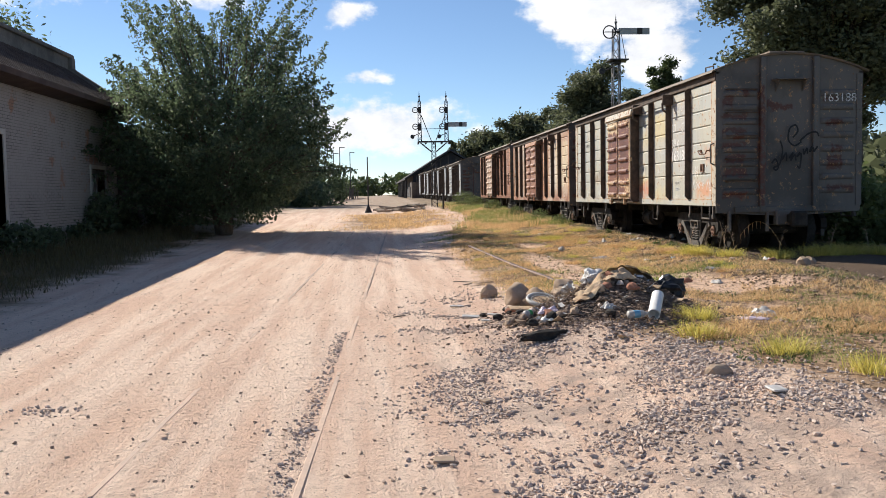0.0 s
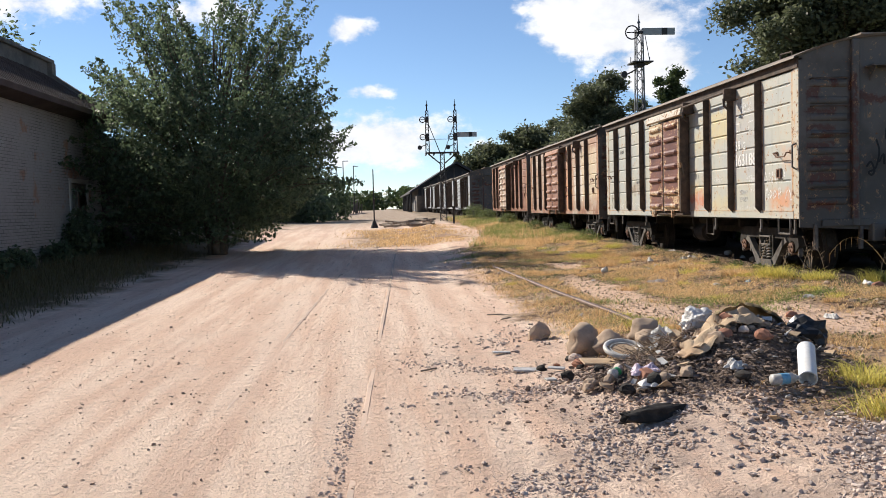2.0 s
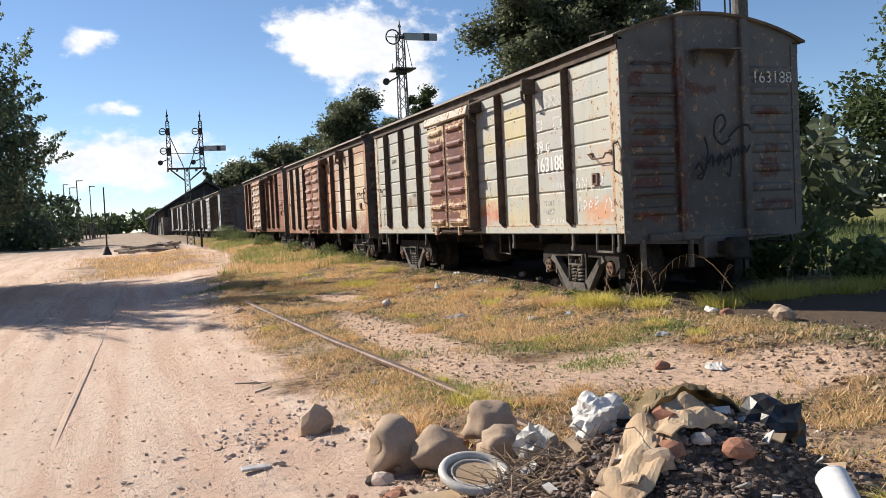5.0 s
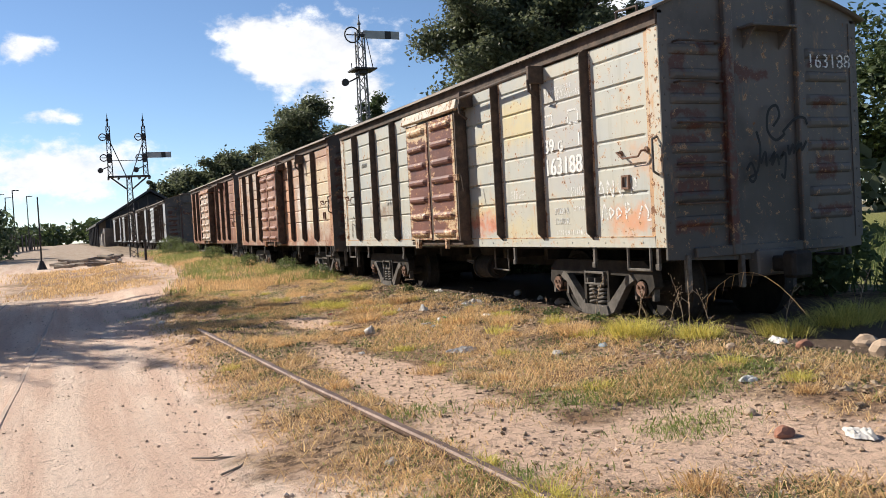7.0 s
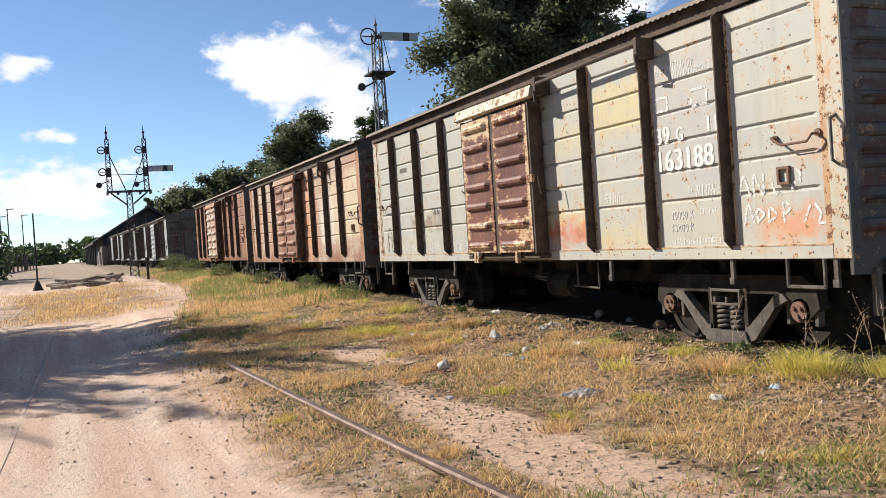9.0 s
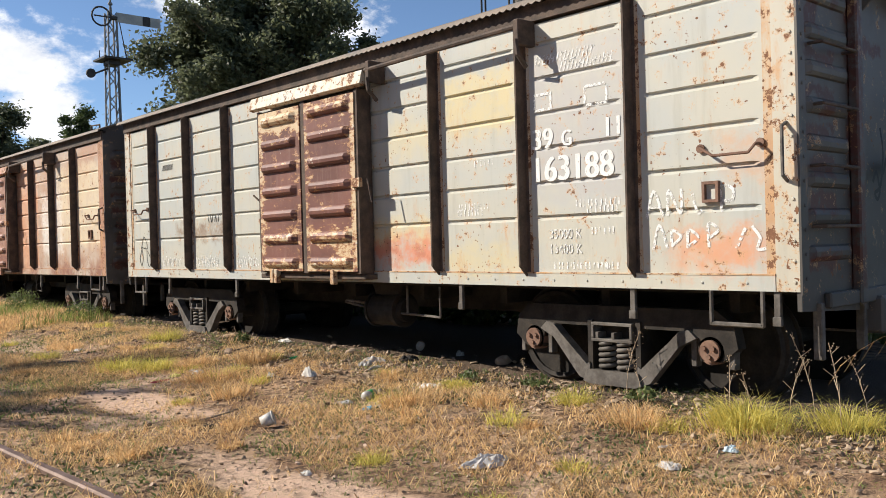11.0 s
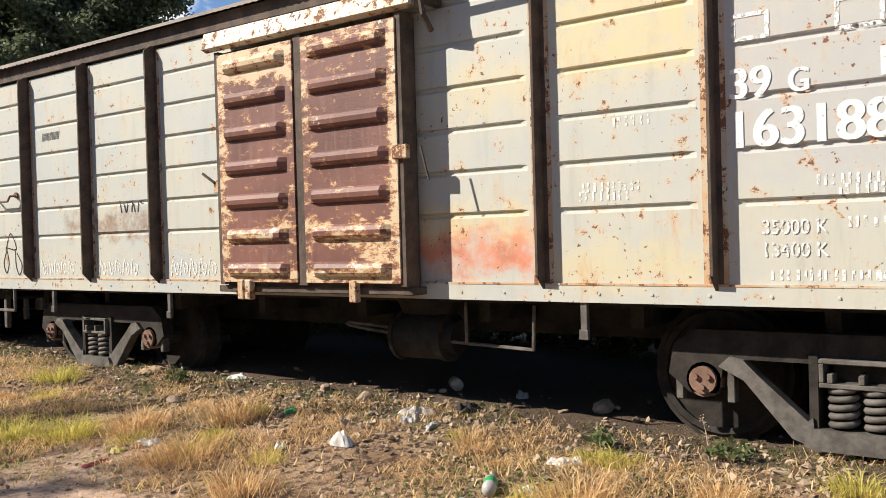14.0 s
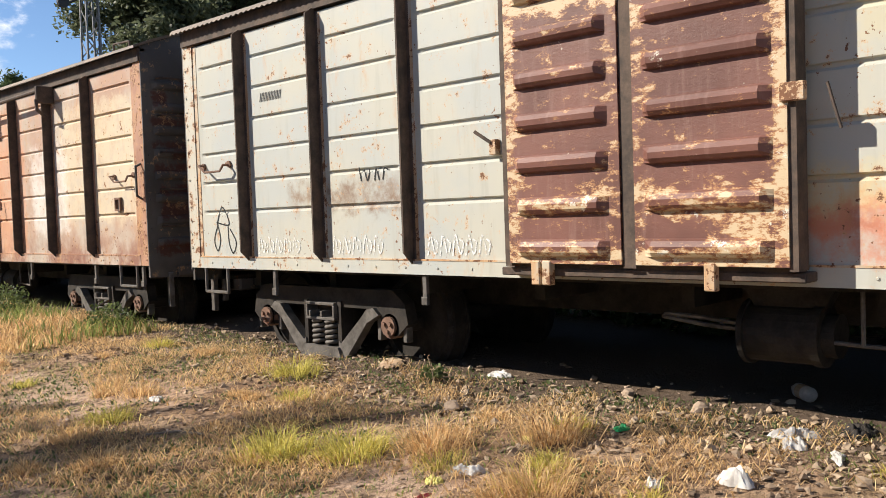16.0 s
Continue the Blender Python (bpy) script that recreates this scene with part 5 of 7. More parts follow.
def main_signal(x, y):
    s = empty("semaphore_signal", "tall lattice semaphore signal with one level arm", "railway signal")
    bm = bmesh.new()
    lattice(bm, x, y, 0.4, 8.05, 0.2, 0.115, 22, 0.026)
    finial(bm, x, y, 8.0)
    part("mast", bm, M["signal"], s)
    arm_parts(s, x, y, 7.93, 1.35, M["arm"])
    spectacle(s, x, y, 7.9, 0.25)
    bm = bmesh.new()
    box(bm, x - 0.35, x + 0.42, y - 0.4, y + 0.4, 6.75, 6.80)
    box(bm, x - 0.16, x + 0.16, y - 0.2, y + 0.2, 6.62, 6.76, 0.02)
    for dx in (-0.33, 0.4):
        cyl(bm, (x + dx, y, 6.78), (x + dx, y, 7.0), 0.015, n=5)
    cyl(bm, (x + 0.38, y - 0.1, 6.8), (x + 0.2, y - 0.1, 7.8), 0.014, n=5)
    part("platform", bm, M["dark_signal"], s)
    bm = bmesh.new()
    cyl(bm, (x - 0.1, y - 0.1, 6.55), (x - 0.5, y - 0.12, 6.35), 0.025, n=6)
    cyl(bm, (x - 0.62, y - 0.16, 6.34), (x - 0.62, y - 0.08, 6.34), 0.12, n=14)
    part("counterweight", bm, M["dark_signal"], s)
    bm = bmesh.new()
    cyl(bm, (x + 0.14, y - 0.14, 0.5), (x + 0.10, y - 0.12, 7.8), 0.012, n=5)
    part("pull_rod", bm, M["signal"], s)


def bracket_signal(x, y):
    s = empty("bracket_signal", "dark bracket signal with two posts on a platform", "railway signal")
    z0 = ground_height(x, y)
    bm = bmesh.new()
    lattice(bm, x, y, z0 - 0.1, 4.5, 0.17, 0.10, 16, 0.024)
    for sx in (-1, 1):
        cyl(bm, (x + sx * 0.13, y, 3.9), (x + sx * 0.75, y, 4.42), 0.035, n=6)
    part("mast", bm, M["dark_signal"], s)
    bm = bmesh.new()
    box(bm, x - 0.9, x + 0.9, y - 0.3, y + 0.3, 4.44, 4.50)
    for sx in (-0.88, -0.45, 0.0, 0.45, 0.88):
        box(bm, x + sx - 0.03, x + sx + 0.03, y - 0.36, y + 0.36, 4.34, 4.46)
    part("platform", bm, M["dark_signal"], s)
    for sx in (-0.78, 0.74):
        bm = bmesh.new()
        lattice(bm, x + sx, y, 4.5, 6.75, 0.10, 0.07, 8, 0.022)
        finial(bm, x + sx, y, 6.72)
        box(bm, x + sx - 0.09, x + sx + 0.07, y - 0.15, y + 0.05, 6.1, 6.42, 0.02)
        box(bm, x + sx - 0.09, x + sx + 0.07, y - 0.15, y + 0.05, 5.1, 5.5, 0.02)
        part("post", bm, M["dark_signal"], s)
        spectacle(s, x + sx - 0.05, y, 6.25, 0.15)
        spectacle(s, x + sx - 0.05, y, 5.32, 0.15)
        bm = bmesh.new()
        cyl(bm, (x + sx, y - 0.1, 4.95), (x + sx - 0.35, y - 0.1, 4.8), 0.025, n=5)
        cyl(bm, (x + sx - 0.42, y - 0.15, 4.76), (x + sx - 0.42, y - 0.05, 4.76), 0.12, n=12)
        part("counterweight", bm, M["dark_signal"], s)
    arm_parts(s, x + 0.74, y, 5.42, 1.15, M["arm"])
    bm = bmesh.new()
    cyl(bm, (x - 0.7, y, 6.0), (x - 0.12, y, 4.5), 0.022, n=5)
    cyl(bm, (x + 0.68, y, 6.0), (x + 0.12, y, 4.5), 0.022, n=5)
    cyl(bm, (x - 0.7, y, 5.2), (x + 0.7, y, 5.2), 0.015, n=5)
    part("stay", bm, M["dark_signal"], s)


main_signal(9.95, 35.0)
bracket_signal(3.5, 49.5)


# ---------------------------------------------------------------- old building and walls
def brick_paint():
    q = Mat("flaking_shaded_whitewash", 0.9, 0.0, 0.2)
    br = q.t.nodes.new("ShaderNodeTexBrick")
    mp = q.t.nodes.new("ShaderNodeMapping")
    mp.inputs["Rotation"].default_value = (0, radians(90), radians(90))
    cb = q.t.nodes.new("ShaderNodeCombineXYZ")
    p = q.xyz()
    q.t.links.new(p[1], cb.inputs[0])
    q.t.links.new(p[2], cb.inputs[1])
    q.t.links.new(cb.outputs[0], br.inputs["Vector"])
    br.inputs["Scale"].default_value = 1.0
    br.inputs["Brick Width"].default_value, br.inputs["Row Height"].default_value, br.inputs["Mortar Size"].default_value = 0.26, 0.075, 0.006
    n1, n2 = q.noise(0.6, 6, 0.7), q.noise(5.0, 8, 0.8)
    # whitewash greyed so that the colour holds part of the wall's shade
    white = q.mix(n2, (0.26, 0.237, 0.22), (0.45, 0.417, 0.388))
    bare = q.mix(n2, (0.30, 0.17, 0.12), (0.42, 0.27, 0.20))
    c = q.mix(q.step(n1, 0.56, 0.62), white, bare)
    c = q.mix(q.step(q.noise(0.45, 4), 0.62, 0.68), c, (0.40, 0.375, 0.35))
    br.inputs["Color1"].default_value, br.inputs["Color2"].default_value = (1, 1, 1, 1), (0.88, 0.86, 0.85, 1)
    c = q.mix(q.step(q.noise(0.9, 6, 0.7), 0.42, 0.62, 0.1, 0.7), c, br.outputs["Color"], "MULTIPLY")
    c = q.mix(q.step(n2, 0.55, 0.68, 0.0, 0.6), c, (0.20, 0.165, 0.14))
    c = q.mix(q.math("MULTIPLY", br.outputs["Fac"], q.step(q.noise(2.4, 6, 0.7), 0.42, 0.6, 0.0, 0.3)), c, (0.24, 0.205, 0.18))
    q.colour(c)
    q.bump(q.math("SUBTRACT", q.math("MULTIPLY", n2, 0.4), br.outputs["Fac"]), 0.6, 0.015)
    return q.m


M["whitewash"] = brick_paint()
M["dark_wall"] = plain("mottled_dark_wall", (0.10, 0.085, 0.075), (0.17, 0.145, 0.125), 1.2, 0.9, 0.0, 0.4, 20.0)
M["rust_roof"] = plain("dark_rusty_roof_sheet", (0.075, 0.05, 0.042), (0.12, 0.085, 0.07), 1.4, 0.8, 0.0, 0.3)
M["shutter"] = plain("grey_boarded_door", (0.40, 0.38, 0.36), (0.30, 0.285, 0.27), 3.0, 0.85, 0.0, 0.3)
M["station"] = plain("dark_station_cladding", (0.05, 0.048, 0.05), (0.085, 0.08, 0.08), 0.5, 0.85, 0.0, 0.3)
M["coping"] = plain("lichened_grey_coping", (0.15, 0.135, 0.12), (0.25, 0.225, 0.20), 1.6, 0.92, 0.0, 0.5, 22.0)
M["pale_wall"] = plain("pale_rendered_wall", (0.55, 0.52, 0.48), (0.42, 0.38, 0.34), 1.0, 0.9, 0.0, 0.3)


def old_building():
    b = empty("old_building", "whitewashed brick railway building with a rusty roof", "building")
    xw, y0, y1, zb, ze = -8.2, 9.0, 28.9, -0.2, 4.15
    # front wall with two openings
    bm = bmesh.new()
    holes = ((26.25, 27.5, 2.42), (18.6, 20.2, 3.0))
    ys = sorted([y0, y1] + [h[0] for h in holes] + [h[1] for h in holes])
    for a, c in zip(ys, ys[1:]):
        top = next((h[2] for h in holes if h[0] <= a < h[1]), None)
        box(bm, xw - 0.4, xw, a, c, zb if top is None else top, ze)
    part("wall", bm, M["whitewash"], b)
    for bx in ((-18, xw - 0.4, y1 - 0.4, y1), (-18, xw - 0.4, y0, y0 + 0.4), (-18.4, -18, y0, y1)):
        part("wall", box(bmesh.new(), *bx, zb, ze), M["whitewash"], b)
    for a, c, t in holes:
        bm = bmesh.new()
        box(bm, xw - 0.32, xw - 0.25, a, c, zb, t)
        for yy in np.arange(a + 0.2, c, 0.25):
            box(bm, xw - 0.25, xw - 0.235, yy, yy + 0.2, zb, t - 0.05)
        part("door", bm, M["shutter"], b, "closed grey boarded door")
    for a, c, t in holes:
        bm = bmesh.new()
        box(bm, xw - 0.2, xw + 0.03, a - 0.12, a, zb, t + 0.12)
        box(bm, xw - 0.2, xw + 0.03, c, c + 0.12, zb, t + 0.12)
        box(bm, xw - 0.2, xw + 0.03, a, c, t, t + 0.12)
        part("door_surround", bm, M["pale_wall"], b)
    bm = bmesh.new()
    prism(bm, ((xw + 0.58, 4.22), (xw + 0.58, 4.36), (-9.6, 5.66), (-9.6, 5.5), (xw, 4.15)), y0 - 0.3, y1 + 0.1, "y")
    part("roof", bm, M["rust_roof"], b, "dark rusty sheet roof")
    for k in range(66):
        y = y0 - 0.2 + k * 0.303
        part("roof_rib", prism(bmesh.new(), ((xw + 0.575, 4.365), (xw + 0.575, 4.385), (-9.6, 5.69), (-9.6, 5.665)), y, y + 0.06, "y"), M["rust_roof"], b)
    part("raised_wall", box(bmesh.new(), -10.0, -9.6, y0, y1, 4.1, 6.05), M["coping"], b, "weathered raised wall above the lean-to roof")
    part("coping", box(bmesh.new(), -10.06, -9.52, y0 - 0.05, y1 + 0.4, 6.05, 6.17, 0.02), M["coping"], b)
    part("flat_roof", box(bmesh.new(), -18.4, -10.0, y0, y1, 5.6, 5.8), M["rust_roof"], b)
    bm = bmesh.new()
    prism(bm, ((xw + 0.4, 4.1), (xw + 0.4, 4.55), (-9.5, 5.72), (-9.5, 6.05), (-18.3, 6.05), (-18.3, 4.1)), y1 + 0.1, y1 + 0.4, "y")
    part("parapet", bm, M["coping"], b, "weathered gable parapet")
    bm = bmesh.new()
    cyl(bm, (xw + 0.06, y1 - 0.1, 0.2), (xw + 0.06, y1 - 0.1, 4.1), 0.05, n=8)
    part("downpipe", bm, M["rust_roof"], b)


old_building()


def back_shed():
    b = empty("back_shed", "dark lean-to shed behind the whitewashed building", "shed")
    bm = bmesh.new()
    box(bm, -16.5, -7.8, 29.4, 39, -0.1, 3.7)
    part("wall", bm, M["dark_wall"], b)
    bm = bmesh.new()
    prism(bm, ((-7.4, 3.65), (-7.4, 3.8), (-16.5, 4.8), (-16.5, 3.7)), 29.38, 39.3, "y")
    part("roof", bm, M["rust_roof"], b)


back_shed()


def low_wall():
    w = empty("yard_wall", "broken whitewashed yard wall under the tree", "wall")
    for x0, x1, h in ((-8.0, -7.4, 0.8), (-7.0, -6.3, 0.85), (-6.1, -5.85, 0.8), (-5.6, -5.1, 0.9)):
        bm = bmesh.new()
        box(bm, x0, x1, 35.0, 35.3, 0.2, 0.45 + h, 0.03)
        part("wall_piece", bm, M["pale_wall"], w)


low_wall()


def yard_fence():
    f = empty("board_fence", "dark board fence along the road's far side", "fence")
    for k in range(26):
        y = 60 + k * 2.2
        x = -6.5 + 0.18 * k + 0.12 * math.sin(k)
        bm = bmesh.new()
        box(bm, x - 0.04, x + 0.04, y, y + 2.12, 0.5, 2.5 + 0.25 * math.sin(k * 1.7))
        part("board", bm, M["dark_wall"], f)


yard_fence()


def station():
    s = empty("station", "dark gabled station building with a long platform roof", "station")
    y0 = 104.0
    bm = bmesh.new()
    prism(bm, ((4.8, 0.8), (4.8, 3.75), (9.3, 6.5), (13.6, 3.9), (13.6, 0.8)), y0, y0 + 40, "y")
    part("hall", bm, M["station"], s)
    bm = bmesh.new()
    prism(bm, ((3.8, 3.25), (3.8, 3.45), (9.3, 6.85), (14.3, 3.85), (14.3, 3.6), (9.3, 6.6)), y0 - 0.8, y0 + 40.5, "y")
    part("roof", bm, M["station"], s)
    for k in range(9):
        bm = bmesh.new()
        x = 5.2 + 0.95 * k
        box(bm, x, x + 0.12, y0 - 0.1, y0, 1.0, min(3.6 + 0.6 * (x - 4.8), 3.6 + 0.6 * (13.4 - x)))
        part("pilaster", bm, M["dark_wall"], s)
    for k in range(7):
        bm = bmesh.new()
        cyl(bm, (4.0, y0 + 0.5 + 5 * k, 1.0), (4.0, y0 + 0.5 + 5 * k, 3.4), 0.1, n=8)
        part("column", bm, M["dark_signal"], s)
    bm = bmesh.new()
    box(bm, 4.4, 6.6, y0 - 5, y0 - 0.3, 0.9, 2.9)
    part("porch", bm, M["dark_wall"], s)
    bm = bmesh.new()
    box(bm, 4.2, 4.39, y0 - 3, y0 - 2, 1.2, 2.4)
    part("notice_board", bm, M["pale_wall"], s)


station()


def pole(x, y, h, r, label):
    p = empty("utility_pole", label, "pole", "poles along the yard")
    z = ground_height(x, y)
    bm = bmesh.new()
    cyl(bm, (x, y, z - 0.1), (x, y, z + h), r, r * 0.7, 8)
    part("shaft", bm, M["dark_signal"], p)
    bm = bmesh.new()
    box(bm, x - 0.05, x + 0.7, y - 0.04, y + 0.04, z + h - 0.1, z + h, 0.01)
    part("lamp_arm", bm, M["dark_signal"], p)


for x, y, h in ((-4.4, 120, 7.0), (-5.6, 128, 6.5), (-3.4, 135, 7.0), (-9.5, 110, 6.5), (-7.0, 140, 7.5)):
    pole(x, y, h, 0.08, "dark slender pole standing along the yard")


def tall_pole():
    p = empty("steel_pole", "thick pole with cables behind the wagons", "pole")
    bm = bmesh.new()
    cyl(bm, (19.3, 28.5, 0.2), (19.3, 28.5, 12.0), 0.28, 0.22, 14)
    part("shaft", bm, M["bright_iron"], p)
    for dx in (-0.55, -0.75, -1.7, -1.85):
        bm = bmesh.new()
        cyl(bm, (19.3 + dx, 28.3, 3.0), (19.3 + dx, 28.3, 12.0), 0.03, n=5)
        part("cable", bm, M["dark_signal"], p)


tall_pole()


def field_fence():
    f = empty("field_fence", "wooden post fence along a green field", "fence")
    for k in range(22):
        bm = bmesh.new()
        t = k / 21
        x, y = 46 - 4 * t, 8 + 48 * t
        cyl(bm, (x, y, 0.1), (x, y, 1.7), 0.07, 0.06, 6)
        part("post", bm, M["wood"], f)
    tagged(part("kerb_wall", box(bmesh.new(), 36, 36.25, -5, 70, 0.1, 0.62), M["pale_wall"]), "long low pale kerb wall along the field", "kerb")
    tagged(part("kerb_wall", box(bmesh.new(), 27, 27.2, -5, 70, 0.0, 0.42), M["pale_wall"]), "long low pale kerb wall along the field", "kerb")


field_fence()


def small_posts():
    x, y = -0.25, 45.0
    z = ground_height(x, y)
    p = empty("marker_pole", "thin black iron pole on a flared foot", "pole")
    bm = bmesh.new()
    cyl(bm, (x, y, z), (x, y, z + 2.85), 0.035, 0.026, 8)
    box(bm, x - 0.05, x + 0.05, y - 0.04, y + 0.04, z + 1.15, z + 1.4, 0.01)
    part("post", bm, M["dark_signal"], p)
    bm = bmesh.new()
    cyl(bm, (x, y, z - 0.02), (x, y, z + 0.35), 0.2, 0.06, 8)
    part("foot", bm, M["dark_signal"], p)
    x, y = 3.55, 44.0
    z = ground_height(x, y)
    bm = bmesh.new()
    cyl(bm, (x, y, z - 0.05), (x, y, z + 0.8), 0.05, n=8)
    box(bm, x - 0.07, x + 0.07, y - 0.07, y + 0.07, z + 0.72, z + 0.82, 0.01)
    tagged(part("marker_post", bm, M["dark_signal"]), "short black iron marker post on the platform path", "post")
    r = random.Random(5)
    for k in range(30):
        x, y = r.uniform(0.3, 2.7), r.uniform(43.0, 51)
        a = r.uniform(-0.9, 0.9)
        bm = bmesh.new()
        box(bm, -0.07, 0.07, -0.6, 0.6, 0, 0.10, 0.012)
        s = tagged(part("sleeper", bm, M["wood"]), "old grey wooden sleeper dumped on the ground", "sleeper", "dumped sleepers")
        s.matrix_world = Matrix.Translation((x, y, ground_height(x, y) - 0.02 + 0.05 * (k % 3))) @ Euler((r.uniform(-0.08, 0.08), 0.1 * r.uniform(-1, 1), a)).to_matrix().to_4x4()


small_posts()


# ---------------------------------------------------------------- gravel, turf and weeds
def patch(x, y, scale, seed):
    return 0.5 + 0.5 * noise.fractal((x * scale, y * scale, seed), 0.8, 2.0, 4)


def bare_at(x, y):
    """1 on trodden earth, 0 in turf."""
    w = 2.6 * (patch(x, y, 1.5, 12.0) - 0.5)
    return max(smooth01(-(((x - cx) / rx) ** 2 + ((y - cy) / ry) ** 2 + w), -1.35, -0.85) for cx, cy, rx, ry in BARE)


def turf_edge(y):
    return 3.1 - 1.35 * smooth01(y, 4.0, 11.0) + 1.7 * smooth01(y, 20.0, 34.0)


def rock_templates(rs, count=24, sub=1, jag=0.38):
    out = []
    for k in range(count):
        bm = bmesh.new()
        bmesh.ops.create_icosphere(bm, subdivisions=sub, radius=1.0)
        sq = rs.uniform(0.4, 1.0, 3) * (1.0, 1.0, 0.7)
        co = np.array([np.array(v.co) * sq * (1 + jag * rs.normal()) for v in bm.verts])
        fa = np.array([[v.index for v in f.verts] for f in bm.faces])
        bm.free()
        out.append((co, fa))
    return out


def scatter_rocks(name, label, pts, sizes, mat, seed, sink=0.3, category="stones"):
    rs = np.random.RandomState(seed)
    temps = rock_templates(rs)
    vs, fs, base = [], [], 0
    for (x, y), s in zip(pts, sizes):
        co, fa = temps[rs.randint(len(temps))]
        a = rs.uniform(0, 6.283)
        c, n = math.cos(a), math.sin(a)
        v = co * s
        v = np.stack([v[:, 0] * c - v[:, 1] * n + x, v[:, 0] * n + v[:, 1] * c + y, v[:, 2] + ground_height(x, y) + s * (0.6 - sink)], 1)
        vs.append(v)
        fs.append(fa + base)
        base += len(co)
    ob = from_arrays(name, np.concatenate(vs), np.concatenate(fs), mat)
    return tagged(ob, label, category, kind="stuff")


def stone_mat(name, a, b):
    q = Mat(name, 0.92, 0.0, 0.15)
    q.colour(q.mix(q.math("ADD", q.math("MULTIPLY", q.island(), 0.7), q.math("MULTIPLY", q.noise(30, 4), 0.3)), a, b))
    q.bump(q.noise(60, 4), 0.5, 0.006)
    return q.m


M["gravel"] = stone_mat("crushed_grey_stone", (0.31, 0.25, 0.215), (0.68, 0.555, 0.475))
M["clod"] = stone_mat("dry_earth_clod", (0.20, 0.14, 0.105), (0.66, 0.50, 0.39))
M["soil"] = stone_mat("dark_heap_soil", (0.085, 0.062, 0.05), (0.33, 0.25, 0.20))
M["litter_chip"] = stone_mat("dead_leaf_and_chip", (0.10, 0.062, 0.04), (0.52, 0.40, 0.28))


def build_gravel():
    rs = np.random.RandomState(40)
    pts, sizes = [], []
    while len(pts) < 30000:
        x, y = rs.uniform(-0.2, 4.2), 2.6 + 10.4 * rs.uniform() ** 1.3
        w = smooth01(x, -0.2, 1.0) * (1 - smooth01(y, 8.5, 12.5)) * (1 - 0.85 * smooth01(x - turf_edge(y), -0.2, 0.6))
        if rs.uniform() < w * (0.05 + 1.1 * smooth01(patch(x, y, 1.1, 2.0), 0.5, 0.66)):
            pts.append((x, y))
            sizes.append(0.0035 + 0.019 * rs.uniform() ** 3.6)
    for cx, cy, n, r in ((-0.5, 5.35, 36, 0.09), (2.45, 6.2, 160, 0.25), (2.1, 6.9, 200, 0.3), (1.15, 5.95, 150, 0.22), (1.9, 5.0, 120, 0.25), (-2.3, 6.1, 50, 0.12), (0.9, 4.5, 70, 0.16), (1.0, 11.2, 60, 0.3), (1.6, 4.3, 130, 0.3), (2.6, 5.2, 160, 0.4)):
        for k in range(n):
            pts.append((cx + rs.normal() * r, cy + rs.normal() * r * 0.7))
            sizes.append(rs.uniform(0.008, 0.026))
    for k in range(900):
        y = rs.uniform(4.0, 9.0)
        pts.append((-0.62 + 1.3 * (y + 2) / 38 - 0.05 - abs(rs.normal()) * 0.07, y))
        sizes.append(0.004 + 0.013 * rs.uniform() ** 2)
    scatter_rocks("gravel", "crushed grey stone spilled along the road's edge", pts, sizes, M["gravel"], 41)
    pts, sizes = [], []
    for k in range(15000):
        x, y = rs.uniform(-5, 1.4), 2.5 + 30 * rs.uniform() ** 1.9
        pts.append((x, y))
        sizes.append(0.0028 + 0.015 * rs.uniform() ** 5)
    for k in range(5200):
        y = rs.uniform(8, 28)
        x = rs.uniform(turf_edge(y) - 0.5, 6.4)
        pts.append((x, y))
        sizes.append(0.004 + 0.017 * rs.uniform() ** 3.5)
    scatter_rocks("clods", "small pink earth clods strewn over the ground", pts, sizes, M["clod"], 42)
    pts, sizes = [], []
    for k in range(16000):
        y = rs.uniform(9, 27)
        x = 5.5 + rs.normal() * 0.45 if k < 6000 else rs.uniform(turf_edge(y), 6.0)
        pts.append((x, y))
        sizes.append((0.008 + 0.028 * rs.uniform() ** 2) * (1.0 if k < 6000 else 0.6))
    scatter_rocks("ballast", "brown ballast chips and dead leaves beside the wagons", pts, sizes, M["litter_chip"], 43)


build_gravel()


def blades(name, label, pts, length, lean, width, mat, seed, az=None):
    """Many bent grass blades as one mesh."""
    rs = np.random.RandomState(seed)
    n = len(pts)
    p = np.array([(x, y, ground_height(x, y) - 0.008) for x, y in pts])
    a = rs.uniform(0, 6.283, n) if az is None else az
    d = np.stack([np.cos(a), np.sin(a), np.zeros(n)], 1)
    b = rs.uniform(0, 6.283, n)
    s = np.stack([np.cos(b), np.sin(b), np.zeros(n)], 1) * (width * rs.uniform(0.6, 1.3, n))[:, None]
    up = np.array((0, 0, 1.0))
    L, t = length[:, None], lean[:, None]
    mid = p + d * L * 0.45 * np.sin(t * 0.55) + up * L * 0.55 * np.cos(t * 0.55)
    tip = p + d * L * np.sin(t) + up * L * np.maximum(np.cos(t), 0.03)
    v = np.stack([p - s, p + s, mid - s * 0.7, mid + s * 0.7, tip], 1).reshape(-1, 3)
    k = np.arange(n)[:, None] * 5
    f = np.concatenate([k + (0, 1, 3), k + (0, 3, 2), k + (2, 3, 4)], 1).reshape(-1, 3)
    ob = from_arrays(name, v, f, mat)
    return tagged(ob, label, "grass", kind="stuff")


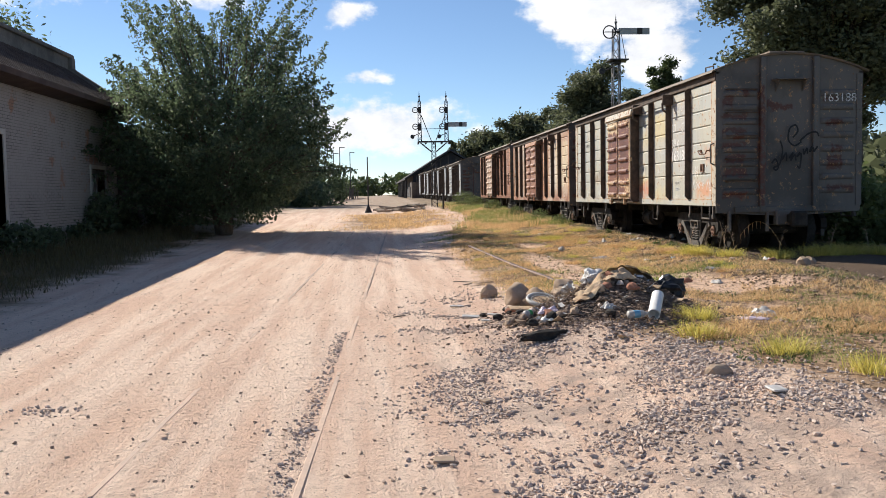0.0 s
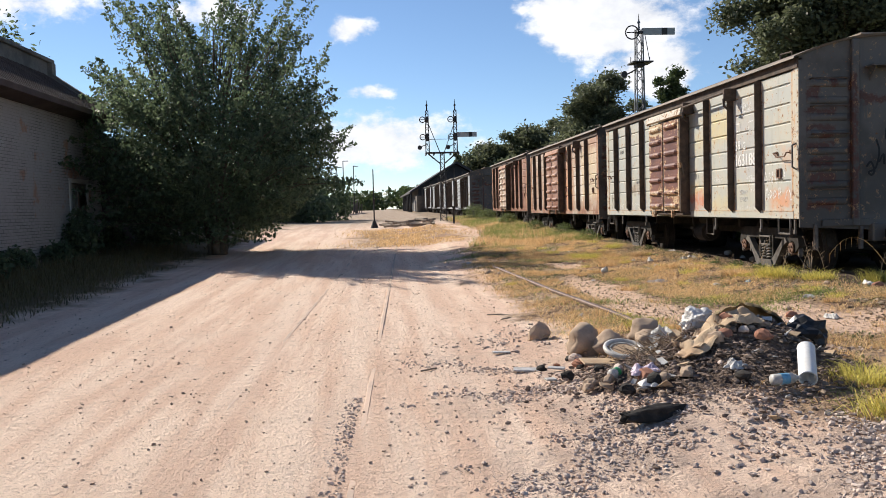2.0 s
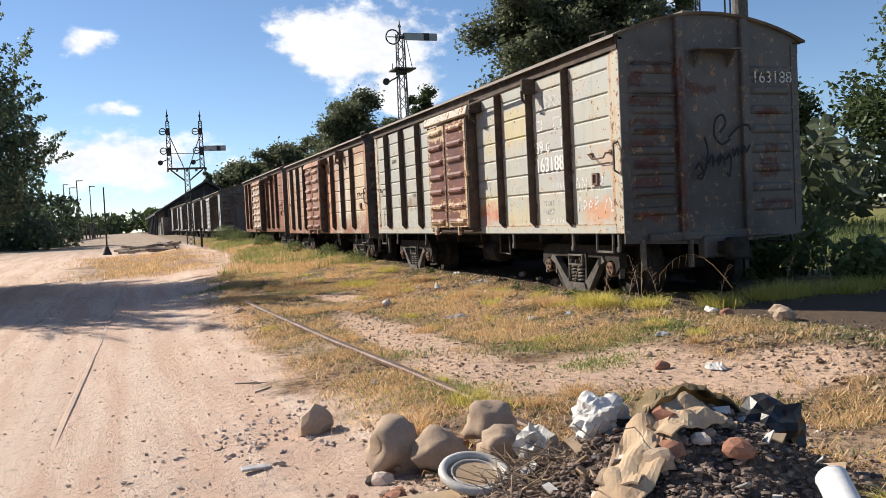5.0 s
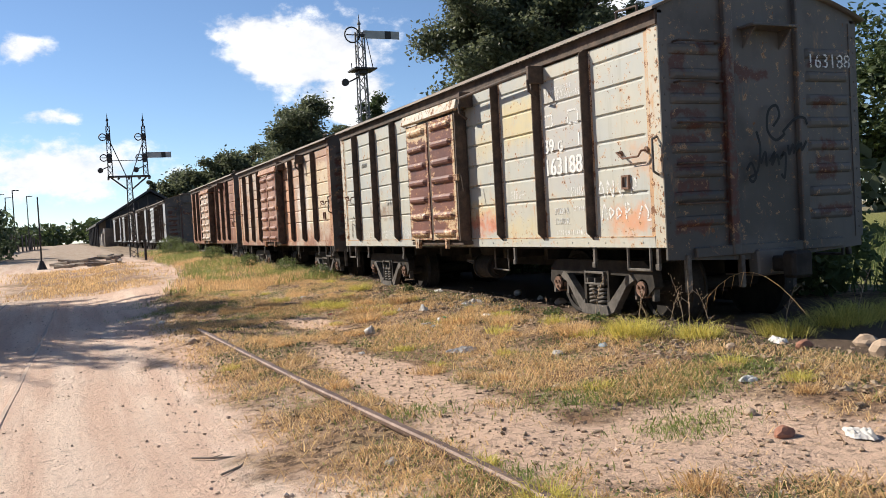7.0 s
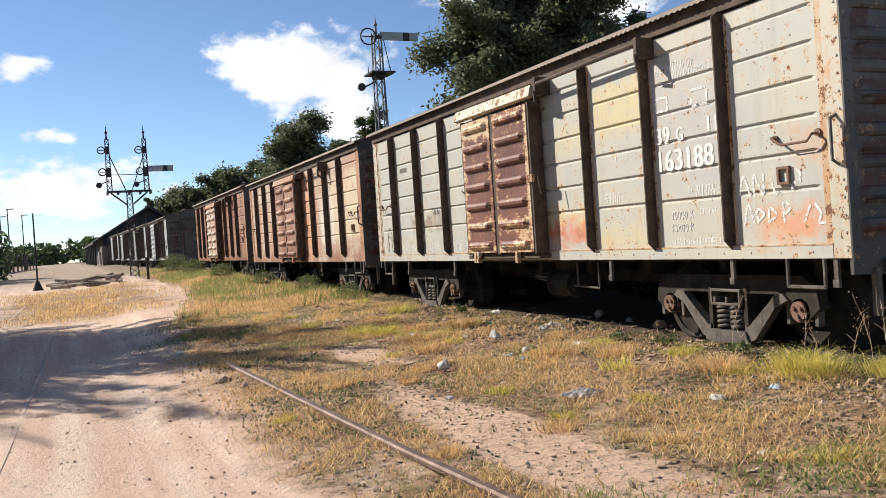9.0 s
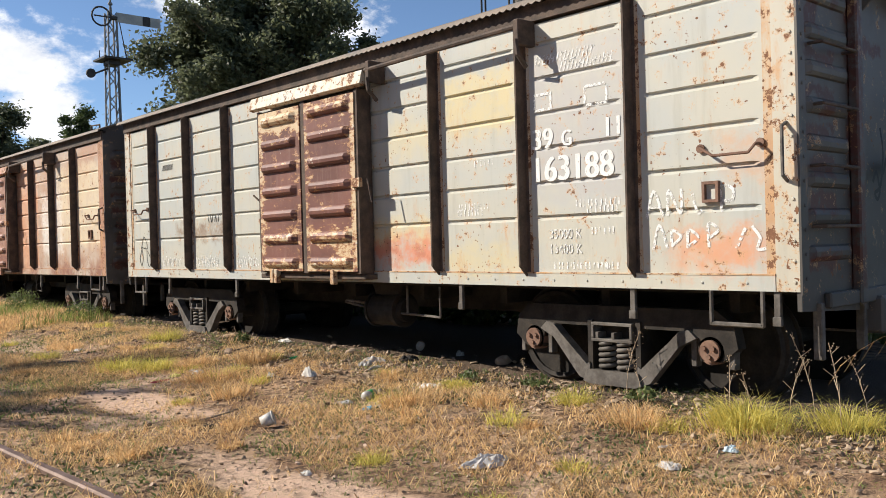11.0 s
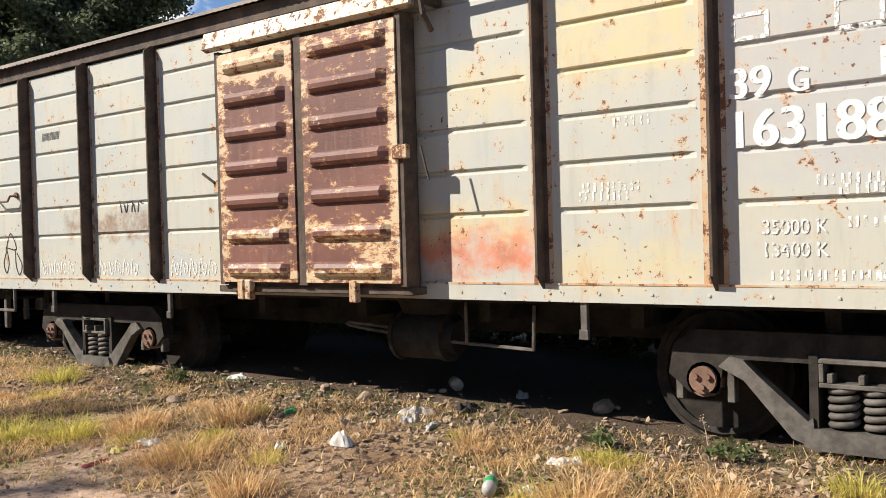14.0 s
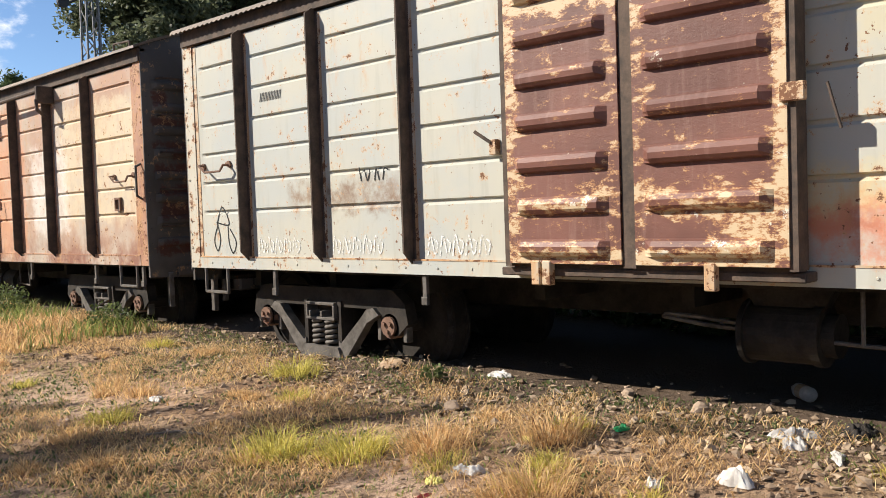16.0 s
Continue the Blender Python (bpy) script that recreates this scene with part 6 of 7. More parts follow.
def tuft_points(rs, centres, per, spread):
    pts, az, scale = [], [], []
    for x, y, r, k in centres:
        n = int(per * k)
        o = rs.normal(size=(n, 2)) * r * spread
        pts += [(x + u, y + v) for u, v in o]
        az += list(np.arctan2(o[:, 1], o[:, 0]) + rs.normal(size=n) * 0.7)
        scale += [r] * n
    return pts, np.array(az), np.array(scale)


def build_turf():
    rs = np.random.RandomState(50)
    # straw lying flat
    pts = []
    while len(pts) < 66000:
        y = 7.0 + 21 * rs.uniform() ** 1.15
        x = rs.uniform(1.2, 6.0)
        w = smooth01(x - turf_edge(y), -0.35, 0.5) * (0.06 + smooth01(patch(x, y, 1.3, 5.0), 0.46, 0.58))
        w *= (1 - 0.6 * smooth01(x, 5.4, 6.0)) * (1 - 0.94 * bare_at(x, y))
        if rs.uniform() < w:
            pts.append((x, y))
    n = len(pts)
    blades("straw", "flattened dry straw and stalks over the verge", pts, rs.uniform(0.03, 0.15, n), rs.uniform(1.1, 1.56, n), 0.0034, M["dry_grass"], 51)
    # short standing turf in patches, dry and green
    for seed, mat, lab, count, lo, hi, tall in ((52, M["dry_grass"], "short dry yellow-brown turf", 7000, 0.50, 0.62, 0.08), (53, M["green_grass"], "thin green turf in low patches", 26000, 0.50, 0.60, 0.05), (56, M["weed"], "small dark green weeds in the turf", 20000, 0.48, 0.60, 0.05)):
        pts = []
        while len(pts) < count:
            y = 6.0 + 22 * rs.uniform() ** 1.1
            x = rs.uniform(1.2, 6.2)
            w = smooth01(x - turf_edge(y), -0.25, 0.5) * smooth01(patch(x, y, 0.75, seed), lo, hi) * (1 - 0.96 * bare_at(x, y))
            if rs.uniform() < w:
                pts.append((x, y))
        n = len(pts)
        blades("turf", lab, pts, tall * rs.uniform(0.4, 1.2, n), rs.uniform(0.5, 1.45, n), 0.0032 if seed != 56 else 0.009, mat, seed)
    # low green cushions
    pts = []
    for cx, cy, r, k in ((4.95, 12.6, 0.38, 2600), (3.95, 12.75, 0.45, 2400), (3.9, 11.7, 0.28, 1200), (4.4, 12.3, 0.3, 800), (2.6, 13.0, 0.25, 700), (3.2, 20.2, 0.5, 1500), (2.4, 11.3, 0.3, 1000), (2.3, 22.5, 0.6, 2600), (2.8, 24.5, 0.8, 3000)):
        for i in range(int(k * 0.6)):
            pts.append((cx + rs.normal() * r * 0.8, cy + rs.normal() * r * 0.5))
    n = len(pts)
    blades("turf", "low cushions of fresh green grass", pts, rs.uniform(0.02, 0.09, n), rs.uniform(0.5, 1.45, n), 0.0036, M["green_grass"], 65)
    # bushy tufts
    dry, yellow = [], []
    for k in range(150):
        y = rs.uniform(10, 27)
        x = rs.uniform(turf_edge(y) + 0.2, 5.5)
        if patch(x, y, 0.5, 8.0) > 0.45 and bare_at(x, y) < 0.3:
            (dry if rs.uniform() < 0.62 else yellow).append((x, y, rs.uniform(0.07, 0.15), rs.uniform(0.4, 0.9)))
    dry += [(4.65, 16.65, 0.2, 1.6), (5.0, 19.4, 0.2, 1.5), (4.6, 19.9, 0.2, 1.6), (4.95, 16.1, 0.16, 1.0), (4.35, 19.0, 0.2, 1.3), (4.1, 18.3, 0.2, 1.2), (5.1, 14.9, 0.2, 1.2), (1.95, 10.6, 0.16, 1.2)]
    yellow += [(5.45, 14.35, 0.25, 3.4), (5.85, 13.9, 0.22, 2.0), (5.15, 14.7, 0.12, 0.7), (5.35, 15.6, 0.15, 1.0), (3.85, 22.1, 0.16, 1.2), (5.2, 21.9, 0.2, 1.3), (4.1, 20.6, 0.2, 1.6), (4.3, 20.2, 0.2, 1.6), (6.5, 13.5, 0.24, 2.2), (7.2, 13.5, 0.28, 2.8), (7.7, 13.7, 0.28, 2.6), (8.3, 13.6, 0.3, 2.8), (8.9, 13.8, 0.3, 2.4), (3.0, 7.9, 0.2, 1.6), (2.75, 7.2, 0.18, 1.2), (3.2, 6.5, 0.2, 1.2), (3.4, 5.6, 0.2, 1.2), (2.45, 10.9, 0.14, 1.0)]
    for seed, cs, mat, lab in ((54, dry, M["dry_grass"], "bushy tufts of dry straw-coloured grass"), (55, yellow, M["yellow_grass"], "bushy tufts of yellow-green grass")):
        pts, az, sc = tuft_points(rs, cs, 300, 0.42)
        n = len(pts)
        blades("grass_tufts", lab, pts, sc * rs.uniform(0.4, 1.25, n), np.abs(rs.normal(size=n)) * 0.5 + 0.7, 0.0032, mat, seed, az)
    # tall weeds round the wheels, the verge by the building and in front of the far wagons
    pts = []
    while len(pts) < 26000:
        y = rs.uniform(25, 56)
        x = rs.uniform(2.4, 5.8)
        if rs.uniform() < smooth01(x - turf_edge(y) - 0.02 * (y - 25), -0.3, 0.9) * (0.25 + smooth01(patch(x, y, 0.5, 6.0), 0.42, 0.6)):
            pts.append((x, y))
    n = len(pts)
    blades("far_grass", "rough green and yellow grass along the siding", pts, rs.uniform(0.05, 0.2, n), rs.uniform(0.3, 1.2, n), 0.008, M["dry_grass"], 57)
    pts = [q for q in pts if patch(q[0], q[1], 0.35, 9.0) > 0.5]
    n = len(pts)
    blades("far_grass", "green grass patches along the siding", pts, rs.uniform(0.06, 0.26, n), rs.uniform(0.2, 1.0, n), 0.008, M["green_grass"], 63)
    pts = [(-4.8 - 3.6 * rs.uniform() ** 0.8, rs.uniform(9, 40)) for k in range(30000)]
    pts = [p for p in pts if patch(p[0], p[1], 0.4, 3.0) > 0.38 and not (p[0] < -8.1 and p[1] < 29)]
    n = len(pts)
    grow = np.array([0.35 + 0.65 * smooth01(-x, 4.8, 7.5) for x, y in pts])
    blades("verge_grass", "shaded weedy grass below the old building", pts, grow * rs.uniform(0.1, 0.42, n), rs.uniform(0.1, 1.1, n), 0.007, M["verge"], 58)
    pts = [(rs.uniform(9.5, 27), rs.uniform(6, 46)) for k in range(26000)]
    n = len(pts)
    blades("field_grass", "long green field grass past the siding", pts, rs.uniform(0.15, 0.5, n), rs.uniform(0.1, 0.9, n), 0.012, M["weed"], 59)
    # turf islands on the road
    pts = []
    while len(pts) < 7000:
        x, y = rs.normal() * 1.1 + 1.0, rs.uniform(29, 42)
        if patch(x, y, 0.6, 1.0) > 0.42:
            pts.append((x, y))
    blades("road_turf", "low dry turf island on the road", pts, rs.uniform(0.05, 0.16, 7000), rs.uniform(0.3, 1.2, 7000), 0.009, M["dry_grass"], 60)


build_turf()


def weed_plant(x, y, h, seed):
    """A thin dry stem with side shoots and seed heads."""
    r = random.Random(seed)
    z = ground_height(x, y)
    p = empty("weed_stem", "tall thin dry weed stem with seed heads", "weed", "weeds by the wheels")
    bm = bmesh.new()
    a = r.uniform(0, 6.28)
    pts = [Vector((x + math.cos(a) * h * 0.25 * t * t, y + math.sin(a) * h * 0.25 * t * t, z + h * t)) for t in (0, 0.35, 0.7, 1.0)]
    tube(bm, pts, 0.0026, 5)
    for k in range(5):
        b = pts[1].lerp(pts[3], k / 5)
        d = Vector((r.uniform(-1, 1), r.uniform(-1, 1), 0.9)).normalized() * h * r.uniform(0.12, 0.22)
        cyl(bm, b, b + d, 0.003, 0.002, 4)
    part("stem", bm, M["litter_chip"], p)
    bm = bmesh.new()
    for k in range(14):
        b = pts[1].lerp(pts[3], r.uniform(0.4, 1.05)) + Vector((r.uniform(-1, 1), r.uniform(-1, 1), r.uniform(-0.5, 0.8))) * h * 0.09
        bmesh.ops.create_icosphere(bm, subdivisions=1, radius=r.uniform(0.003, 0.006), matrix=Matrix.Translation(b))
    part("seed_heads", bm, M["litter_chip"], p)


for k, (x, y, h) in enumerate(((5.75, 15.45, 0.62), (5.72, 15.3, 0.45), (5.7, 14.6, 0.5), (5.85, 14.1, 0.75), (5.8, 14.25, 0.55), (5.7, 14.45, 0.4), (5.9, 13.8, 0.6), (6.5, 13.5, 0.6), (7.3, 13.4, 0.7), (5.7, 16.4, 0.3), (7.9, 13.3, 0.6), (5.66, 20.9, 0.3), (5.75, 13.9, 0.7))):
    weed_plant(x, y, h * 0.75, 70 + k)


def arched_stalk():
    bm = bmesh.new()
    pts = [Vector((6.1 + 0.25 * t, 14.05 - 0.95 * t, 0.42 + 0.55 * math.sin(2.2 * (1 - t) + 0.35) ** 1.0)) for t in np.linspace(0, 1, 9)]
    tube(bm, pts, 0.0018, 5)
    for t in np.linspace(0, 0.5, 6):
        p = Vector((6.1 + 0.25 * t, 14.05 - 0.95 * t, 0.42 + 0.55 * math.sin(2.2 * (1 - t) + 0.35)))
        cyl(bm, p, p + Vector((0.05, 0.1, -0.14)), 0.004, 0.001, 4)
    tagged(part("grass_stalk", bm, M["dry_grass"]), "long arching dry grass stalk beside the wagon's corner", "grass stalk")


arched_stalk()

# low dark shrubs growing against the building's foot
bushes("foot_weeds", "dark shrubs against the old building's foot", [(-7.75, 25.6, 0.5, 1.3), (-7.8, 24.0, 0.4, 0.6), (-7.9, 21.8, 0.4, 0.6), (-7.7, 19.6, 0.5, 0.8), (-7.8, 28.4, 0.4, 0.8), (-7.2, 30.2, 0.6, 1.1)], M["leaf"], 2600, 0.06, 61)
bushes("siding_weeds", "leafy green weeds at the wheels", [(5.72, 16.3, 0.13, 0.13), (5.6, 15.2, 0.14, 0.12), (5.65, 17.0, 0.1, 0.1), (5.75, 21.0, 0.1, 0.15), (5.5, 25.5, 0.25, 0.3), (5.4, 28.0, 0.3, 0.4), (5.3, 32.0, 0.3, 0.4), (5.1, 37.0, 0.4, 0.5), (4.9, 42.0, 0.5, 0.6), (4.9, 47.0, 0.6, 0.8)], M["weed"], 9000, 0.02, 62)


bushes("siding_scrub", "dark scrub crowding the wagons' far side", [(9.3 + 0.3 * math.sin(k * 2.1), 15.8 + k * 0.9, 0.75, 1.25 + 0.3 * math.sin(k * 1.3)) for k in range(40)] + [(9.9 + 0.5 * math.sin(k * 2.7), 11.2 + k * 0.75, 0.6, 0.5 + 0.12 * math.sin(k * 1.9)) for k in range(6)], M["weed"], 1500, 0.07, 64)


# ---------------------------------------------------------------- rubbish heap
M["heap"] = plain("heap_soil_surface", (0.085, 0.062, 0.05), (0.23, 0.17, 0.135), 9.0, 0.95, 0.0, 1.0, 32.0, 0.1, 0.05)
M["white_plastic"] = plain("dirty_white_plastic", (0.66, 0.64, 0.61), (0.44, 0.41, 0.37), 9.0, 0.45, 0.0, 0.15)
M["bag_white"] = plain("creased_white_bag", (0.78, 0.76, 0.73), (0.62, 0.59, 0.55), 7.0, 0.5, 0.0, 0.1)
M["pipe"] = plain("white_pipe_plastic", (0.80, 0.79, 0.77), (0.70, 0.68, 0.65), 6.0, 0.5, 0.0, 0.1)
M["clear_plastic"] = plain("thin_pale_plastic", (0.52, 0.50, 0.48), (0.36, 0.34, 0.32), 12.0, 0.35, 0.0, 0.1)
M["black_plastic"] = plain("black_plastic_sheet", (0.012, 0.012, 0.013), (0.03, 0.028, 0.027), 9.0, 0.35, 0.0, 0.2)
M["cloth"] = plain("olive_brown_cloth", (0.20, 0.15, 0.085), (0.31, 0.245, 0.16), 5.0, 0.95, 0.0, 0.5, 90.0)
M["cardboard"] = plain("sun_bleached_cardboard", (0.52, 0.39, 0.26), (0.40, 0.27, 0.17), 6.0, 0.9, 0.0, 0.3)
M["boulder"] = plain("tan_boulder", (0.44, 0.33, 0.24), (0.33, 0.245, 0.18), 6.0, 0.92, 0.0, 0.6)
M["brick"] = plain("broken_red_brick", (0.36, 0.17, 0.11), (0.26, 0.13, 0.09), 8.0, 0.92, 0.0, 0.5)
M["burnt"] = plain("charred_wood", (0.02, 0.018, 0.016), (0.05, 0.042, 0.036), 8.0, 0.9, 0.0, 0.6)
M["blue"] = plain("blue_plastic", (0.10, 0.30, 0.48), (0.22, 0.42, 0.55), 9.0, 0.35, 0.0, 0.1)
M["pale_blue"] = plain("pale_blue_plastic", (0.42, 0.52, 0.58), (0.34, 0.42, 0.47), 9.0, 0.4, 0.0, 0.1)
M["green"] = plain("green_plastic", (0.03, 0.32, 0.10), (0.06, 0.42, 0.16), 9.0, 0.35, 0.0, 0.1)
M["red_p"] = plain("red_plastic", (0.50, 0.08, 0.08), (0.42, 0.12, 0.10), 9.0, 0.4, 0.0, 0.1)
M["yellow_p"] = plain("yellow_plastic", (0.62, 0.56, 0.16), (0.52, 0.47, 0.15), 9.0, 0.5, 0.0, 0.1)
M["lilac"] = plain("lilac_plastic", (0.60, 0.50, 0.58), (0.52, 0.44, 0.52), 9.0, 0.45, 0.0, 0.1)


def heap_height(x, y):
    u, v = (x - 2.56) / 0.50, (y - 8.68) / 0.52
    h = 0.25 * math.exp(-(u * u + v * v) * 0.95)
    u, v = (x - 2.1) / 0.75, (y - 8.6) / 0.75
    h += 0.10 * math.exp(-(u * u + v * v))
    return h + (0.05 * noise.noise((x * 5, y * 5, 2)) + 0.035 * noise.noise((x * 13, y * 13, 5))) * min(1.0, h * 6)


def on_heap(x, y):
    return ground_height(x, y) + heap_height(x, y)


def build_heap():
    bm = bmesh.new()
    n, r = 44, 1.25
    rows = []
    for i in range(n):
        row = []
        for j in range(n):
            x, y = 2.3 - r + 2 * r * j / (n - 1), 8.7 - r + 2 * r * i / (n - 1)
            d = math.hypot(x - 2.3, y - 8.7) / r
            row.append(bm.verts.new((x, y, ground_height(x, y) + heap_height(x, y) - 0.05 * smooth01(d, 0.55, 1.0) - 0.012)))
        rows.append(row)
    for i in range(n - 1):
        for j in range(n - 1):
            bm.faces.new((rows[i][j], rows[i][j + 1], rows[i + 1][j + 1], rows[i + 1][j]))
    tagged(part("earth_heap", bm, M["heap"], smooth=True), "heap of dark crumbly earth and rubbish on the verge", "earth heap", kind="stuff")
    rs = np.random.RandomState(80)
    temps = rock_templates(rs, 12, 1, 0.36)
    vs, fs, base = [], [], 0
    for k in range(16000):
        x, y = 2.3 + rs.normal() * 0.55, 8.45 + rs.normal() * 0.55
        s = 0.0035 + 0.022 * rs.uniform() ** 6
        co, fa = temps[rs.randint(12)]
        vs.append(co * s + (x, y, on_heap(x, y) + 0.2 * s))
        fs.append(fa + base)
        base += len(co)
    tagged(from_arrays("heap_clods", np.concatenate(vs), np.concatenate(fs), M["soil"]), "dark earth clods and rubble crumbs on the heap", "rubble", kind="stuff")
    # dead stems and roots poking out
    bm = bmesh.new()
    for k in range(240):
        x, y = 1.98 + rs.normal() * 0.16, 9.0 + rs.normal() * 0.22
        p = Vector((x, y, on_heap(x, y)))
        q = p + Vector((rs.normal() * 0.1, rs.normal() * 0.1, rs.uniform(0.01, 0.10)))
        cyl(bm, p, q, 0.003, 0.0015, 4)
    tagged(part("dead_stems", bm, M["litter_chip"]), "tangle of dead brown stems on the heap", "dead stems", kind="stuff")


build_heap()


def lump(name, label, category, loc, size, mat, seed, crumple=0.25, sub=3, freq=1.6, turn=0.0, group="", sharp=True):
    """An uneven lump: a boulder, a crumpled bag, a clod."""
    bm = bmesh.new()
    bmesh.ops.create_icosphere(bm, subdivisions=sub, radius=1.0)
    for v in bm.verts:
        d = v.co.normalized()
        k = 1 + crumple * noise.noise(d * freq + Vector((seed * 3.1, 0, 0))) + 0.5 * crumple * noise.noise(d * freq * 2.7 + Vector((0, seed * 1.7, 0)))
        if sharp:
            k += crumple * 0.7 * abs(noise.noise(d * freq * 1.9 + Vector((0, 0, seed * 2.3))))
        v.co = Vector((d.x * size[0], d.y * size[1], max(d.z, -0.55) * size[2])) * k
    ob = part(name, bm, mat, smooth=not sharp)
    ob.matrix_world = Matrix.Translation(loc) @ Matrix.Rotation(turn, 4, "Z")
    return tagged(ob, label, category, group)


def crumpled(name, label, category, loc, size, mat, seed, turn=0.0, group=""):
    """A thin creased sheet or bag with a torn outline, bunched up in the middle."""
    bm = bmesh.new()
    bmesh.ops.create_grid(bm, x_segments=20, y_segments=16, size=1.0)
    off = Vector((seed * 3.7, seed * 1.3, 0))
    for v in bm.verts:
        u, w = v.co.x, v.co.y
        r, a = max(abs(u), abs(w)), math.atan2(w, u)
        k = 0.78 + 0.42 * noise.noise(Vector((1.4 * math.cos(a), 1.4 * math.sin(a), seed * 2.1)))
        rnd_out = r / max(1e-5, math.hypot(u, w)) * k
        px, py = u * rnd_out, w * rnd_out
        q = Vector((px * 1.5, py * 1.5, 0)) + off
        z = 0.25 + 0.9 * abs(noise.noise(q * 0.8)) + 0.55 * abs(noise.noise(q * 1.7)) + 0.16 * noise.noise(q * 4.1)
        v.co = (px * size[0] * (1 + 0.2 * noise.noise(q * 3)), py * size[1] * (1 + 0.2 * noise.noise(q * 3.3)), max(0.0, z * (1.0 - r ** 6)) * size[2] * 0.75)
    bmesh.ops.solidify(bm, geom=bm.faces[:], thickness=0.003)
    ob = part(name, bm, mat)
    ob.matrix_world = Matrix.Translation(loc) @ Matrix.Rotation(turn, 4, "Z")
    return tagged(ob, label, category, group)


def heap_things():
    lump("plastic_bag", "crumpled white plastic bag on the earth heap", "bag", (2.29, 8.92, on_heap(2.29, 8.92) + 0.08), (0.13, 0.10, 0.11), M["bag_white"], 3, 0.42, 4, 1.6)
    lump("plastic_bag", "small torn white plastic bag on the earth heap", "bag", (2.1, 9.2, on_heap(2.1, 9.2) + 0.06), (0.08, 0.08, 0.08), M["white_plastic"], 5, 0.6, 3, 2.2)
    crumpled("plastic_bag", "flattened white and lilac bag at the heap's foot", "bag", (1.69, 8.33, on_heap(1.69, 8.33) + 0.005), (0.15, 0.10, 0.07), M["lilac"], 7, 0.5)
    crumpled("plastic_bag", "flattened white bag at the heap's foot", "bag", (1.64, 8.08, on_heap(1.64, 8.08) + 0.005), (0.12, 0.09, 0.06), M["bag_white"], 8, 0.3)
    crumpled("plastic_bag", "clear crumpled plastic bag on the dark soil", "bag", (2.2, 8.02, on_heap(2.2, 8.02) + 0.005), (0.10, 0.08, 0.08), M["clear_plastic"], 9)
    lump("black_bag", "black plastic sack slumped on the heap's far side", "bag", (3.02, 8.72, on_heap(3.02, 8.72) + 0.05), (0.16, 0.13, 0.12), M["black_plastic"], 10, 0.5, 3, 1.7)
    lump("boulder", "rounded tan boulder beside the heap", "stone", (1.68, 10.05, ground_height(1.68, 10.05) + 0.1), (0.17, 0.16, 0.15), M["boulder"], 11, 0.42, 3, 1.5, 0, "stones by the heap", False)
    lump("boulder", "rounded tan boulder beside the heap", "stone", (1.86, 9.86, ground_height(1.86, 9.86) + 0.08), (0.15, 0.13, 0.12), M["boulder"], 12, 0.42, 3, 1.5, 0, "stones by the heap", False)
    lump("boulder", "rounded tan boulder beside the heap", "stone", (2.2, 9.97, ground_height(2.2, 9.97) + 0.12), (0.14, 0.13, 0.13), M["boulder"], 13, 0.42, 3, 1.5, 0, "stones by the heap", False)
    lump("boulder", "small tan stone beside the heap", "stone", (2.1, 9.6, ground_height(2.1, 9.6) + 0.1), (0.12, 0.1, 0.1), M["boulder"], 14, 0.42, 3, 1.5, 0, "stones by the heap", False)
    lump("rubble_piece", "wedge of brown rubble on the road's edge", "stone", (1.47, 11.15, ground_height(1.47, 11.15) + 0.06), (0.12, 0.09, 0.11), M["boulder"], 15, 0.35, 2, 1.0, 0.4, "rubble pieces")
    r = random.Random(21)
    for k in range(60):
        x, y = 2.3 + r.gauss(0, 0.42), 8.5 + r.gauss(0, 0.42)
        w = r.uniform(0.015, 0.05)
        bm = box(bmesh.new(), -w, w, -w * r.uniform(0.3, 0.8), w * 0.5, 0, 0.006)
        for v in bm.verts:
            v.co.z += 0.3 * v.co.x * math.sin(40 * v.co.y + k)
        o = tagged(part("heap_scrap", bm, r.choice((M["cardboard"], M["white_plastic"], M["clear_plastic"], M["cardboard"]))), "torn scrap of card or plastic on the heap", "scrap", "scraps on the heap")
        o.matrix_world = Matrix.Translation((x, y, on_heap(x, y) + 0.012)) @ Euler((r.uniform(-0.7, 0.7), r.uniform(-0.7, 0.7), r.uniform(0, 6))).to_matrix().to_4x4()
    for k in range(70):
        a = r.uniform(0, 6.28)
        x, y = 1.95 + 0.75 * math.cos(a) * r.uniform(0.5, 1.25), 9.0 + 1.0 * math.sin(a) * r.uniform(0.5, 1.3)
        s = 0.02 + 0.05 * r.random() ** 2
        lump("rubble_piece", "broken piece of brick rubble by the heap", "rubble", (x, y, on_heap(x, y) + s * 0.3), (s, s * r.uniform(0.6, 0.9), s * 0.7), r.choice((M["brick"], M["boulder"], M["gravel"], M["burnt"])), 30 + k, 0.4, 2, 1.1, a, "rubble pieces")
    # lid of a paint bucket
    lid = empty("bucket_lid", "round white plastic bucket lid lying tilted", "lid")
    bm = bmesh.new()
    ring(bm, (0, 0, 0), (0, 0, 1), 0.145, 0.02, 32, 8)
    part("rim", bm, M["white_plastic"], lid, "", True)
    bm = bmesh.new()
    cyl(bm, (0, 0, -0.012), (0, 0, -0.002), 0.14, n=32)
    part("disc", bm, M["cardboard"], lid, "dusty centre of the lid")
    bm = bmesh.new()
    ring(bm, (0, 0, 0), (0, 0, 1), 0.105, 0.006, 28, 6)
    part("ridge", bm, M["white_plastic"], lid)
    lid.matrix_world = Matrix.Translation((1.77, 9.15, on_heap(1.77, 9.15) + 0.06)) @ Euler((radians(17), radians(5), -0.2)).to_matrix().to_4x4()
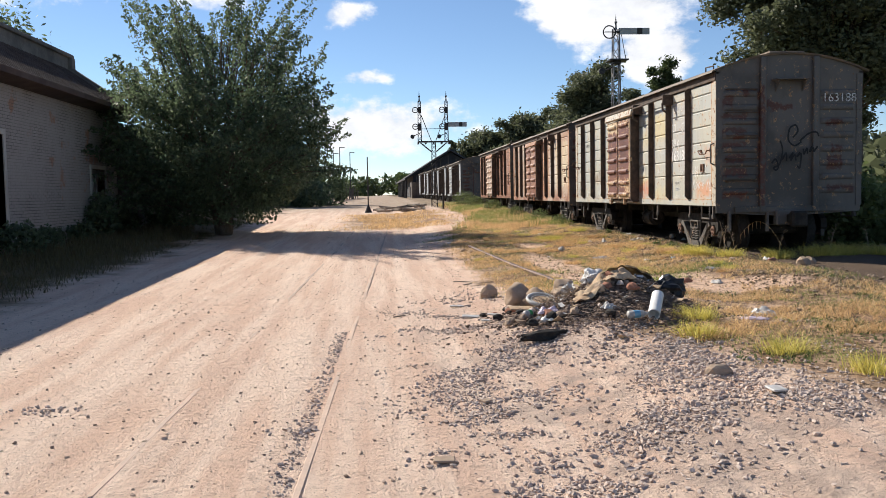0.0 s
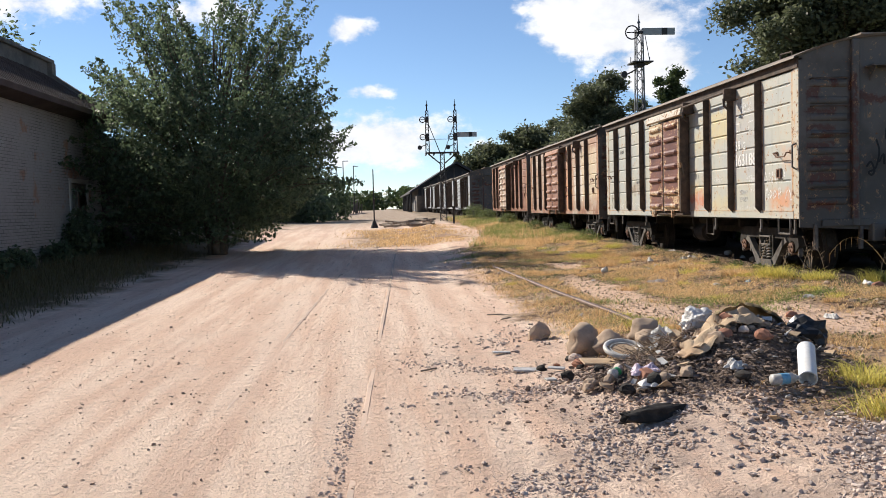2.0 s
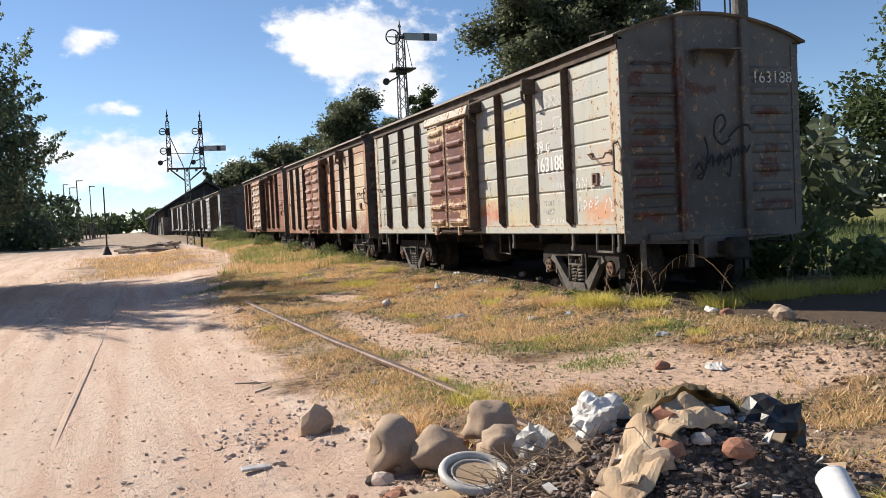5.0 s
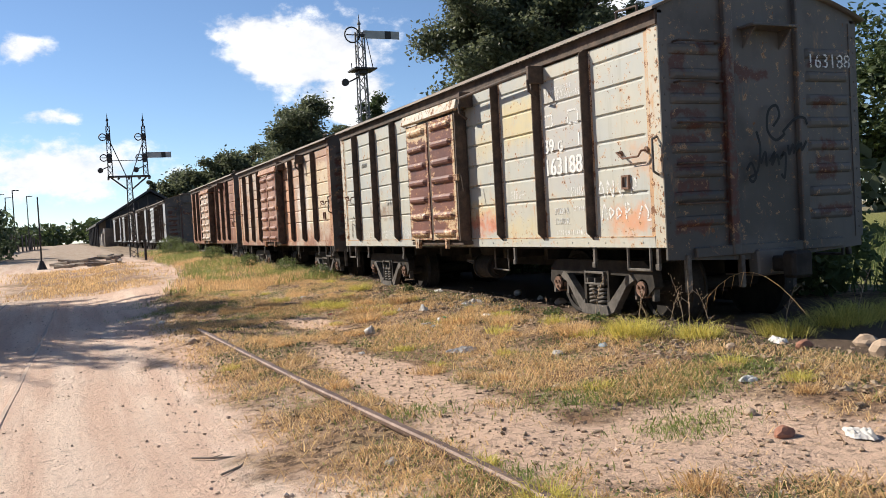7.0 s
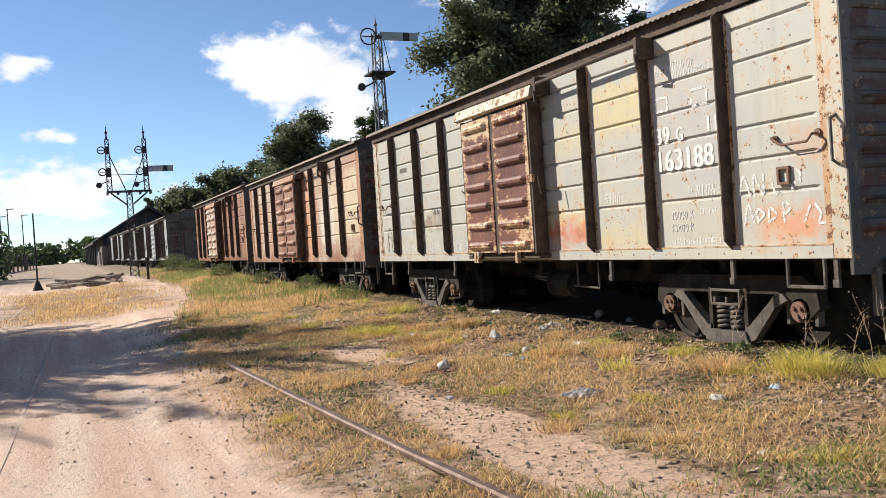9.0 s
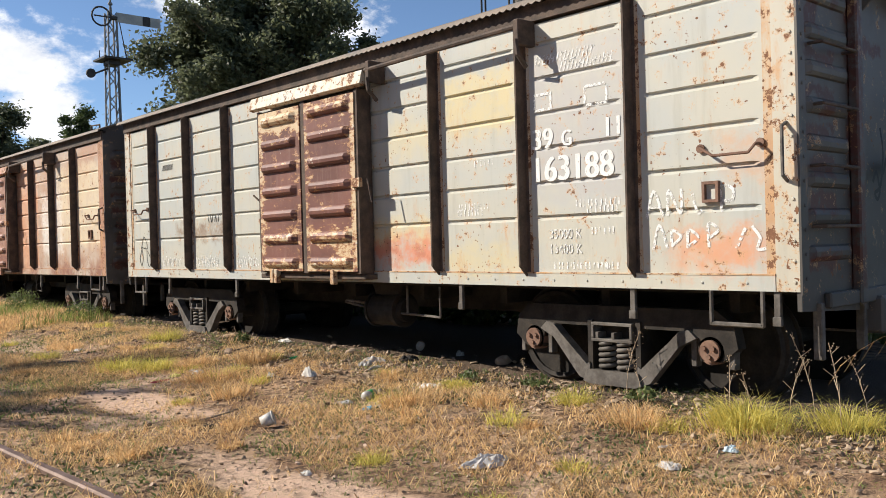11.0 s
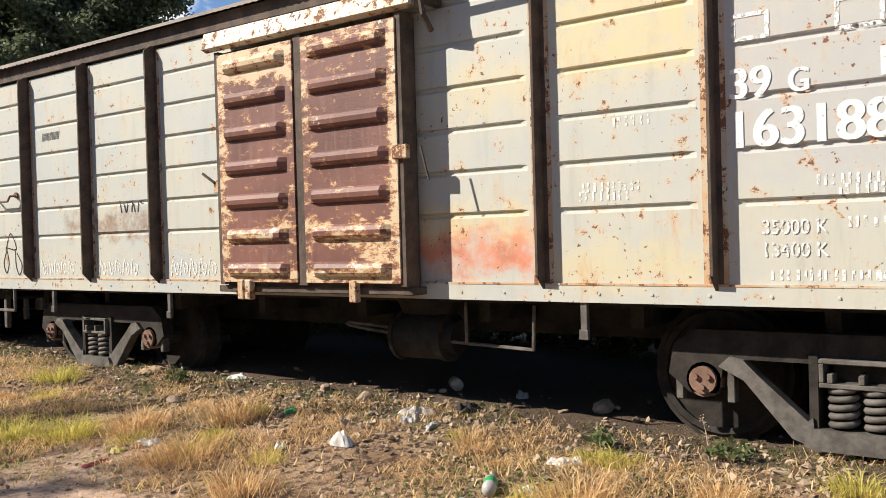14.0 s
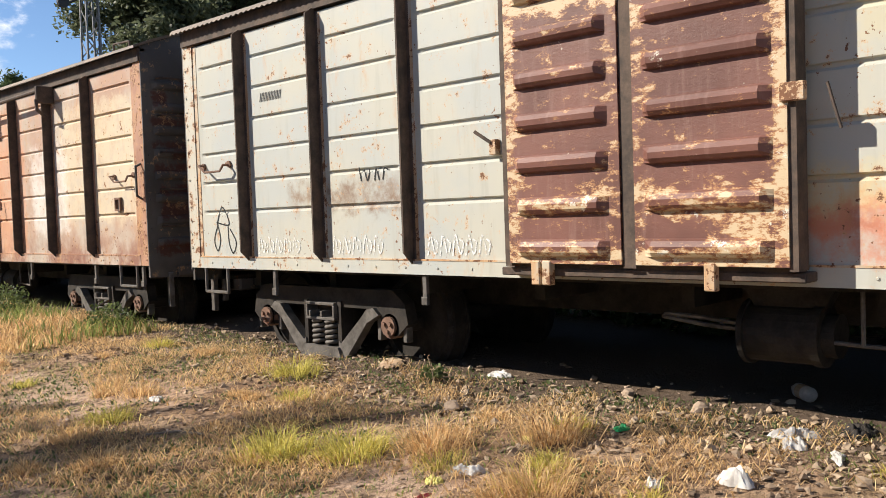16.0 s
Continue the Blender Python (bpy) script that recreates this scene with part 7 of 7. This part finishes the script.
    # white pipe
    bm = bmesh.new()
    a, b = Vector((2.66, 7.98, on_heap(2.53, 7.70) + 0.18)), Vector((2.53, 7.70, on_heap(2.53, 7.70) + 0.04))
    cyl(bm, a, b, 0.056, 0.056, 24, False)
    cyl(bm, a, b, 0.050, 0.050, 24, False)
    ring(bm, a, b - a, 0.053, 0.005, 24, 5)
    ring(bm, b, b - a, 0.053, 0.005, 24, 5)
    tagged(part("plastic_pipe", bm, M["pipe"], smooth=True), "short white plastic pipe leaning on the heap", "pipe")
    # cloth draped over the crest
    bm = bmesh.new()
    rows = []
    nu, nv = 34, 16
    for i in range(nu):
        t = i / (nu - 1)
        row = []
        for j in range(nv):
            w = j / (nv - 1) - 0.5
            x = 2.30 + 0.66 * t + 0.10 * w
            y = 8.66 + 0.14 * math.sin(t * 2.6) + w * (0.24 + 0.08 * math.sin(5 * t))
            z = on_heap(x, y) + 0.04 + 0.05 * math.sin(math.pi * t) + 0.014 * math.sin(46 * w + 3 * t) + 0.03 * noise.noise((x * 6, y * 6, 9))
            row.append(bm.verts.new((x, y, z)))
        rows.append(row)
    for i in range(nu - 1):
        for j in range(nv - 1):
            bm.faces.new((rows[i][j], rows[i][j + 1], rows[i + 1][j + 1], rows[i + 1][j]))
    bmesh.ops.solidify(bm, geom=bm.faces[:], thickness=0.012)
    tagged(part("old_cloth", bm, M["cloth"], smooth=True), "old olive-brown ribbed cloth draped over the heap", "cloth")
    # pale torn sheet beside it
    for k, (x, y, sx, sy, turn) in enumerate(((2.24, 8.52, 0.28, 0.085, 0.62), (2.08, 8.36, 0.15, 0.09, 0.35), (2.42, 8.52, 0.16, 0.10, 0.2))):
        bm = bmesh.new()
        bmesh.ops.create_grid(bm, x_segments=14, y_segments=10, size=1.0)
        c, s = math.cos(turn), math.sin(turn)
        for v in bm.verts:
            u, w = v.co.x * sx, v.co.y * sy
            px, py = x + u * c - w * s, y + u * s + w * c
            v.co = (px, py, on_heap(px, py) + 0.05 + 0.05 * noise.noise((px * 9, py * 9, k)))
        bmesh.ops.solidify(bm, geom=bm.faces[:], thickness=0.008)
        tagged(part("cardboard_sheet", bm, M["cardboard"]), "torn sun-bleached cardboard sheet on the heap", "cardboard", "cardboard on the heap")
    for x, y, w, d, t, mat, lab in ((1.59, 9.12, 0.18, 0.09, 0.2, "cardboard", "flat piece of tan board by the heap"), (1.1, 9.7, 0.13, 0.05, 0.1, "white_plastic", "flat white board scrap on the road"), (1.3, 9.5, 0.07, 0.03, -0.1, "white_plastic", "flat white board scrap on the road"), (1.15, 9.0, 0.05, 0.03, 0.5, "white_plastic", "flat white board scrap on the road"), (1.0, 10.6, 0.09, 0.03, 0.3, "white_plastic", "flat white board scrap on the road"),
                                    (0.35, 4.6, 0.06, 0.035, 0.2, "boulder", "flat pale stone chip on the road"), (2.42, 5.05, 0.06, 0.05, 0.4, "white_plastic", "square white tile chip among gravel"), (0.75, 5.9, 0.05, 0.03, 0.9, "boulder", "flat pale stone chip on the road")):
        bm = bmesh.new()
        box(bm, -w, w, -d, d, 0, 0.014, 0.004)
        for v in bm.verts:
            v.co.x += 0.25 * d * math.sin(9 * v.co.y / d)
        o = tagged(part("board_scrap", bm, M[mat]), lab, "scrap", "scraps by the heap")
        o.matrix_world = Matrix.Translation((x, y, on_heap(x, y) + 0.012)) @ Euler((0.1, 0.08, t)).to_matrix().to_4x4()
    lump("charred_log", "charred black piece of wood at the heap's foot", "wood", (1.50, 7.55, on_heap(1.50, 7.55) + 0.02), (0.27, 0.055, 0.05), M["burnt"], 18, 0.4, 3, 1.6, 0.35)
    lump("rubble_piece", "pale block of rubble among gravel", "rubble", (2.37, 5.8, ground_height(2.37, 5.8) + 0.02), (0.1, 0.05, 0.05), M["boulder"], 19, 0.3, 2, 1.2, 0.2, "rubble pieces")


heap_things()


def bottle(x, y, mat, turn, label, long=0.2, r=0.035):
    b = empty("plastic_bottle", label, "bottle", "dropped bottles")
    bm = bmesh.new()
    cyl(bm, (0, 0, r), (long * 0.7, 0, r), r, n=14)
    cyl(bm, (long * 0.7, 0, r), (long * 0.92, 0, r), r, r * 0.4, 14)
    cyl(bm, (long * 0.92, 0, r), (long, 0, r), r * 0.4, n=12)
    part("body", bm, M["clear_plastic"], b, "", True)
    bm = bmesh.new()
    cyl(bm, (long * 0.25, 0, r), (long * 0.55, 0, r), r * 1.03, n=14)
    part("wrapper", bm, mat, b)
    b.matrix_world = Matrix.Translation((x, y, on_heap(x, y) + 0.005)) @ Matrix.Rotation(turn, 4, "Z")


bottle(2.28, 7.66, M["blue"], 0.2, "crushed clear bottle with a blue wrapper by the heap")
bottle(1.47, 8.42, M["green"], 0.9, "crushed green bottle at the heap's foot", 0.17)
bottle(4.62, 17.1, M["green"], 0.5, "clear bottle with a green wrapper in dry grass", 0.22)
bottle(6.5, 18.6, M["cardboard"], 0.8, "dusty bottle in the shade of the wagon", 0.22, 0.045)


# ---------------------------------------------------------------- litter in the turf
for k, (x, y, sx, sy, sz, mat, lab) in enumerate((
        (4.08, 15.22, 0.24, 0.12, 0.09, "clear_plastic", "crumpled pale plastic bag in dry grass"), (2.12, 12.02, 0.06, 0.05, 0.05, "white_plastic", "small white plastic scrap by the rail"),
        (4.42, 10.9, 0.16, 0.10, 0.07, "white_plastic", "crumpled white bag on bare earth"), (3.78, 8.2, 0.19, 0.13, 0.12, "clear_plastic", "crumpled clear plastic bag in dry grass"), (3.5, 7.75, 0.17, 0.11, 0.03, "lilac", "flattened pinkish plastic sheet in dry grass"),
        (4.85, 12.2, 0.12, 0.08, 0.05, "white_plastic", "small white paper scrap in turf"), (6.2, 13.3, 0.16, 0.1, 0.07, "white_plastic", "crumpled white paper near the wagon"), (1.85, 21.3, 0.12, 0.08, 0.07, "white_plastic", "white paper scrap by the road"),
        (4.94, 19.5, 0.07, 0.05, 0.03, "yellow_p", "flat yellow plastic scrap in grass"), (5.3, 19.15, 0.08, 0.05, 0.03, "green", "green plastic scrap in grass"), (4.7, 18.62, 0.07, 0.05, 0.05, "white_plastic", "crumpled white paper in grass"), (4.93, 18.35, 0.13, 0.07, 0.11, "white_plastic", "torn pale plastic bag caught in grass"),
        (5.75, 18.4, 0.15, 0.1, 0.08, "clear_plastic", "grey striped cloth scrap by the wagon"), (5.95, 18.15, 0.14, 0.1, 0.08, "burnt", "dark matted clump by the wagon"), (5.5, 18.1, 0.17, 0.05, 0.03, "white_plastic", "flat white plastic scrap by the wagon"), (6.6, 18.1, 0.07, 0.07, 0.09, "clear_plastic", "cloudy plastic cup under the wagon"),
        (4.38, 19.45, 0.12, 0.09, 0.06, "white_plastic", "crumpled white paper in grass"), (4.2, 19.5, 0.06, 0.05, 0.05, "yellow_p", "yellow wrapper in grass"), (4.0, 19.42, 0.15, 0.03, 0.03, "red_p", "red plastic strip in grass"), (6.0, 21.7, 0.3, 0.15, 0.03, "cardboard", "flattened piece of cardboard by the wheels"), (6.2, 20.75, 0.14, 0.1, 0.07, "white_plastic", "torn white bag by the wagon"),
        (5.0, 14.2, 0.07, 0.05, 0.06, "pale_blue", "crumpled pale blue bag below grass"), (4.87, 14.55, 0.07, 0.03, 0.015, "white_plastic", "white paper scrap in straw"), (5.6, 18.35, 0.13, 0.09, 0.06, "clear_plastic", "grey cloth scrap by the wagon"), (3.4, 17.35, 0.13, 0.08, 0.04, "burnt", "dark matted rag in straw"),
        (4.55, 16.85, 0.13, 0.08, 0.04, "white_plastic", "white wrappers tangled in grass"), (4.5, 17.2, 0.1, 0.06, 0.03, "clear_plastic", "pale wrapper in grass"), (4.42, 16.8, 0.07, 0.05, 0.03, "blue", "blue wrapper in grass"), (4.75, 16.95, 0.1, 0.07, 0.04, "white_plastic", "white wrapper in grass"),
        (4.6, 14.35, 0.12, 0.06, 0.05, "clear_plastic", "pale plastic scrap in straw"), (5.25, 17.0, 0.14, 0.07, 0.05, "white_plastic", "pale plastic scrap near weeds"), (3.9, 13.2, 0.05, 0.04, 0.03, "white_plastic", "small white scrap in turf"), (3.2, 15.8, 0.05, 0.04, 0.03, "white_plastic", "small white scrap in turf"), (4.3, 22.3, 0.1, 0.06, 0.04, "white_plastic", "small white scrap in turf"))):
    crumpled("litter_scrap", lab, "litter", (x, y, ground_height(x, y) + 0.004), (sx * 0.9, sy * 0.9, sz), M[mat], 90 + k, 0.7 * k, "litter in the turf")

for k, (x, y, s, mat, lab) in enumerate(((4.12, 11.15, 0.06, "brick", "dark broken brick on bare earth"), (6.3, 12.3, 0.14, "boulder", "pale broken stone slab by the siding"), (6.6, 12.7, 0.1, "boulder", "pale broken stone by the siding"), (6.1, 12.9, 0.07, "brick", "broken brick by the siding"), (5.6, 13.2, 0.06, "boulder", "pale stone by the siding"), (4.3, 11.6, 0.04, "boulder", "small pale stone on bare earth"),
                                         (5.9, 19.0, 0.06, "boulder", "small pale stone by the wagon"), (6.1, 19.6, 0.05, "boulder", "small pale stone by the wagon"), (5.2, 20.3, 0.06, "boulder", "small pale stone in turf"), (6.5, 17.4, 0.08, "boulder", "pale stone in the wagon's shade"), (1.9, 18.4, 0.06, "boulder", "stone by the rail's end"), (2.0, 17.8, 0.05, "boulder", "stone by the rail's end"))):
    lump("field_stone", lab, "stone", (x, y, ground_height(x, y) + s * 0.3), (s, s * 0.75, s * 0.7), M[mat], 140 + k, 0.3, 2, 1.1, k, "stones in the turf")


def foam_cup():
    x, y = 3.68, 17.08
    z = ground_height(x, y)
    bm = bmesh.new()
    cyl(bm, (x, y, z + 0.045), (x + 0.07, y - 0.05, z + 0.075), 0.036, 0.05, 18, True)
    ring(bm, (x + 0.07, y - 0.05, z + 0.075), (0.07, -0.05, 0.03), 0.05, 0.005, 18, 5)
    tagged(part("foam_cup", bm, M["white_plastic"], smooth=True), "white foam cup lying in dry grass", "cup")


foam_cup()


def sticks():
    r = random.Random(77)
    for k, (x, y, l, t) in enumerate(((3.5, 17.6, 0.5, 0.2), (1.3, 12.7, 0.3, 0.6), (0.2, 9.9, 0.18, 0.4), (1.2, 13.2, 0.3, -0.8), (5.3, 20.4, 0.4, 0.2), (4.4, 16.2, 0.3, 1.0), (5.6, 19.8, 0.4, 0.4), (4.0, 21.2, 0.35, 2.0), (5.0, 23.2, 0.5, 0.7))):
        z = ground_height(x, y)
        bm = bmesh.new()
        a = Vector((x, y, z + 0.012))
        m = a + Vector((math.cos(t), math.sin(t), 0.06)) * l * 0.5
        b = a + Vector((math.cos(t + 0.25), math.sin(t + 0.25), 0.01)) * l
        tube(bm, (a, m, b), 0.007, 6)
        cyl(bm, m, m + Vector((math.cos(t + 1), math.sin(t + 1), 0.1)) * l * 0.25, 0.004, 0.002, 5)
        tagged(part("dry_stick", bm, M["wood"]), "dry forked stick lying on the ground", "stick", "dry sticks")


sticks()
